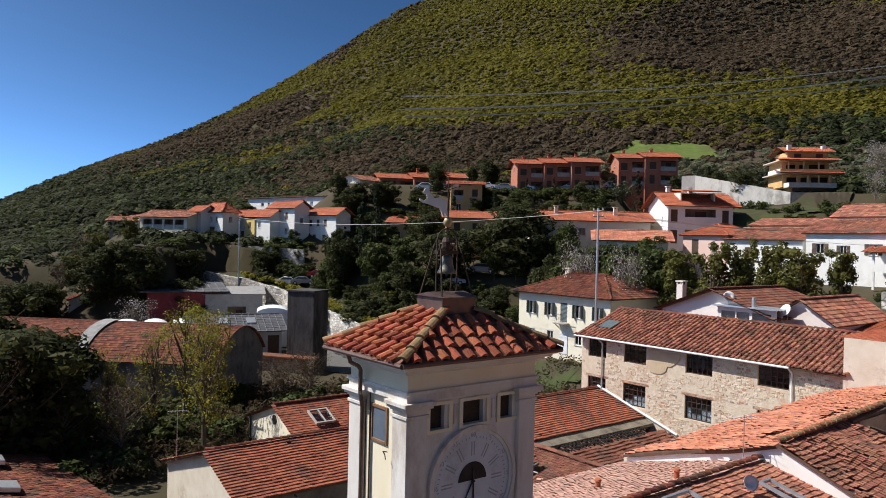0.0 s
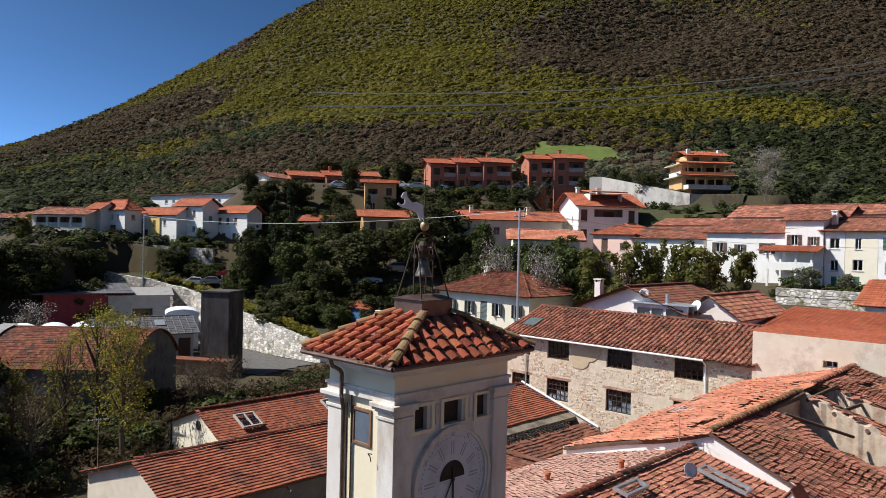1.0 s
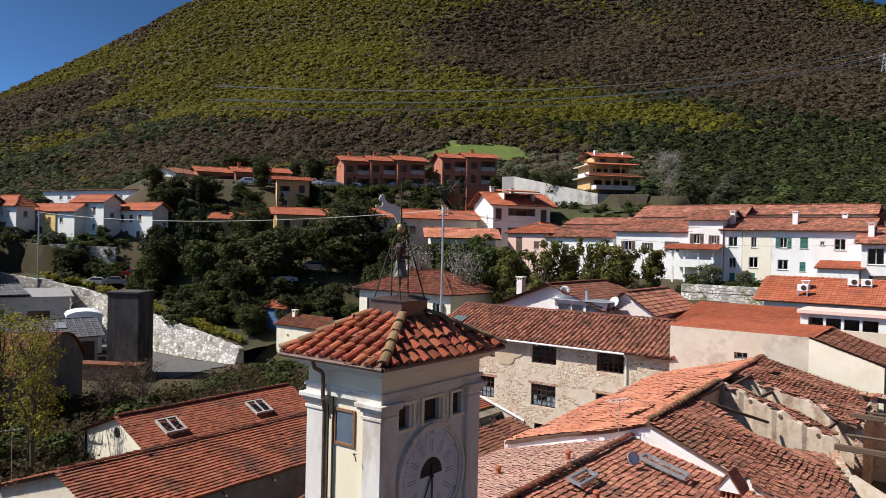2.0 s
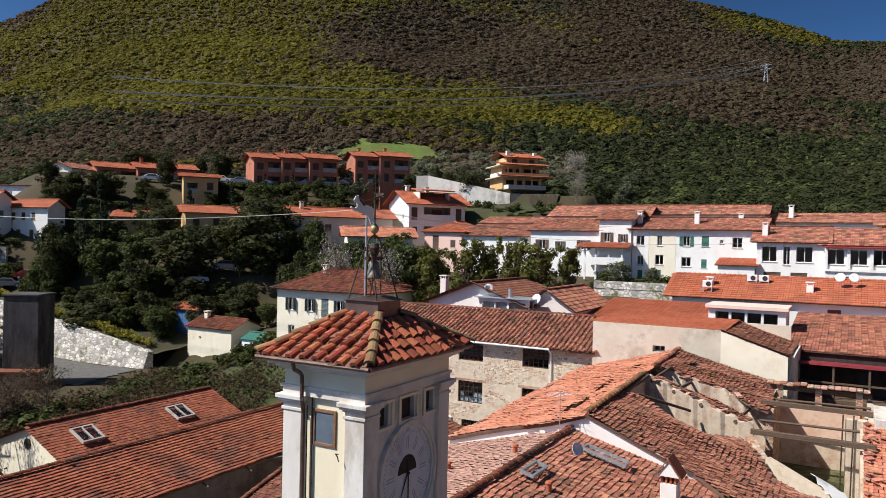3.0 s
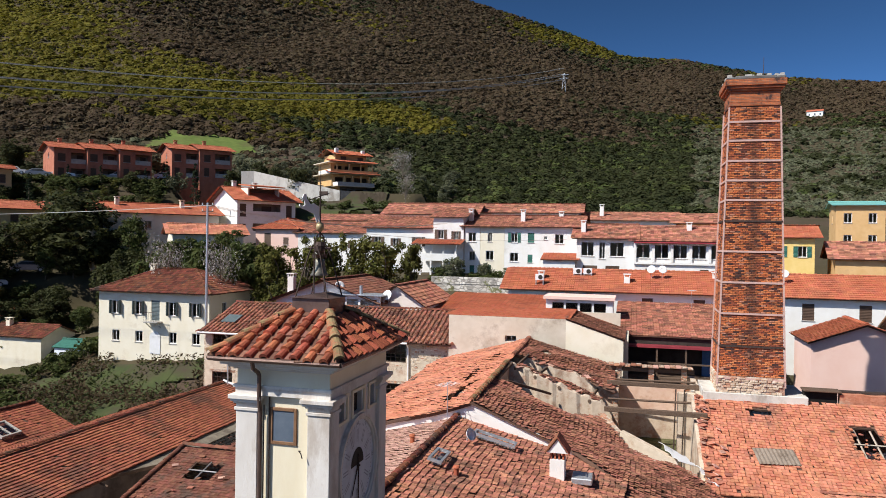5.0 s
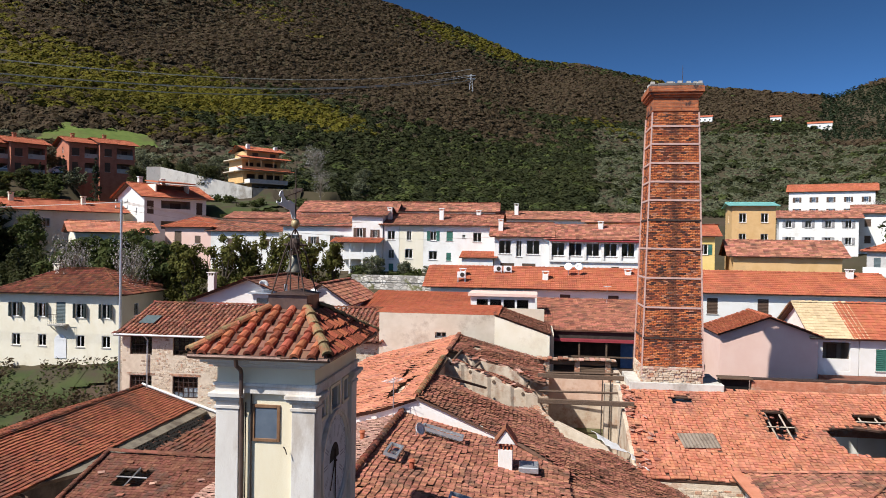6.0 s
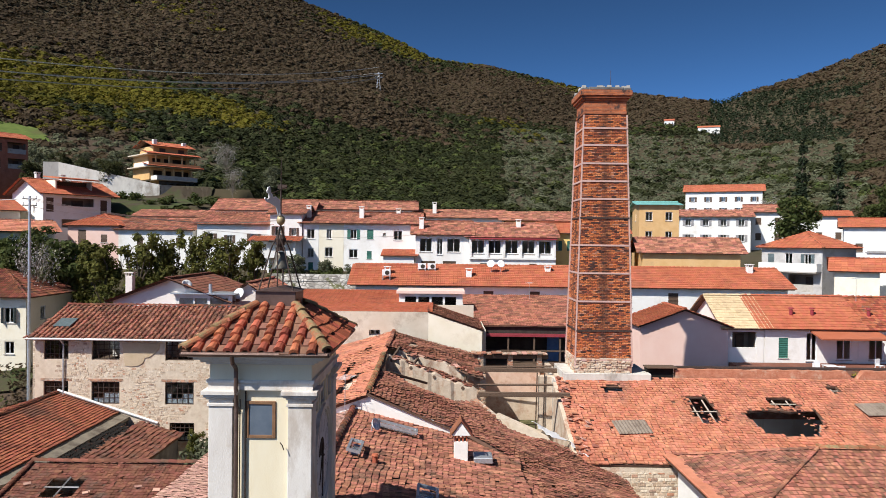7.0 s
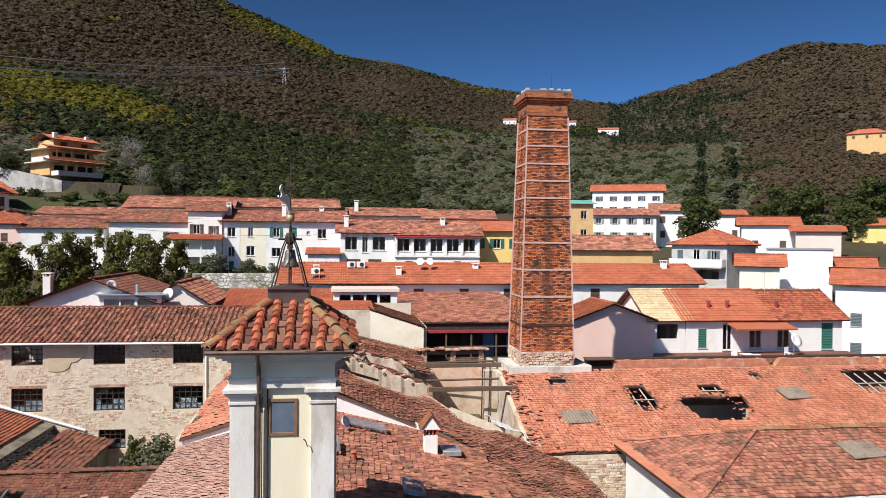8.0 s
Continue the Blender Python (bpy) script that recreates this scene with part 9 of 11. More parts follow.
def make_tree(kind, variant, m):
    rng = random.Random(hash((len(kind), variant)) % 1000 + variant * 17 + len(kind))
    data = {"oak": ("dark evergreen broadleaf tree with a dense crown", LEAF_OAK, 8.0, 3.0), "laurel": ("green bushy garden tree among houses", LEAF_MID, 6.0, 2.1), "conifer": ("tall dark conifer with drooping branches", LEAF_CON, 14.0, 3.2),
            "lime": ("slim yellowish-green garden tree behind roofs", LEAF_GARDEN, 8.0, 1.6), "cypress": ("slender dark green cypress tree", LEAF_CON, 12.0, 1.2), "poplar": ("young poplar with thin yellow-green spring leaves", LEAF_SPRING, 9.0, 1.8), "bare": ("leafless thicket tree with brown twigs", LEAF_BROWN, 6.0, 2.4),
            "blossom": ("white blossoming fruit tree in spring", BLOSSOM, 6.0, 2.6), "hedge": ("clipped yellow-green hedge bush along the lane", LEAF_SPRING, 2.0, 1.5), "bush": ("low dark green garden bush", LEAF_MID, 2.0, 1.4), "olive": ("grey-green olive tree on the slope", LEAF_OLIVE, 4.5, 1.9)}[kind]
    label, leaf, h, sp = data
    e = empty({"bush": "bush", "hedge": "hedge_bush"}.get(kind, kind + "_tree"), m, label, "bush" if kind in ("bush", "hedge") else "tree", {"bush": "bushes", "hedge": "hedge"}.get(kind, "trees"))
    bm = bmesh.new()
    r0 = h * 0.022
    if kind in ("conifer", "cypress"):
        add_tube(bm, (0, 0, -0.6), (0, 0, h * 0.96), r0, 0.02, 7)
    else:
        add_tube(bm, (0, 0, -0.6), (rng.uniform(-0.2, 0.2), rng.uniform(-0.2, 0.2), h * 0.45), r0, r0 * 0.7, 7)
        add_tube(bm, (0, 0, h * 0.43), (rng.uniform(-0.3, 0.3), rng.uniform(-0.3, 0.3), h * 0.85), r0 * 0.65, r0 * 0.15, 6)
    tips = limbs(bm, None, h, 6, sp, rng, r0) if kind not in ("conifer", "cypress", "bush", "hedge") else []
    if kind in ("poplar", "bare", "blossom"):
        for k in range(60):
            a, z = rng.uniform(0, 6.28), rng.uniform(0.25, 0.9) * h
            rr = sp * rng.uniform(0.5, 1.0) * (1 - abs(z / h - 0.5))
            add_tube(bm, (0, 0, z * 0.85), (math.cos(a) * rr, math.sin(a) * rr, min(h, z + rng.uniform(0.5, 1.5))), 0.03, 0.008, 3)
    part("trunk", bm, BARK if kind not in ("bare", "blossom") else TWIG, e)
    cs, rs = [], []
    if kind in ("oak", "laurel", "lime", "blossom", "olive", "bare"):
        n = {"oak": 46, "lime": 64, "laurel": 44}.get(kind, 24)
        for i in range(n):
            a, u = rng.uniform(0, 6.28), rng.uniform(-0.9, 1.0)
            w = math.sqrt(max(0.05, 1 - u * u)) * rng.uniform(0.45, 1.0)
            low = 0.52 if kind in ("oak", "lime", "laurel") else 0.60
            cs.append((math.cos(a) * w * sp * 0.85, math.sin(a) * w * sp * 0.85, h * (low + (0.92 - low) * u)))
            rs.append(sp * rng.uniform(0.26, 0.46))
        cs += [tuple(t) for t in tips]
        rs += [sp * 0.3] * len(tips)
        per = {"oak": 84, "lime": 62, "laurel": 62, "blossom": 26, "olive": 34, "bare": 26}[kind]
        size = {"oak": 0.21, "lime": 0.135, "laurel": 0.17, "blossom": 0.075, "olive": 0.17, "bare": 0.10}[kind]
    elif kind == "conifer":
        for i in range(46):
            f = rng.uniform(0.12, 0.98)
            a = rng.uniform(0, 6.28)
            w = sp * (1.05 - f) * rng.uniform(0.45, 1.0)
            cs.append((math.cos(a) * w, math.sin(a) * w, h * f - 0.25 * w))
            rs.append(0.45 + 0.75 * (1 - f))
        per, size = 34, 0.24
    elif kind == "cypress":
        for i in range(40):
            f = rng.uniform(0.05, 1.0)
            a = rng.uniform(0, 6.28)
            w = sp * (1 - f ** 2.2) * rng.uniform(0.3, 0.8)
            cs.append((math.cos(a) * w, math.sin(a) * w, h * f))
            rs.append(0.5)
        per, size = 34, 0.2
    elif kind == "poplar":
        for i in range(40):
            f = rng.uniform(0.3, 1.0)
            a = rng.uniform(0, 6.28)
            w = sp * (1.1 - abs(f - 0.55)) * rng.uniform(0.2, 0.9)
            cs.append((math.cos(a) * w, math.sin(a) * w, h * f))
            rs.append(0.7)
        per, size = 44, 0.075
    else:
        for i in range(14):
            a, w = rng.uniform(0, 6.28), rng.uniform(0, 1)
            cs.append((math.cos(a) * w * sp * 0.8, math.sin(a) * w * sp * 0.8, h * rng.uniform(0.2, 0.75)))
            rs.append(0.55)
        per, size = 26, 0.19
    leaf_cloud("crown", cs, rs, per, size, leaf, e, variant * 7 + len(kind), flat=0.6 if kind == "conifer" else 0.85)
    return e, h


def plant(kind, x, y, height, turn=0.0, z=None, wide=1.0):
    """One tree of a kind, of that height, standing on the ground."""
    v = int(abs(x * 7.3 + y * 3.1)) % 3
    z = float(ground(x, y)) if z is None else z
    if (kind, v) not in TREES:
        e, h = make_tree(kind, v, pose(x, y, z, 0, 0, turn))
        TREES[kind, v] = (e, h)
        s = height / h
        e.matrix_basis = pose(x, y, z, 0, 0, turn)
        e.scale = (s * wide, s * wide, s)
        TREES[kind, v] = (e, h, s * wide, s)
        return e
    e, h, sw, sz = TREES[kind, v]
    s = height / h
    c = copy_thing(e, pose(x, y, z, 0, 0, turn))
    c.scale = (s * wide, s * wide, s)
    return c


def grove(kind, n, pts, hmin, hmax, seed, wide=1.0):
    """n trees of a kind at random inside a polygon in plan."""
    rng = random.Random(seed)
    xs, ys = [p[0] for p in pts], [p[1] for p in pts]
    k = tries = 0
    while k < n and tries < n * 60:
        tries += 1
        x, y = rng.uniform(min(xs), max(xs)), rng.uniform(min(ys), max(ys))
        if inside(list(pts), x, y):
            plant(kind, x, y, rng.uniform(hmin, hmax), rng.uniform(0, 360), wide=wide * rng.uniform(0.9, 1.2))
            k += 1


def polar_grove(kind, n, az0, az1, r0, r1, hmin, hmax, seed, wide=1.0, top=None):
    """n trees of a kind in a ring segment round the hill's foot; top: no crown reaches above that level."""
    rng = random.Random(seed)
    for k in range(n):
        x, y = polar(rng.uniform(az0, az1), math.sqrt(rng.uniform(r0 * r0, r1 * r1)))
        h = rng.uniform(hmin, hmax)
        if 78 < y < 128 and x < float(np.interp(y, LANE_Y, LANE_X)) + 4.0 and x > 43:
            continue
        if top is not None:
            h = min(h, top - float(ground(x, y)))
            if h < 1.2:
                continue
        plant(kind, x, y, h, rng.uniform(0, 360), wide=wide * rng.uniform(0.9, 1.2))


# big evergreens along the hill street
for az, r, h, w in ((48.5, 107, 8.8, 1.45), (42.7, 108, 10.6, 1.35), (45.4, 112, 6.0, 1.2), (51.6, 106, 5.6, 1.2), (54.9, 105, 7.0, 1.5), (57.4, 118, 9.0, 0.8), (50.2, 118, 6.0, 1.1), (40.6, 108, 6.2, 1.0)):
    plant("oak", *polar(az, r), h, az * 9, wide=w)
for az, r, h, w in ((51.8, 111, 7.2, 1.1), (39.0, 106, 7.6, 0.8), (54.2, 113, 7.6, 1.0), (57.0, 108, 5.5, 1.0), (46.8, 116, 4.5, 1.0), (56.0, 106, 5.0, 1.0), (44.6, 106, 4.0, 0.9), (53.2, 107, 5.2, 0.9)):
    plant("laurel", *polar(az, r), h, az * 7, wide=w)
for az, r, h, w in ((52.8, 104, 4.2, 1.2), (49.9, 104, 3.4, 1.2), (58.6, 108, 5.6, 1.3), (60.0, 109, 5.2, 1.2)):
    plant("lime", *polar(az, r), h, az * 5, wide=w)
for az, r, h in ((55.6, 119, 13.6), (54.5, 120, 13.8), (57.0, 120, 9.0), (48.4, 126, 8.2), (34.4, 139, 9.4)):
    plant("conifer", *polar(az, r), h, az * 7, wide=0.7)
# dark belt below the white hillside houses
polar_grove("oak", 30, 68.5, 82, 116, 130, 5, 9, 4, 1.15, top=10.4)
polar_grove("oak", 14, 62.5, 69, 124, 132, 4, 7, 41, 1.2, top=9.8)
polar_grove("oak", 6, 80, 88, 112, 142, 6, 9, 44)
polar_grove("laurel", 16, 62, 84, 124, 133, 2.6, 4.6, 5, 1.2, top=10.8)
polar_grove("bare", 10, 72, 88, 108, 140, 5, 8, 6, top=12.0)
for az, r, h in ((73.2, 130, 4.6), (75.4, 131, 5.0), (77.0, 129, 5.2), (61.8, 124, 3.6), (62.6, 122, 3.4)):
    plant("lime", *polar(az, r), h, az * 4, wide=1.5)
# thicket on the bank above the lane
polar_grove("oak", 22, 56.5, 63, 106, 124, 3.0, 5.6, 86, 1.2, top=10.5)
polar_grove("laurel", 34, 56, 63.5, 104, 126, 2.0, 4.4, 87, 1.25, top=10.8)
polar_grove("lime", 14, 56, 63, 104, 124, 2.0, 4.0, 88, 1.3, top=10.6)
polar_grove("bush", 50, 56, 64, 102, 126, 0.9, 1.8, 91, 1.5)
polar_grove("oak", 8, 41, 52, 98, 106, 3.5, 5.5, 93, 1.2)
polar_grove("laurel", 12, 38, 54, 92, 104, 2.5, 4.5, 94, 1.2)
rg = random.Random(61)
for k in range(60):
    y = 80 + 46 * k / 60
    wx, wt = float(np.interp(y, LANE_Y, LANE_X)), float(np.interp(y, LANE_Y, LANE_Z))
    plant(rg.choice(("laurel", "laurel", "lime", "oak")), wx + rg.uniform(4.2, 9.5), y, rg.uniform(1.8, 3.8), y * 31, z=wt + 0.5, wide=1.3)
polar_grove("laurel", 34, 50, 64, 99, 108, 2.0, 3.8, 98, 1.3)
polar_grove("oak", 18, 50, 64, 99, 108, 2.6, 4.6, 99, 1.2)
polar_grove("bush", 30, 52, 64, 98, 106, 0.9, 1.8, 100, 1.5)
polar_grove("oak", 30, 59.5, 70, 113, 130, 2.6, 5.0, 101, 1.25, top=10.3)
polar_grove("laurel", 34, 59.5, 70, 112, 130, 1.8, 3.8, 102, 1.3, top=10.3)
polar_grove("laurel", 26, 62.5, 70, 130, 139, 2.0, 4.2, 111, 1.3, top=10.4)
polar_grove("oak", 14, 64, 72, 130, 138, 3.0, 5.5, 112, 1.2, top=10.2)
polar_grove("lime", 12, 62, 70, 129, 137, 2.2, 4.0, 113, 1.4, top=10.6)
polar_grove("bush", 40, 60, 71, 126, 140, 0.8, 1.8, 114, 1.6)
# gardens on the slope
polar_grove("oak", 16, 49.5, 58, 122, 146, 3.6, 6.0, 82)
polar_grove("laurel", 14, 50, 62, 116, 146, 2.4, 4.0, 83)
polar_grove("oak", 5, 36, 41, 92, 104, 5, 7.0, 84, 0.9)
polar_grove("bush", 30, 14, 32, 100, 116, 0.6, 1.4, 85, 1.3)
polar_grove("laurel", 26, 36, 56, 118, 142, 1.6, 3.2, 7)
polar_grove("bush", 90, 33, 57, 116, 147, 0.8, 2.0, 71, 1.6)
polar_grove("laurel", 40, 34, 54, 118, 145, 1.4, 2.8, 73, 1.4)
polar_grove("oak", 14, 36, 54, 117, 143, 2.4, 4.2, 74, 1.1)
polar_grove("conifer", 6, 36, 50, 128, 145, 4.0, 6.5, 75, 0.8)
polar_grove("bush", 40, 36, 48, 144, 148, 0.9, 1.5, 76, 1.5)
polar_grove("lime", 10, 36, 57, 120, 142, 2.0, 3.4, 72, 1.3)
polar_grove("oak", 6, 24, 36, 128, 170, 4, 6.0, 8)
polar_grove("oak", 8, 36, 56, 160, 176, 4, 6.5, 81)
polar_grove("olive", 44, 14, 37, 142, 215, 2.6, 4.4, 9)
polar_grove("laurel", 16, -34, 8, 112, 150, 1.6, 3.2, 10)
polar_grove("bush", 26, 20, 34, 112, 132, 0.9, 1.8, 11)
for x, y, h, w in ((61.5, 40.6, 9.6, 0.9), (62.0, 37.6, 9.9, 0.9), (62.8, 35.2, 9.6, 0.75), (62.4, 32.2, 10.0, 0.75), (61.6, 29.3, 10.0, 1.0), (65.4, 27.6, 8.4, 0.75), (64.8, 43.4, 9.0, 1.0), (68.0, 38.0, 6.4, 1.0)):
    plant("lime", x, y, h, x * 40, wide=w)
for x, y, h, w in ((65.2, 46.4, 9.4, 0.8), (63.5, 56.5, 8.6, 0.9), (67.5, 52.5, 8.0, 0.9)):
    plant("laurel", x, y, h, x * 33, wide=w)
for x, y, h, w in ((78.2, 26.0, 3.2, 1.1), (79.0, 22.6, 2.6, 1.0), (78.0, 19.5, 2.2, 1.0)):
    plant("olive", x, y, h, x * 33, wide=w)
grove("bush", 14, [(76.5, 18), (82, 18), (82, 29), (76.5, 29)], 0.8, 1.8, 29)
for x, y, h, w in ((61.5, 53.5, 11.0, 0.50), (62.0, 47.4, 10.2, 0.55), (133.0, 50.5, 7.5, 0.8), (113.7, 43.6, 5.4, 0.7), (28.0, 103.0, 7.0, 0.9), (150.0, -62.0, 8.0, 0.9)):
    plant("blossom", x, y, h, x * 30, wide=w)
for x, y, h in ((18.4, 49.5, 9.0), (19.6, 52.5, 10.0), (16.5, 55.0, 8.5), (21.5, 56.5, 9.5), (14.0, 57.5, 7.0), (20.0, 58.5, 10.5)):
    plant("poplar", x, y, h, x * 60)
for x, y, h, w in ((7.6, 55.0, 9.4, 1.25), (4.0, 57.5, 9.0, 1.3), (10.6, 58.2, 8.2, 1.1), (0.5, 55.5, 8.6, 1.3), (-3.0, 53.0, 8.0, 1.3)):
    plant("oak", x, y, h, x * 40, wide=w)
grove("bare", 9, [(4, 52), (20, 50), (20, 60), (8, 64)], 3.0, 6.0, 21)
grove("bush", 40, [(9, 46), (34, 53), (36, 68), (4, 62)], 0.8, 2.2, 22, wide=1.3)
grove("oak", 9, [(-6, 58), (10, 62), (10, 80), (-8, 78)], 6.0, 9.0, 23)
grove("bare", 12, [(-4, 48), (8, 54), (4, 66), (-10, 62)], 5.0, 8.0, 24)
grove("bare", 4, [(28, 58), (35, 62), (35, 68), (30, 66)], 3.0, 5.0, 25)
grove("bush", 26, [(38, 50), (56, 60), (52, 70), (38, 66)], 0.7, 2.0, 26, wide=1.5)
grove("bush", 10, [(56.0, 59.5), (58.5, 59.5), (58.5, 66), (56.0, 66)], 1.2, 2.0, 27)
rg = random.Random(28)
for k in range(46):
    y = 79 + 44 * k / 46
    plant("hedge", float(np.interp(y, LANE_Y, LANE_X)) + rg.uniform(1.2, 2.4), y, rg.uniform(0.9, 1.3), y * 50, z=float(np.interp(y, LANE_Y, LANE_Z)) + 0.3, wide=1.3)
for x, y, h, w in ((33.4, 21.9, 3.5, 1.0), (34.2, 20.9, 3.0, 1.1)):
    plant("olive", x, y, h, x * 50, z=-2.6, wide=w)
plant("lime", 34.4, 23.0, 3.6, 61, z=-2.6, wide=0.7)
for x, y, h in ((143.8, -66.1, 20), (136.3, -69.5, 18), (139.0, -64.0, 13)):
    plant("cypress", x, y, h, x)
polar_grove("laurel", 10, -38, -24, 125, 165, 6, 11, 12)
sheet("meadow", MEADOW, GRASS, 0.5, 1.0, "bright green meadow on the slope", "meadow")
sheet("grass_bank", [(38, 46), (56, 48), (56, 62), (52, 70), (38, 64)], ROUGHGRASS, 0.35, 0.5, "rough green bank behind the sheds", "grass")
sheet("villa_lawn", [(54, 58.9), (57, 44), (54.5, 44), (52, 58.9)], ROUGHGRASS, 0.3, 0.3, "lawn in front of the cream house", "grass")
polar_grove("laurel", 7, 31.5, 37, 90, 97, 5.0, 7.5, 95, 0.9)


def tufts(name, polys, count, mat, label, seed, size=0.16, hi=0.5):
    rng = np.random.default_rng(seed)
    P = []
    for poly in polys:
        xs, ys = [p[0] for p in poly], [p[1] for p in poly]
        x, y = rng.uniform(min(xs), max(xs), count), rng.uniform(min(ys), max(ys), count)
        n3 = np.array([noise.noise(Vector((a * 0.25, b * 0.25, seed))) for a, b in zip(x, y)])
        ok = inside(list(poly), x, y) & (n3 > -0.12)
        x, y = x[ok], y[ok]
        P.append(np.stack([x, y, ground(x, y) + rng.uniform(0.3, 0.3 + hi, len(x))], 1))
    p = np.concatenate(P)
    k = len(p)
    t = rng.normal(size=(k, 3)) * np.array([1, 1, 0.5])
    t /= np.linalg.norm(t, axis=1)[:, None]
    b = np.cross(t, rng.normal(size=(k, 3)))
    b /= np.linalg.norm(b, axis=1)[:, None]
    s = (size * rng.uniform(0.5, 1.4, k))[:, None]
    v = np.stack([p - t * s, p + b * s * 0.5, p + t * s + np.array([0, 0, 0.1]), p - b * s * 0.5], 1).reshape(-1, 3)
    ob = link(name, raw(v.tolist(), np.arange(len(v)).reshape(-1, 4).tolist(), name), mat)
    tagged(ob, label, "undergrowth", kind="stuff")


BANKS = [[(36, 42.5), (56, 44), (57, 62), (52, 72), (36, 66)], [(8, 45), (36, 51), (37, 70), (2, 64)]]
tufts("rough_grass", BANKS, 9000, LEAF_MID, "rough green grass on the bank", 3)
tufts("dry_brambles", BANKS, 14000, LEAF_BROWN, "brown dry brambles on the bank", 5, 0.2, 0.9)
sheet("villa_slope", [(101, 70), (112.5, 56), (117, 48), (109, 45), (98, 52), (97, 66)], ROUGHGRASS, 0.30, 0.7, "dry grassy slope below the villa", "grass")
sheet("lane", [(44, 74), (53.5, 77), (52.8, 88), (52.8, 108), (49, 108), (48.5, 88), (42, 80)], ASPHALT, 0.10, 0.6, "grey yard lane below the retaining wall", "road")


def car(x, y, rot, paint, label, z=None):
    z = (float(ground(x, y)) + 0.18) if z is None else z
    e = empty("car", pose(x, y, z, 0, 0, rot), label, "car", "parked cars")
    prof = [(-2.1, 0.30), (-2.12, 0.62), (-1.95, 0.84), (-1.1, 0.92), (-0.55, 1.38), (0.85, 1.42), (1.65, 0.98), (2.05, 0.90), (2.12, 0.55), (2.1, 0.30)]
    bm = bmesh.new()
    L = [[bm.verts.new((px, s * (0.86 if pz < 1.0 else 0.70), pz)) for px, pz in prof] for s in (-1, 1)]
    n = len(prof)
    for i in range(n):
        j = (i + 1) % n
        bm.faces.new((L[0][i], L[0][j], L[1][j], L[1][i]))
    bm.faces.new(L[0][::-1])
    bm.faces.new(L[1])
    part("body", bm, paint, e)
    for s in (-1, 1):
        bm = bmesh.new()
        bm.faces.new([bm.verts.new(v) for v in ((-0.95, s * 0.872, 0.96), (1.35, s * 0.872, 0.98), (0.82, s * 0.735, 1.36), (-0.50, s * 0.735, 1.33))])
        part("side_window", bm, GLASSDARK, e)
    for nm, a, b in (("windscreen", (-1.10, 0.945), (-0.60, 1.36)), ("rear_window", (1.62, 1.02), (0.90, 1.43))):
        bm = bmesh.new()
        bm.faces.new([bm.verts.new(v) for v in ((a[0] - 0.01 * (a[0] < 0), -0.80, a[1] + 0.02), (a[0], 0.80, a[1] + 0.02), (b[0], 0.68, b[1] + 0.02), (b[0], -0.68, b[1] + 0.02))])
        part(nm, bm, GLASSDARK, e)
    for sx in (-1.3, 1.32):
        for sy in (-0.80, 0.80):
            bm = bmesh.new()
            add_tube(bm, (sx, sy - 0.1, 0.31), (sx, sy + 0.1, 0.31), 0.31, 0.31, 14)
            wh = part("wheel", bm, TYRE, e)
            part("rim", tube((sx, sy - 0.11, 0.31), (sx, sy + 0.11, 0.31), 0.19, 0.19, 10), GALV, wh)
    return e


GLASSDARK = surf("car_glass", (0.03, 0.035, 0.04), (0.05, 0.055, 0.06), 3, 0.08, 0)
TYRE = surf("tyre_rubber", (0.025, 0.025, 0.025), (0.04, 0.04, 0.04), 3, 0.85, 0.1)
CARRED = surf("red_car_paint", (0.40, 0.03, 0.03), (0.45, 0.04, 0.04), 3, 0.3, 0)
CARGREY = surf("grey_car_paint", (0.25, 0.26, 0.28), (0.30, 0.31, 0.33), 3, 0.3, 0, metal=0.3)
car(*polar(48.0, 107), 138, WHITEPAINT, "white parked car on the hill street")
car(*polar(50.3, 108), 140, WHITEPAINT, "white car half hidden by trees")
car(*polar(45.6, 107.5), 135, CARGREY, "grey parked car beneath trees")
for az, r, mt, nm in ((46.2, 150, WHITEPAINT, "white"), (43.2, 149, WHITEPAINT, "white"), (44.7, 149, CARGREY, "grey"), (39.4, 150, WHITEPAINT, "white"), (36.4, 152, WHITEPAINT, "white"), (50.0, 150, CARGREY, "grey"), (51.0, 148, WHITEPAINT, "white"), (58.9, 124, CARRED, "red"), (60.2, 124, CARGREY, "dark grey"), (57.8, 122, CARGREY, "dark grey"), (61.4, 125, WHITEPAINT, "white")):
    car(*polar(az, r), az + 80, mt, nm + " car parked before the hillside houses")
car(66.5, 24.0, 100, CARGREY, "blue-grey car beside the rubble wall")


# ---- poles and lines ----
STRAND = surf("dull_aluminium_strand", (0.70, 0.68, 0.62), (0.78, 0.76, 0.70), 4, 0.5, 0)


def pole(x, y, top, label, arm=1.1, r=0.13, arms=2):
    g = float(ground(x, y))
    e = empty("power_pole", pose(x, y, g), label, "power pole", "power poles")
    part("mast", tube((0, 0, -0.5), (0, 0, top - g), r, r * 0.7, 10), GALV, e)
    for k in range(arms):
        part("crossarm", box(-0.05, 0.05, -arm / 2, arm / 2, top - g - 0.25 - 0.5 * k, top - g - 0.17 - 0.5 * k), IRON, e)
        for s in (-0.45, 0, 0.45):
            part("insulator", tube((0, s * arm, top - g - 0.17 - 0.5 * k), (0, s * arm, top - g + 0.02 - 0.5 * k), 0.05, 0.03, 8), WHITEPAINT, e)
    return e


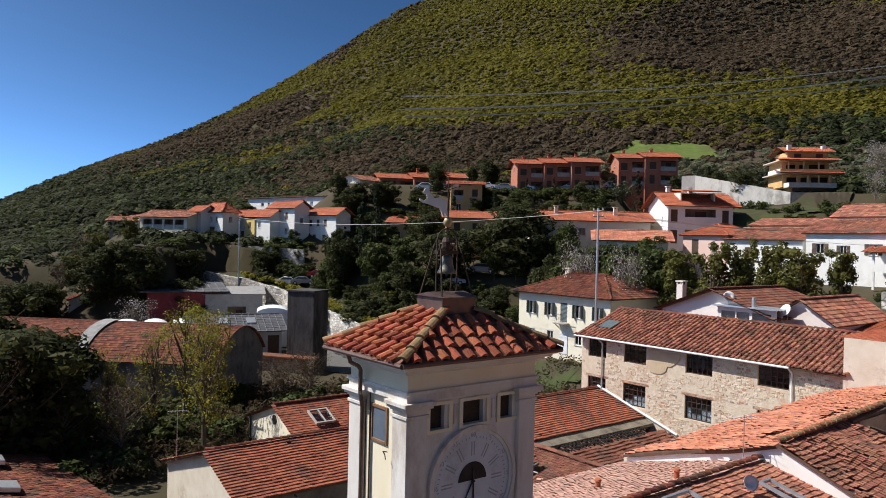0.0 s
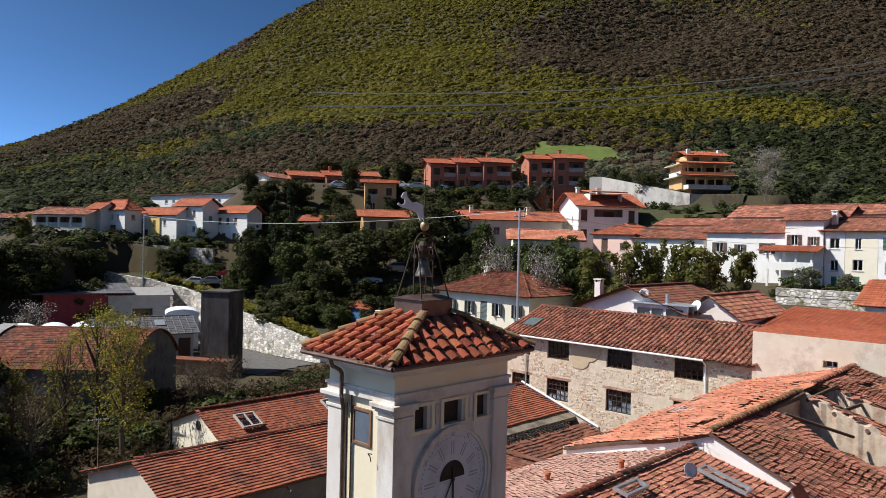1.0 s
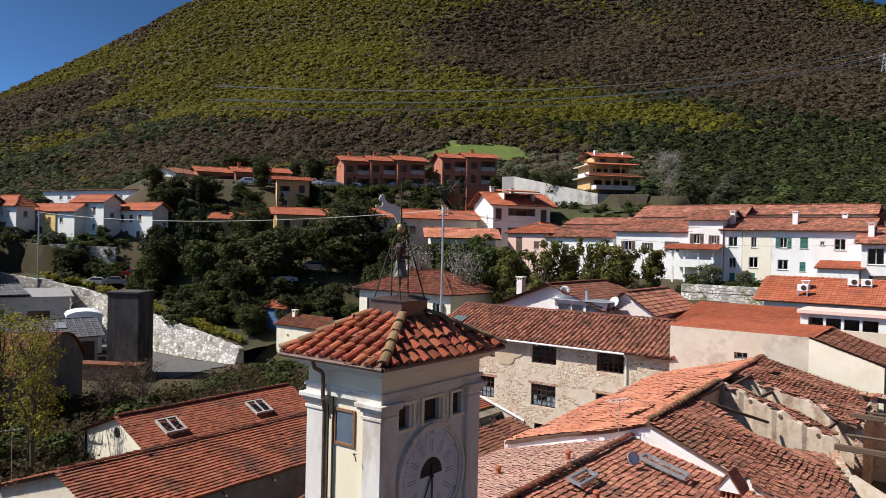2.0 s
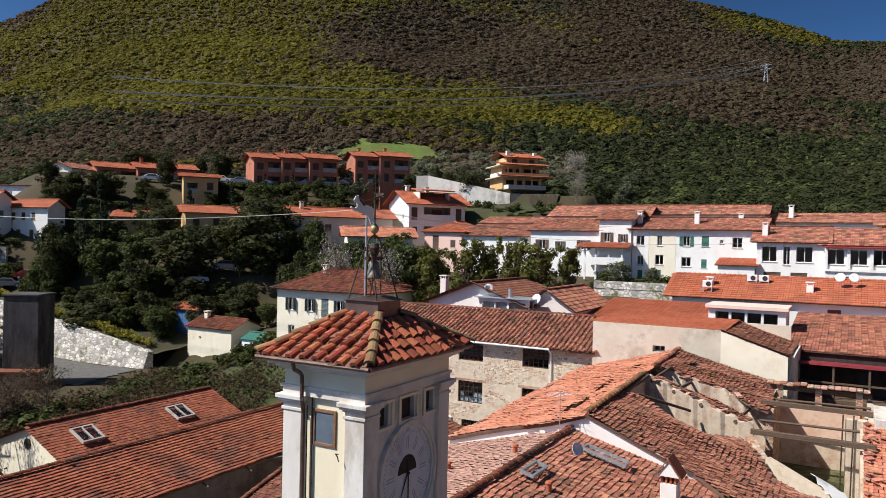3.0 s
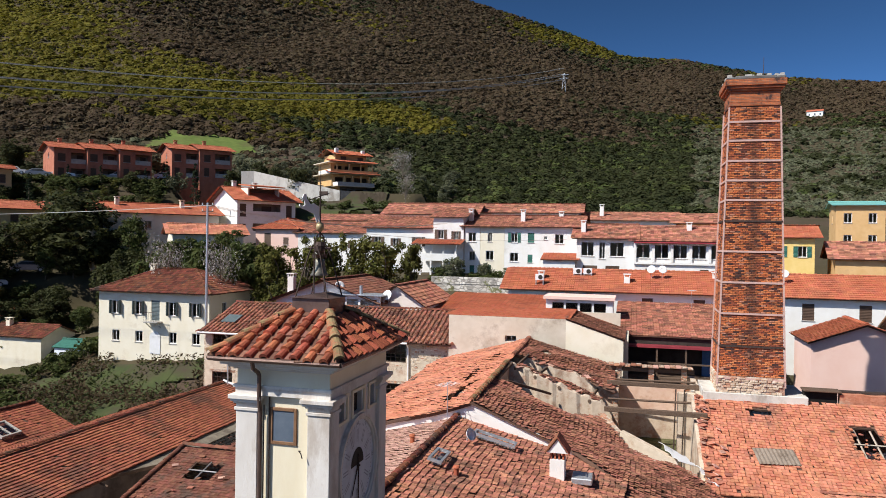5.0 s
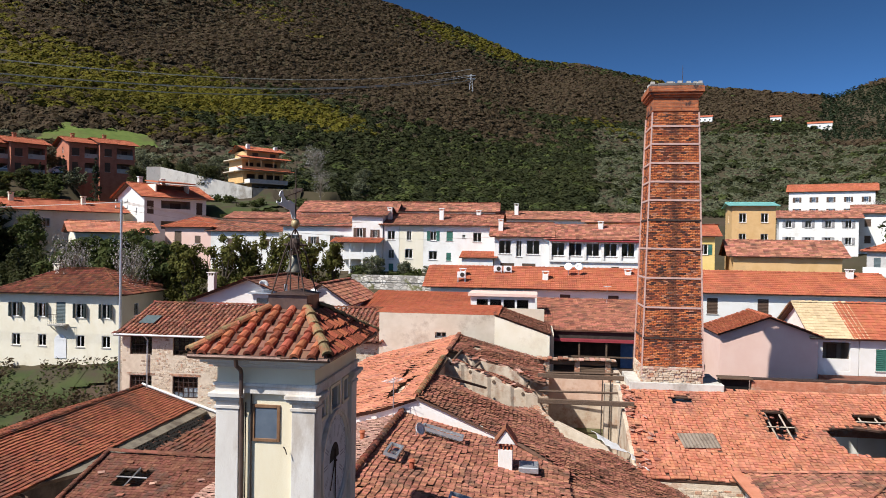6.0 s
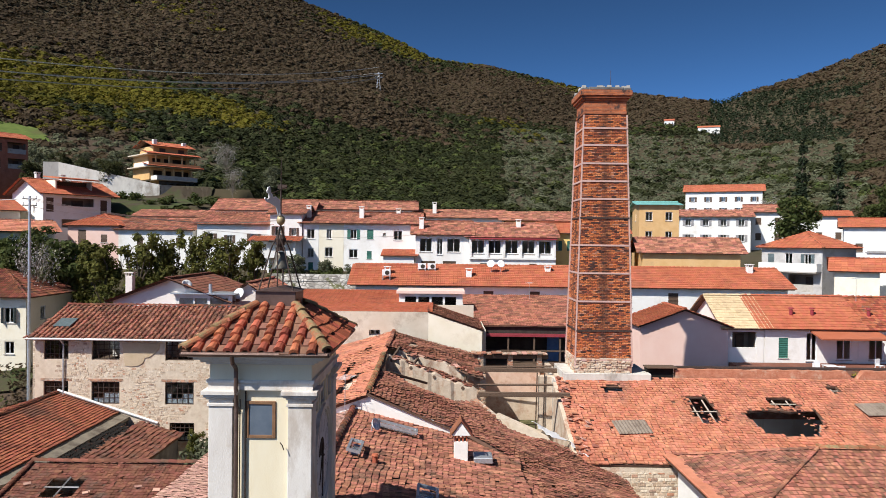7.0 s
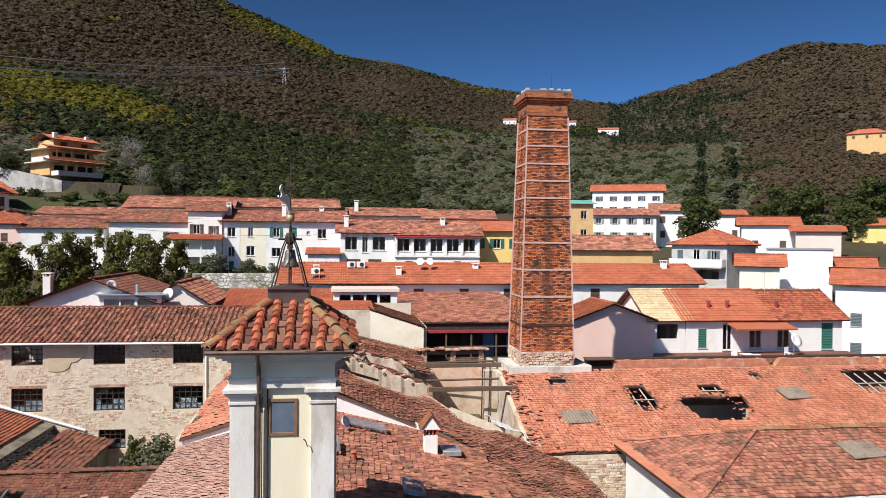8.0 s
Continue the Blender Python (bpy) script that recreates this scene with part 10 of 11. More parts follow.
def wire(p, q, sag, r, label, group="overhead wires"):
    e = empty("overhead_wire", pose(0, 0, 0), label, "wire", group)
    p, q = Vector(p), Vector(q)
    n = 24
    pts = [p.lerp(q, i / n) - Vector((0, 0, sag * 4 * (i / n) * (1 - i / n))) for i in range(n + 1)]
    bm = bmesh.new()
    rings = [[bm.verts.new(c + Vector((0, r * math.cos(a), r * math.sin(a))) + Vector((r * math.cos(a) * 0.3, 0, 0))) for a in (0.5, 2.6, 4.7)] for c in pts]
    for a, b in zip(rings[:-1], rings[1:]):
        for k in range(3):
            bm.faces.new((a[k], a[(k + 1) % 3], b[(k + 1) % 3], b[k]))
    part("strand", bm, STRAND, e)
    return e


pole(49.26, 40.87, 15.2, "tall grey steel pole with cross-arms")
px, py = polar(65.3, 128)
pole(px, py, 15.6, "grey steel pole by the workshops")
for s in (-0.5, 0.0, 0.5):
    wire((49.26 + s * 0.4, 40.87 + s, 15.0), (px + s * 0.4, py + s, 15.4), 1.2, 0.022, "thin overhead wire between two poles")
    wire((49.26 + s * 0.4, 40.87 + s, 15.0), (84.2, 29.0 + s, 14.6), 1.0, 0.02, "thin overhead wire to the terraced houses")
wire((49.3, 40.9, 14.4), (84.3, 12.0, 12.9), 1.1, 0.02, "thin overhead wire to the veranda house")


def pylon(x, y, h):
    g = float(ground(x, y))
    e = empty("pylon", pose(x, y, g), "distant lattice power pylon on the hillside", "pylon", "pylons")
    for sx in (-1, 1):
        for sy in (-1, 1):
            part("leg", tube((sx * 1.4, sy * 1.4, -1), (sx * 0.3, sy * 0.3, h), 0.12, 0.08, 4), GALV, e)
    for k in range(6):
        f0, f1 = k / 6, (k + 1) / 6
        a, b = 1.4 - 1.1 * f0, 1.4 - 1.1 * f1
        part("brace", tube((-a, -a, h * f0), (b, -b, h * f1), 0.06, 0.06, 4), GALV, e)
        part("brace", tube((-a, a, h * f0), (-b, -b, h * f1), 0.06, 0.06, 4), GALV, e)
    for k in range(2):
        part("crossarm", box(-0.1, 0.1, -3, 3, h - 1 - 2.4 * k, h - 0.8 - 2.4 * k), GALV, e)
    return g


ax, ay = polar(54.0, 240)
bx, by = polar(5.5, 500)
za, zb = 55.6, 128.0
pylon(bx, by, zb - float(ground(bx, by)) + 1)
for s, dz in ((-2.5, 0), (2.5, 0.4), (-2.5, -2.6), (0.0, 4.5)):
    wire((ax, ay + s, za + dz), (bx, by + s, zb + dz), 10, 0.24, "high-voltage line across the hillside", "high-voltage lines")


# ---- small things on the near roofs ----
def chimney_pot(x, y, z, rot=0):
    e = empty("roof_chimney", pose(x, y, z, 0, 0, rot), "white plastered chimney with brick vents under a tiled cap", "chimney")
    part("shaft", box(-0.27, 0.27, -0.27, 0.27, -0.6, 0.55, bevel=0.015), WHITE, e)
    for k in range(4):
        part("brick", box(-0.27, 0.27, -0.24 + 0.145 * k, -0.18 + 0.145 * k, 0.552, 0.80), TILE_NEW, e)
    bm = bmesh.new()
    for z0, hw, hz_ in ((0.80, 0.36, 0.45),):
        v = [bm.verts.new(p) for p in ((-0.36, -0.36, z0), (-0.36, 0.36, z0), (0.36, 0.36, z0), (0.36, -0.36, z0), (-0.36, 0, z0 + 0.5), (0.36, 0, z0 + 0.5))]
        for f in ((0, 3, 5, 4), (1, 4, 5, 2), (0, 4, 1), (3, 2, 5), (0, 1, 2, 3)):
            bm.faces.new([v[i] for i in f])
    part("cap", bm, WHITE, e)
    for s in (-1, 1):
        vs = [(-0.42, s * 0.44, 0.76), (0.42, s * 0.44, 0.76), (0.42, 0, 1.36), (-0.42, 0, 1.36)]
        vs2 = [(a, b, c + 0.06) for a, b, c in vs]
        link("cap_tile", raw(vs + vs2, [(0, 1, 2, 3), (7, 6, 5, 4), (0, 4, 5, 1), (1, 5, 6, 2), (2, 6, 7, 3), (3, 7, 4, 0)], "cap_tile"), TILE_DARK, e)
    part("cowl", box(-0.15, 0.75, -1.25, -0.5, -0.35, -0.12, bevel=0.03), GALV, e)
    return e


chimney_pot(21.1, 8.15, 3.75)


def skylight(x, y, z, rx, ry, w, d, rot=0):
    e = empty("skylight", pose(x, y, z, rx, ry, rot), "grey metal roof window lying in the tiles", "skylight", "roof skylights")
    vs, fs = wall_mesh(w, d, [(0.08, w - 0.08, 0.08, d - 0.08)], 0.10)
    ob = link("rim", raw(vs, fs, "rim"), GALV, e)
    ob.matrix_basis = pose(d / 2, -w / 2, 0.16, 0, -90, 0)
    part("pane", box(-d / 2 + 0.08, d / 2 - 0.08, -w / 2 + 0.08, w / 2 - 0.08, 0.08, 0.09), GLASS, e)
    return e


skylight(22.2, 10.75, 4.30, 14, 0, 1.7, 0.6)
skylight(18.4, 12.0, 4.58, 14, 0, 0.5, 1.3)
skylight(15.5, 9.4, 3.93, 14, 0, 0.7, 1.2)


def aerial(x, y, z, h):
    e = empty("tv_aerial", pose(x, y, z), "thin rooftop television aerial", "aerial", "aerials")
    part("mast", tube((0, 0, -0.4), (0, 0, h), 0.018, 0.015, 6), GALV, e)
    part("boom", tube((-0.5, 0.2, h - 0.1), (0.5, -0.2, h - 0.05), 0.012, 0.012, 5), GALV, e)
    for k in range(6):
        u = -0.45 + 0.18 * k
        part("element", tube((u - 0.12, -u * 0.4 - 0.28, h - 0.08), (u + 0.12, -u * 0.4 + 0.28, h - 0.08), 0.007, 0.007, 4), GALV, e)
    return e


aerial(23.6, 13.0, 4.7, 1.6)
aerial(62.0, 0.5, 6.7, 1.6)
aerial(49.5, -23.5, 7.6, 2.0)
aerial(14.0, 42.0, -0.6, 2.6)


def dish(x, y, z, r, rot, tilt=25):
    e = empty("satellite_dish", pose(x, y, z, 0, 0, rot), "pale satellite dish on a short bracket", "satellite dish", "satellite dishes")
    bm = bmesh.new()
    add_lathe(bm, [(0.02, 0.0), (r * 0.5, 0.03), (r * 0.8, 0.09), (r, 0.16), (r, 0.175), (r * 0.5, 0.05), (0.03, 0.02)], 20)
    ob = part("reflector", bm, WHITEPAINT, e, smooth=True)
    ob.matrix_basis = pose(0, 0, 0.5, 0, -90 + tilt, 0)
    part("bracket", tube((0.1, 0, -0.5), (0.05, 0, 0.5), 0.025, 0.025, 6), GALV, e)
    return e


dish(21.4, 11.6, 4.25, 0.24, 60)
for x, y, z, r, rot in ((44.5, -23.0, 4.0, 0.55, 20), (50.5, 24.9, 7.2, 0.45, -20), (49.8, 28.9, 7.9, 0.4, 40), (67.5, 2.8, 9.3, 0.4, 10), (67.4, 3.8, 9.3, 0.4, -15), (69.0, -24.6, 8.6, 0.45, 10), (67.3, -8.0, 9.2, 0.4, 0)):
    dish(x, y, z, r, rot)
for x, y, z in ((20.6, 13.6, 4.45), (17.8, 11.2, 4.3), (19.0, 15.5, 3.9)):
    e = empty("vent_pipe", pose(x, y, z), "small terracotta vent pipe on the tiles", "vent pipe", "vent pipes")
    part("pipe", tube((0, 0, -0.2), (0, 0, 0.32), 0.09, 0.09, 12), TILE_NEW, e)
    part("cap", tube((0, 0, 0.32), (0, 0, 0.38), 0.13, 0.10, 12), TILE_NEW, e)
for x, y, z in ((29.3, 3.5, 2.55), (28.2, 2.0, 1.95)):
    e = empty("metal_sheet", pose(x, y, z, 18, -12, 30), "bent sheet of rusty metal fallen on the roof edge", "metal sheet", "fallen sheets")
    bm = bmesh.new()
    rows = [[bm.verts.new((0.22 * i - 0.9, 0.5 * s, 0.05 * math.sin(i * 2.2) + 0.1 * s * (i > 5))) for i in range(9)] for s in (-1, 0, 1)]
    for a, b in zip(rows[:-1], rows[1:]):
        for i in range(8):
            bm.faces.new((a[i], a[i + 1], b[i + 1], b[i]))
    ob = part("sheet", bm, WHITEPAINT, e)
    ob.modifiers.new("thickness", "SOLIDIFY").thickness = 0.015
for y, x in ((-0.8, 29.6), (-14.3, 31.4), (-10.4, 20.8)):
    zz = 1.70 + (x - 26.8) / 7.6 * 2.6 if x > 26 else 2.2 + (x - 18.3) / 4 * 1.52
    e = empty("roof_patch", pose(x, y, zz + 0.075, 0, -19, 8), "weathered grey-brown sheet patching the tiles", "roof patch", "roof patches")
    bm = bmesh.new()
    n = 20
    rows = [[bm.verts.new((s, 0.09 * i - 0.9, 0.025 * (i % 2))) for i in range(n + 1)] for s in (-0.6, 0.6)]
    for i in range(n):
        bm.faces.new((rows[0][i], rows[0][i + 1], rows[1][i + 1], rows[1][i]))
    ob = part("sheet", bm, RUSTSHEET, e)
    ob.modifiers.new("thickness", "SOLIDIFY").thickness = 0.012


# ---- on the roof terrace and the roofs by it ----
def plant_pot(x, y, z, h, leafmat, k):
    e = empty("potted_plant", pose(x, y, z), "terracotta pot with a leafy plant on the terrace", "plant", "terrace plants")
    bm = bmesh.new()
    add_lathe(bm, [(0.12, 0.0), (0.17, 0.28), (0.19, 0.30), (0.16, 0.30), (0.14, 0.24)], 12)
    part("pot", bm, TILE_NEW, e)
    leaf_cloud("foliage", [(0, 0, 0.35 + h * 0.3), (0.1, 0.05, 0.35 + h * 0.6), (-0.08, 0.1, 0.3 + h * 0.5)], [0.22, 0.2, 0.2], 40, 0.06, leafmat, e, 200 + k)


rg = random.Random(77)
for k in range(13):
    plant_pot(36.8 + rg.uniform(0, 1.6), -26.5 + 1.0 * k + rg.uniform(-0.3, 0.3), 3.35, rg.uniform(0.3, 0.8), rg.choice((LEAF_MID, LEAF_GARDEN, LEAF_SPRING)), k)


def cafe_table(x, y, z):
    e = empty("garden_table", pose(x, y, z), "white plastic garden table on the terrace", "table")
    part("tabletop", box(-0.4, 0.4, -0.4, 0.4, 0.70, 0.74, bevel=0.01), WHITEPAINT, e)
    for sx in (-0.33, 0.33):
        for sy in (-0.33, 0.33):
            part("leg", box(sx - 0.03, sx + 0.03, sy - 0.03, sy + 0.03, 0, 0.70), WHITEPAINT, e)


def garden_chair(x, y, z, rot):
    e = empty("garden_chair", pose(x, y, z, 0, 0, rot), "white plastic garden chair on the terrace", "chair", "terrace chairs")
    part("seat", box(-0.22, 0.22, -0.22, 0.22, 0.42, 0.46, bevel=0.01), WHITEPAINT, e)
    part("backrest", box(0.18, 0.22, -0.22, 0.22, 0.46, 0.88, bevel=0.01), WHITEPAINT, e)
    for sx in (-0.19, 0.19):
        for sy in (-0.19, 0.19):
            part("leg", box(sx - 0.02, sx + 0.02, sy - 0.02, sy + 0.02, 0, 0.42), WHITEPAINT, e)


cafe_table(41.0, -17.0, 3.35)
for x, y, r in ((40.2, -17.2, 180), (41.8, -16.6, 0), (41.0, -16.1, 90), (43.0, -21.5, 20)):
    garden_chair(x, y, 3.35, r)


def air_unit(x, y, z, rot=0.0):
    e = empty("air_conditioner", pose(x, y, z, 0, 0, rot), "white air-conditioning unit on a tile roof", "air conditioner", "air conditioners")
    part("casing", box(-0.18, 0.18, -0.42, 0.42, 0, 0.6, bevel=0.02), WHITEPAINT, e)
    bm = bmesh.new()
    add_lathe(bm, [(0.22, 0), (0.22, 0.02), (0.19, 0.03)], 16)
    g = part("fan_grille", bm, DARK, e)
    g.matrix_basis = pose(-0.18, -0.08, 0.3, 0, -90, 0)
    for s in (-0.35, 0.35):
        part("foot", box(-0.16, 0.16, s - 0.04, s + 0.04, -0.5, 0), GALV, e)


for x, y, z in ((65.6, 14.4, 8.6), (67.8, 10.9, 9.2), (67.8, 9.9, 9.2)):
    air_unit(x, y, z)


def rubble_heap(label, pts, count, mats, seed, size=0.12):
    """Broken tiles and plaster lying along a line of points."""
    rg = random.Random(seed)
    for mt in mats:
        bm = bmesh.new()
        for k in range(count):
            i = rg.randrange(len(pts) - 1)
            p = Vector(pts[i]).lerp(Vector(pts[i + 1]), rg.random()) + Vector((rg.gauss(0, 0.22), rg.gauss(0, 0.22), rg.uniform(0.0, 0.12)))
            s = size * rg.uniform(0.4, 1.6)
            add_box(bm, -s, s, -s * 0.6, s * 0.6, -0.02, 0.03, m=Matrix.Translation(p) @ Matrix.Rotation(rg.uniform(0, 6.28), 4, "Z") @ Matrix.Rotation(rg.uniform(-0.6, 0.6), 4, "X"))
        ob = part("roof_debris", bm, mt)
        tagged(ob, label, "debris", kind="stuff")


tz = lambda x: 1.70 + 2.6 * (x - 26.8) / 7.6 + 0.14
rubble_heap("broken tiles round the roof holes", [(32.3, -4.6, tz(32.3)), (30.0, -4.8, tz(30)), (31.2, -6.8, tz(31.2)), (31.2, -10.0, tz(31.2)), (29.0, -10.2, tz(29))], 22, (TILE_ROSE, TILE_OLD), 5, 0.07)


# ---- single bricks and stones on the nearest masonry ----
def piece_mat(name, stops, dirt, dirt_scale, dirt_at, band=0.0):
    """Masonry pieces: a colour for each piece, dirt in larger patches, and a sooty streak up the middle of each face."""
    m = bpy.data.materials.new(name)
    m.use_nodes = True
    n, l = m.node_tree.nodes, m.node_tree.links
    b = n["Principled BSDF"]
    b.inputs["Roughness"].default_value, b.inputs["Specular IOR Level"].default_value = 0.93, 0.15
    ge, oi = n.new("ShaderNodeNewGeometry"), n.new("ShaderNodeObjectInfo")
    ad, fr = n.new("ShaderNodeMath"), n.new("ShaderNodeMath")
    ad.operation, fr.operation = "ADD", "FRACT"
    l.new(ge.outputs["Random Per Island"], ad.inputs[0])
    l.new(oi.outputs["Random"], ad.inputs[1])
    l.new(ad.outputs[0], fr.inputs[0])
    rp = n.new("ShaderNodeValToRGB")
    rp.color_ramp.interpolation = "CONSTANT"
    els = rp.color_ramp.elements
    while len(els) < len(stops):
        els.new(0.5)
    for k, (p, c) in enumerate(stops):
        els[k].position, els[k].color = p, (*c, 1)
    l.new(fr.outputs[0], rp.inputs[0])
    co = n.new("ShaderNodeNewGeometry")
    nz = n.new("ShaderNodeTexNoise")
    nz.inputs["Scale"].default_value, nz.inputs["Detail"].default_value, nz.inputs["Roughness"].default_value = dirt_scale, 7, 0.7
    l.new(co.outputs["Position"], nz.inputs["Vector"])
    mr = n.new("ShaderNodeMapRange")
    mr.inputs["From Min"].default_value, mr.inputs["From Max"].default_value = dirt_at - 0.05, dirt_at + 0.12
    l.new(nz.outputs["Fac"], mr.inputs["Value"])
    fac = mr.outputs[0]
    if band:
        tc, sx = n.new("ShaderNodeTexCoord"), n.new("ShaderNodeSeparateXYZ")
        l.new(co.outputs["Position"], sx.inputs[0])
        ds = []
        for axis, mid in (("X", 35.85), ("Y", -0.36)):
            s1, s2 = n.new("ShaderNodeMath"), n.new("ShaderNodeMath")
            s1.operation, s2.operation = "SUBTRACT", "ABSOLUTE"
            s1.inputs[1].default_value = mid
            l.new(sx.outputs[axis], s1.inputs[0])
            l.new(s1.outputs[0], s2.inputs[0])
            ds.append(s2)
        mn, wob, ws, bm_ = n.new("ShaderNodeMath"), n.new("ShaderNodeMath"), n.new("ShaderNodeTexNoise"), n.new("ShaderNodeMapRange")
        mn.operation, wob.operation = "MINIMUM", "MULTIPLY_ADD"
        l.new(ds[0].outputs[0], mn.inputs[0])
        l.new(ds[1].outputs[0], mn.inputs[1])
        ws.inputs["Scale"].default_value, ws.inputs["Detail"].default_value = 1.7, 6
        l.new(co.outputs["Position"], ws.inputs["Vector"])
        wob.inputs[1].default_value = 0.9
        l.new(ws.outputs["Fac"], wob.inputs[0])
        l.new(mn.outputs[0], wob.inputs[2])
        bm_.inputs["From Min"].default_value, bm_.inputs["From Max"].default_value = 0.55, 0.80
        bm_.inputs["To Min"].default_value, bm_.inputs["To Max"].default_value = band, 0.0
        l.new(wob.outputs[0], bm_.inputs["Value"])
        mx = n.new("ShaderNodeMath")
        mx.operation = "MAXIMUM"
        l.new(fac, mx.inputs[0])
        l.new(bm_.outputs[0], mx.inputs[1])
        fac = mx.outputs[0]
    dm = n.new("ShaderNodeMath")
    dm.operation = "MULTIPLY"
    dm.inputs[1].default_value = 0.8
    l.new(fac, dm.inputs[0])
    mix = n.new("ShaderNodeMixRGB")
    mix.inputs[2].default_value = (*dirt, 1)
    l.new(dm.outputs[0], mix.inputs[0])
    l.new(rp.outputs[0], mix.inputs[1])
    n2, m2, hs = n.new("ShaderNodeTexNoise"), n.new("ShaderNodeMapRange"), n.new("ShaderNodeHueSaturation")
    n2.inputs["Scale"].default_value, n2.inputs["Detail"].default_value = 14, 6
    l.new(co.outputs["Position"], n2.inputs["Vector"])
    m2.inputs["From Min"].default_value, m2.inputs["From Max"].default_value, m2.inputs["To Min"].default_value, m2.inputs["To Max"].default_value = 0.3, 0.7, 0.72, 1.22
    l.new(n2.outputs["Fac"], m2.inputs["Value"])
    l.new(m2.outputs[0], hs.inputs["Value"])
    l.new(mix.outputs[0], hs.inputs["Color"])
    l.new(hs.outputs[0], b.inputs["Base Color"])
    bp = n.new("ShaderNodeBump")
    bp.inputs["Strength"].default_value, bp.inputs["Distance"].default_value = 0.4, 0.02
    l.new(n2.outputs["Fac"], bp.inputs["Height"])
    l.new(bp.outputs[0], b.inputs["Normal"])
    return m


# a rough block with chipped front edges, one unit wide, high and deep; its back in the plane of the wall
BLOCKS = []
for k in range(5):
    rg = random.Random(40 + k)
    bk = [(0.0, y, z) for y, z in ((-0.5, -0.5), (0.5, -0.5), (0.5, 0.5), (-0.5, 0.5))]
    ft = [(1.0 + rg.uniform(-0.12, 0.12), y * rg.uniform(0.80, 0.97), z * rg.uniform(0.74, 0.97)) for y, z in ((-0.5, -0.5), (0.5, -0.5), (0.5, 0.5), (-0.5, 0.5))]
    BLOCKS.append(np.array(bk + ft))
BFACES = [(4, 5, 6, 7), (0, 1, 5, 4), (1, 2, 6, 5), (2, 3, 7, 6), (3, 0, 4, 7)]


def lay(parent, name, mat, spots, out, along, single):
    """Pieces at (place, width, height, depth) on a face of the parent; single(place) picks those that are objects of their own."""
    out, along = Vector(out), Vector(along)
    A = np.array([out, along, Vector((0, 0, 1))])
    bases = []
    for k, bl in enumerate(BLOCKS):
        me = raw(bl @ A, BFACES, name)
        me.materials.append(mat)
        bases.append(me)
    vs, fs, done = [], [], 0
    for i, (p, w, h, d) in enumerate(spots):
        k = (i * 7 + i // 3) % 5
        if done < 290 and single(p):
            ob = new(name, bases[k])
            ob.parent = parent
            ob.location = p
            ob.scale = [abs(out[j]) * d + abs(along[j]) * w + (h if j == 2 else 0) for j in range(3)]
            done += 1
        else:
            q = (BLOCKS[k] * np.array([d, w, h])) @ A + np.array(p)
            o = len(vs)
            vs.extend(q.tolist())
            fs.extend([tuple(a + o for a in f) for f in BFACES])
    ob = link(name + "work", raw(vs, fs, name + "work"), mat, parent)
    ob["kind"] = "stuff"


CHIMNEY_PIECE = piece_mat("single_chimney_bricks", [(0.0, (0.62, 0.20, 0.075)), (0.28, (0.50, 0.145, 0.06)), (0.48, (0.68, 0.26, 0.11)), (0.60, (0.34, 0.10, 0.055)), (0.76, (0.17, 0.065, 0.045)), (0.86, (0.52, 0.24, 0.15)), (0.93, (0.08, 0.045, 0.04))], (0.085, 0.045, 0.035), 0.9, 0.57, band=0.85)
rg = random.Random(5)
for out, along in (((-1, 0, 0), (0, 1, 0)), ((0, 1, 0), (1, 0, 0))):
    spots = []
    z = 5.45
    row = 0
    while z < 19.4:
        hw = 1.60 - (z - 5.0) / 14.6 * 0.40
        u = -hw + 0.02 - (0.13 if row % 2 else 0.0)
        while u < hw - 0.06:
            w = 0.245 + rg.uniform(-0.012, 0.012)
            a, b = max(u, -hw + 0.01), min(u + w, hw - 0.01)
            if b - a > 0.06 and rg.random() > 0.012:
                c = (a + b) / 2
                spots.append((tuple(Vector(out) * (hw - 0.05) + Vector(along) * c + Vector((0, 0, z))), b - a, 0.072 + rg.uniform(-0.006, 0.004), 0.05 + max(-0.012, rg.gauss(0.004, 0.009))))
            u += w + 0.018
        z += 0.088
        row += 1
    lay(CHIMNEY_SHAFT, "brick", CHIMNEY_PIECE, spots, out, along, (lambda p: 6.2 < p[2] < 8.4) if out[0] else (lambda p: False))

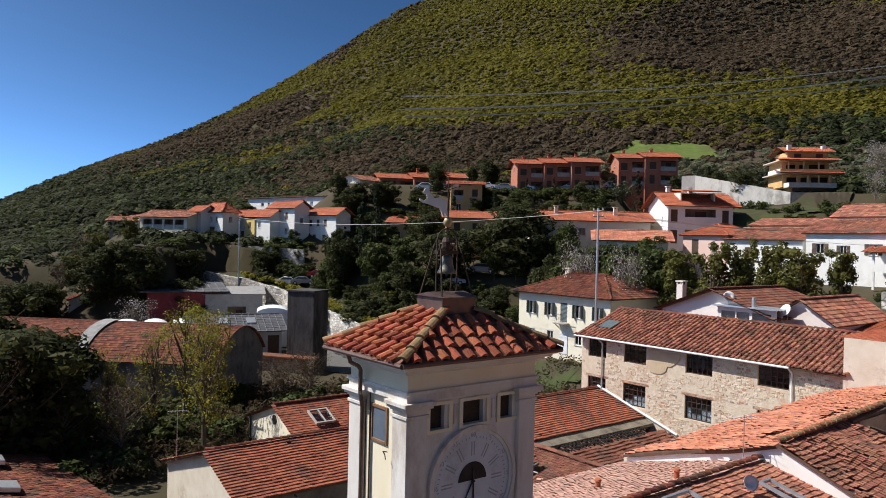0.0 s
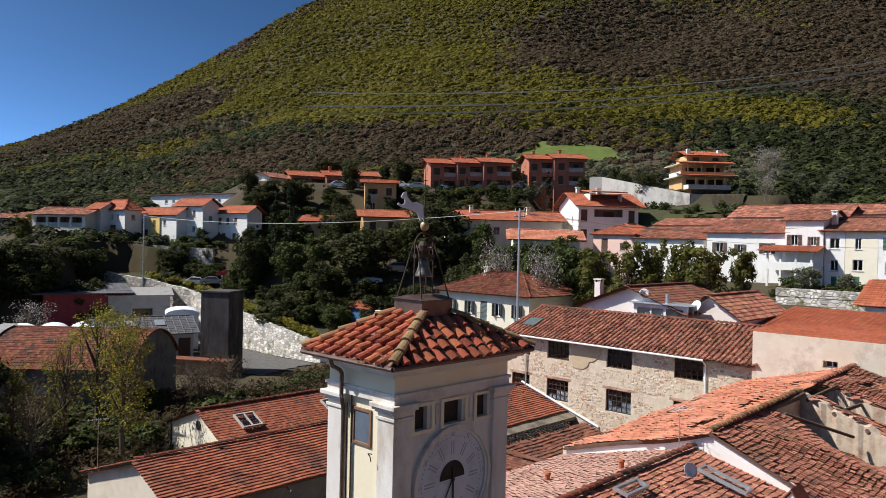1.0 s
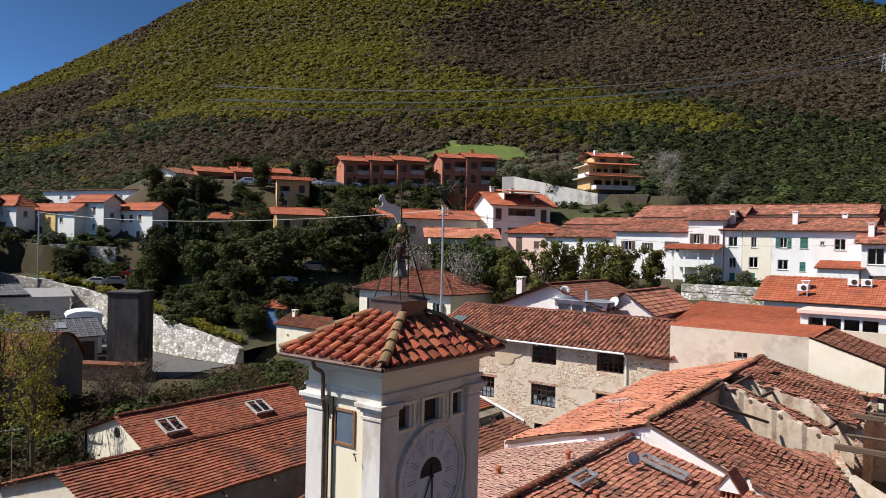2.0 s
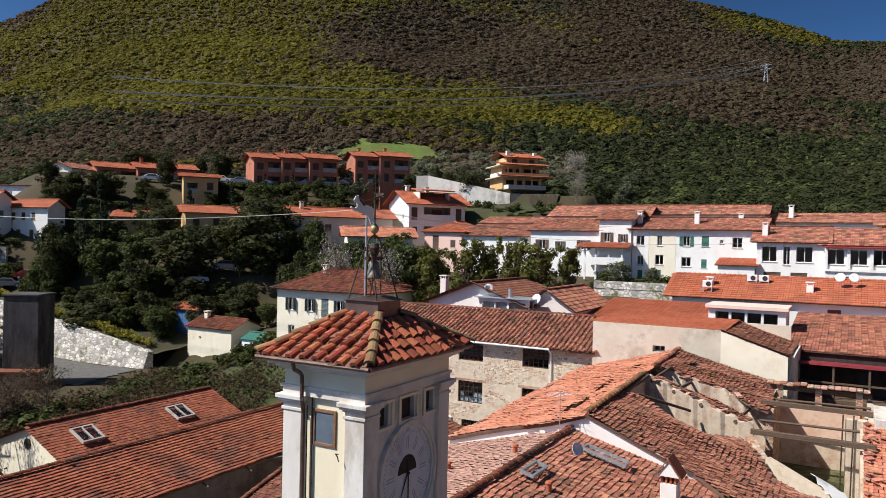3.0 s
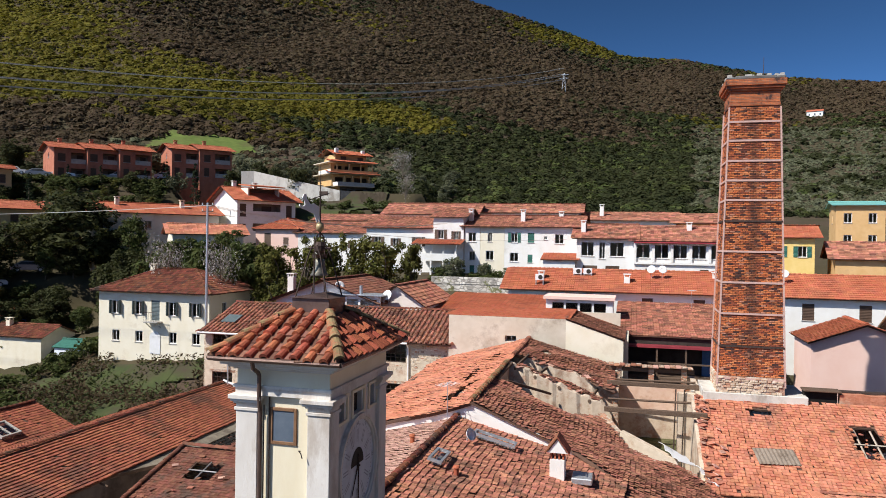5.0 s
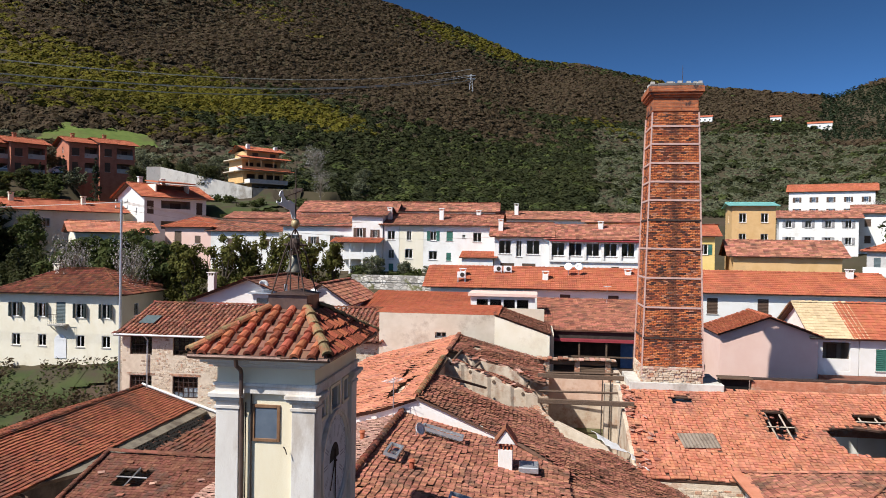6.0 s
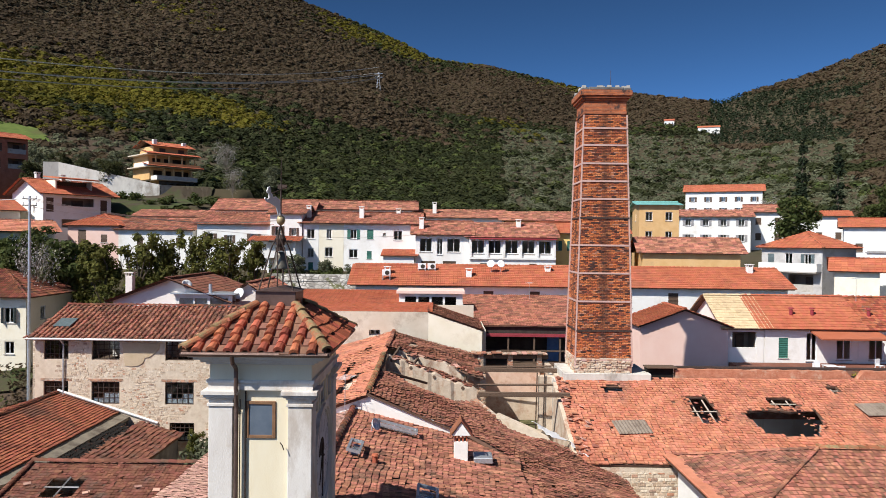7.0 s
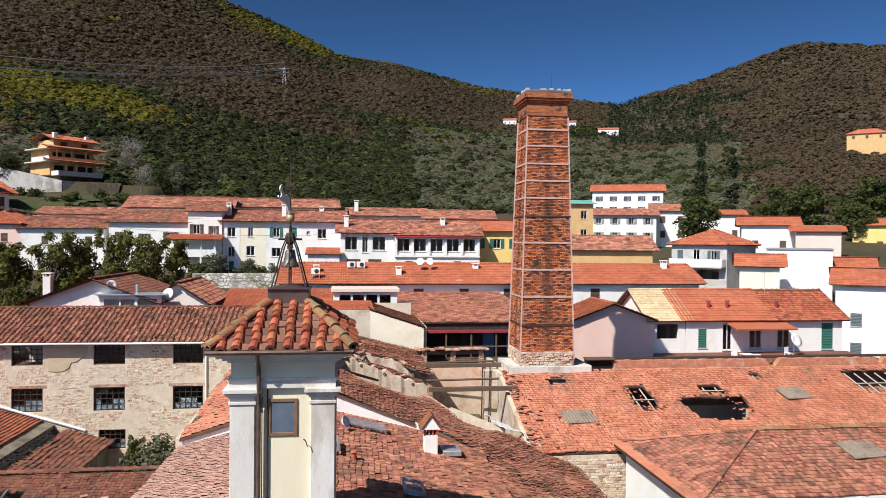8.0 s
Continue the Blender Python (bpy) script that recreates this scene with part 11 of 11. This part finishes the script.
STONE_PIECE = piece_mat("single_rubble_stones", [(0.0, (0.68, 0.56, 0.42)), (0.22, (0.56, 0.43, 0.31)), (0.42, (0.74, 0.64, 0.51)), (0.58, (0.46, 0.33, 0.23)), (0.68, (0.60, 0.46, 0.34)), (0.86, (0.52, 0.27, 0.17)), (0.95, (0.34, 0.23, 0.17))], (0.62, 0.51, 0.38), 0.6, 0.52)
rg = random.Random(9)
spots = []
z = 0.4
while z < 9.1:
    ch = rg.choice((0.07, 0.09, 0.11, 0.13, 0.17))
    u = rg.uniform(0, 0.3)
    while u < 19.0:
        w = rg.uniform(0.10, 0.36)
        yw, zw = 36.9 - (u + w / 2), z + ch / 2 - 4.0
        blocked = any(a - 0.06 < yw + w / 2 and yw - w / 2 < b + 0.06 and c - 0.05 < zw + ch / 2 and zw - ch / 2 < d + 0.05 for a, b, c, d in STONE_WINDOWS)
        blocked |= 28.2 < yw < 31.0 and 3.0 < zw < 4.8
        blocked |= noise.noise(Vector((yw * 0.45, zw * 0.6, 2.2))) > 0.10 or rg.random() < 0.12
        blocked |= any(a - 0.3 < yw < b + 0.3 and d < zw < d + 0.26 for a, b, c, d in STONE_WINDOWS)
        if not blocked:
            spots.append(((0.43, u + w / 2, z + ch / 2 + rg.uniform(-0.03, 0.03)), w - rg.uniform(0.01, 0.07), ch - rg.uniform(0.0, 0.04), 0.026 + rg.uniform(-0.008, 0.02)))
        u += w
    z += ch
lay(STONE_WALL, "stone", STONE_PIECE, spots, (1, 0, 0), (0, 1, 0), lambda p: 5.5 < p[1] < 9.5 and 2.0 < p[2] < 8.0)

spots = []
z = 3.2
while z < 5.3:
    ch = rg.choice((0.09, 0.12, 0.16))
    u = rg.uniform(0, 0.3)
    while u < 7.0:
        w = rg.uniform(0.14, 0.42)
        spots.append(((0.38, u + w / 2, z + ch / 2), w - 0.03, ch - 0.025, 0.035 + rg.uniform(-0.01, 0.025)))
        u += w
    z += ch
lay(MASONRY["eave"], "stone", STONE_PIECE, spots, (1, 0, 0), (0, 1, 0), lambda p: False)

for out, along in (((-1, 0, 0), (0, 1, 0)), ((0, 1, 0), (1, 0, 0))):
    spots = []
    z = 4.62
    while z < 5.42:
        ch = rg.choice((0.09, 0.12, 0.15))
        u = -1.6 + rg.uniform(0, 0.1)
        while u < 1.5:
            w = rg.uniform(0.16, 0.42)
            if rg.random() > 0.12:
                spots.append((tuple(Vector(out) * 1.60 + Vector(along) * (u + w / 2) + Vector((0, 0, z + ch / 2))), min(w, 1.6 - u) - 0.03, ch - 0.02, 0.04 + rg.uniform(-0.01, 0.05)))
            u += w
        z += ch
    lay(CHIMNEY_SHAFT, "stone", STONE_PIECE, spots, out, along, lambda p: True)
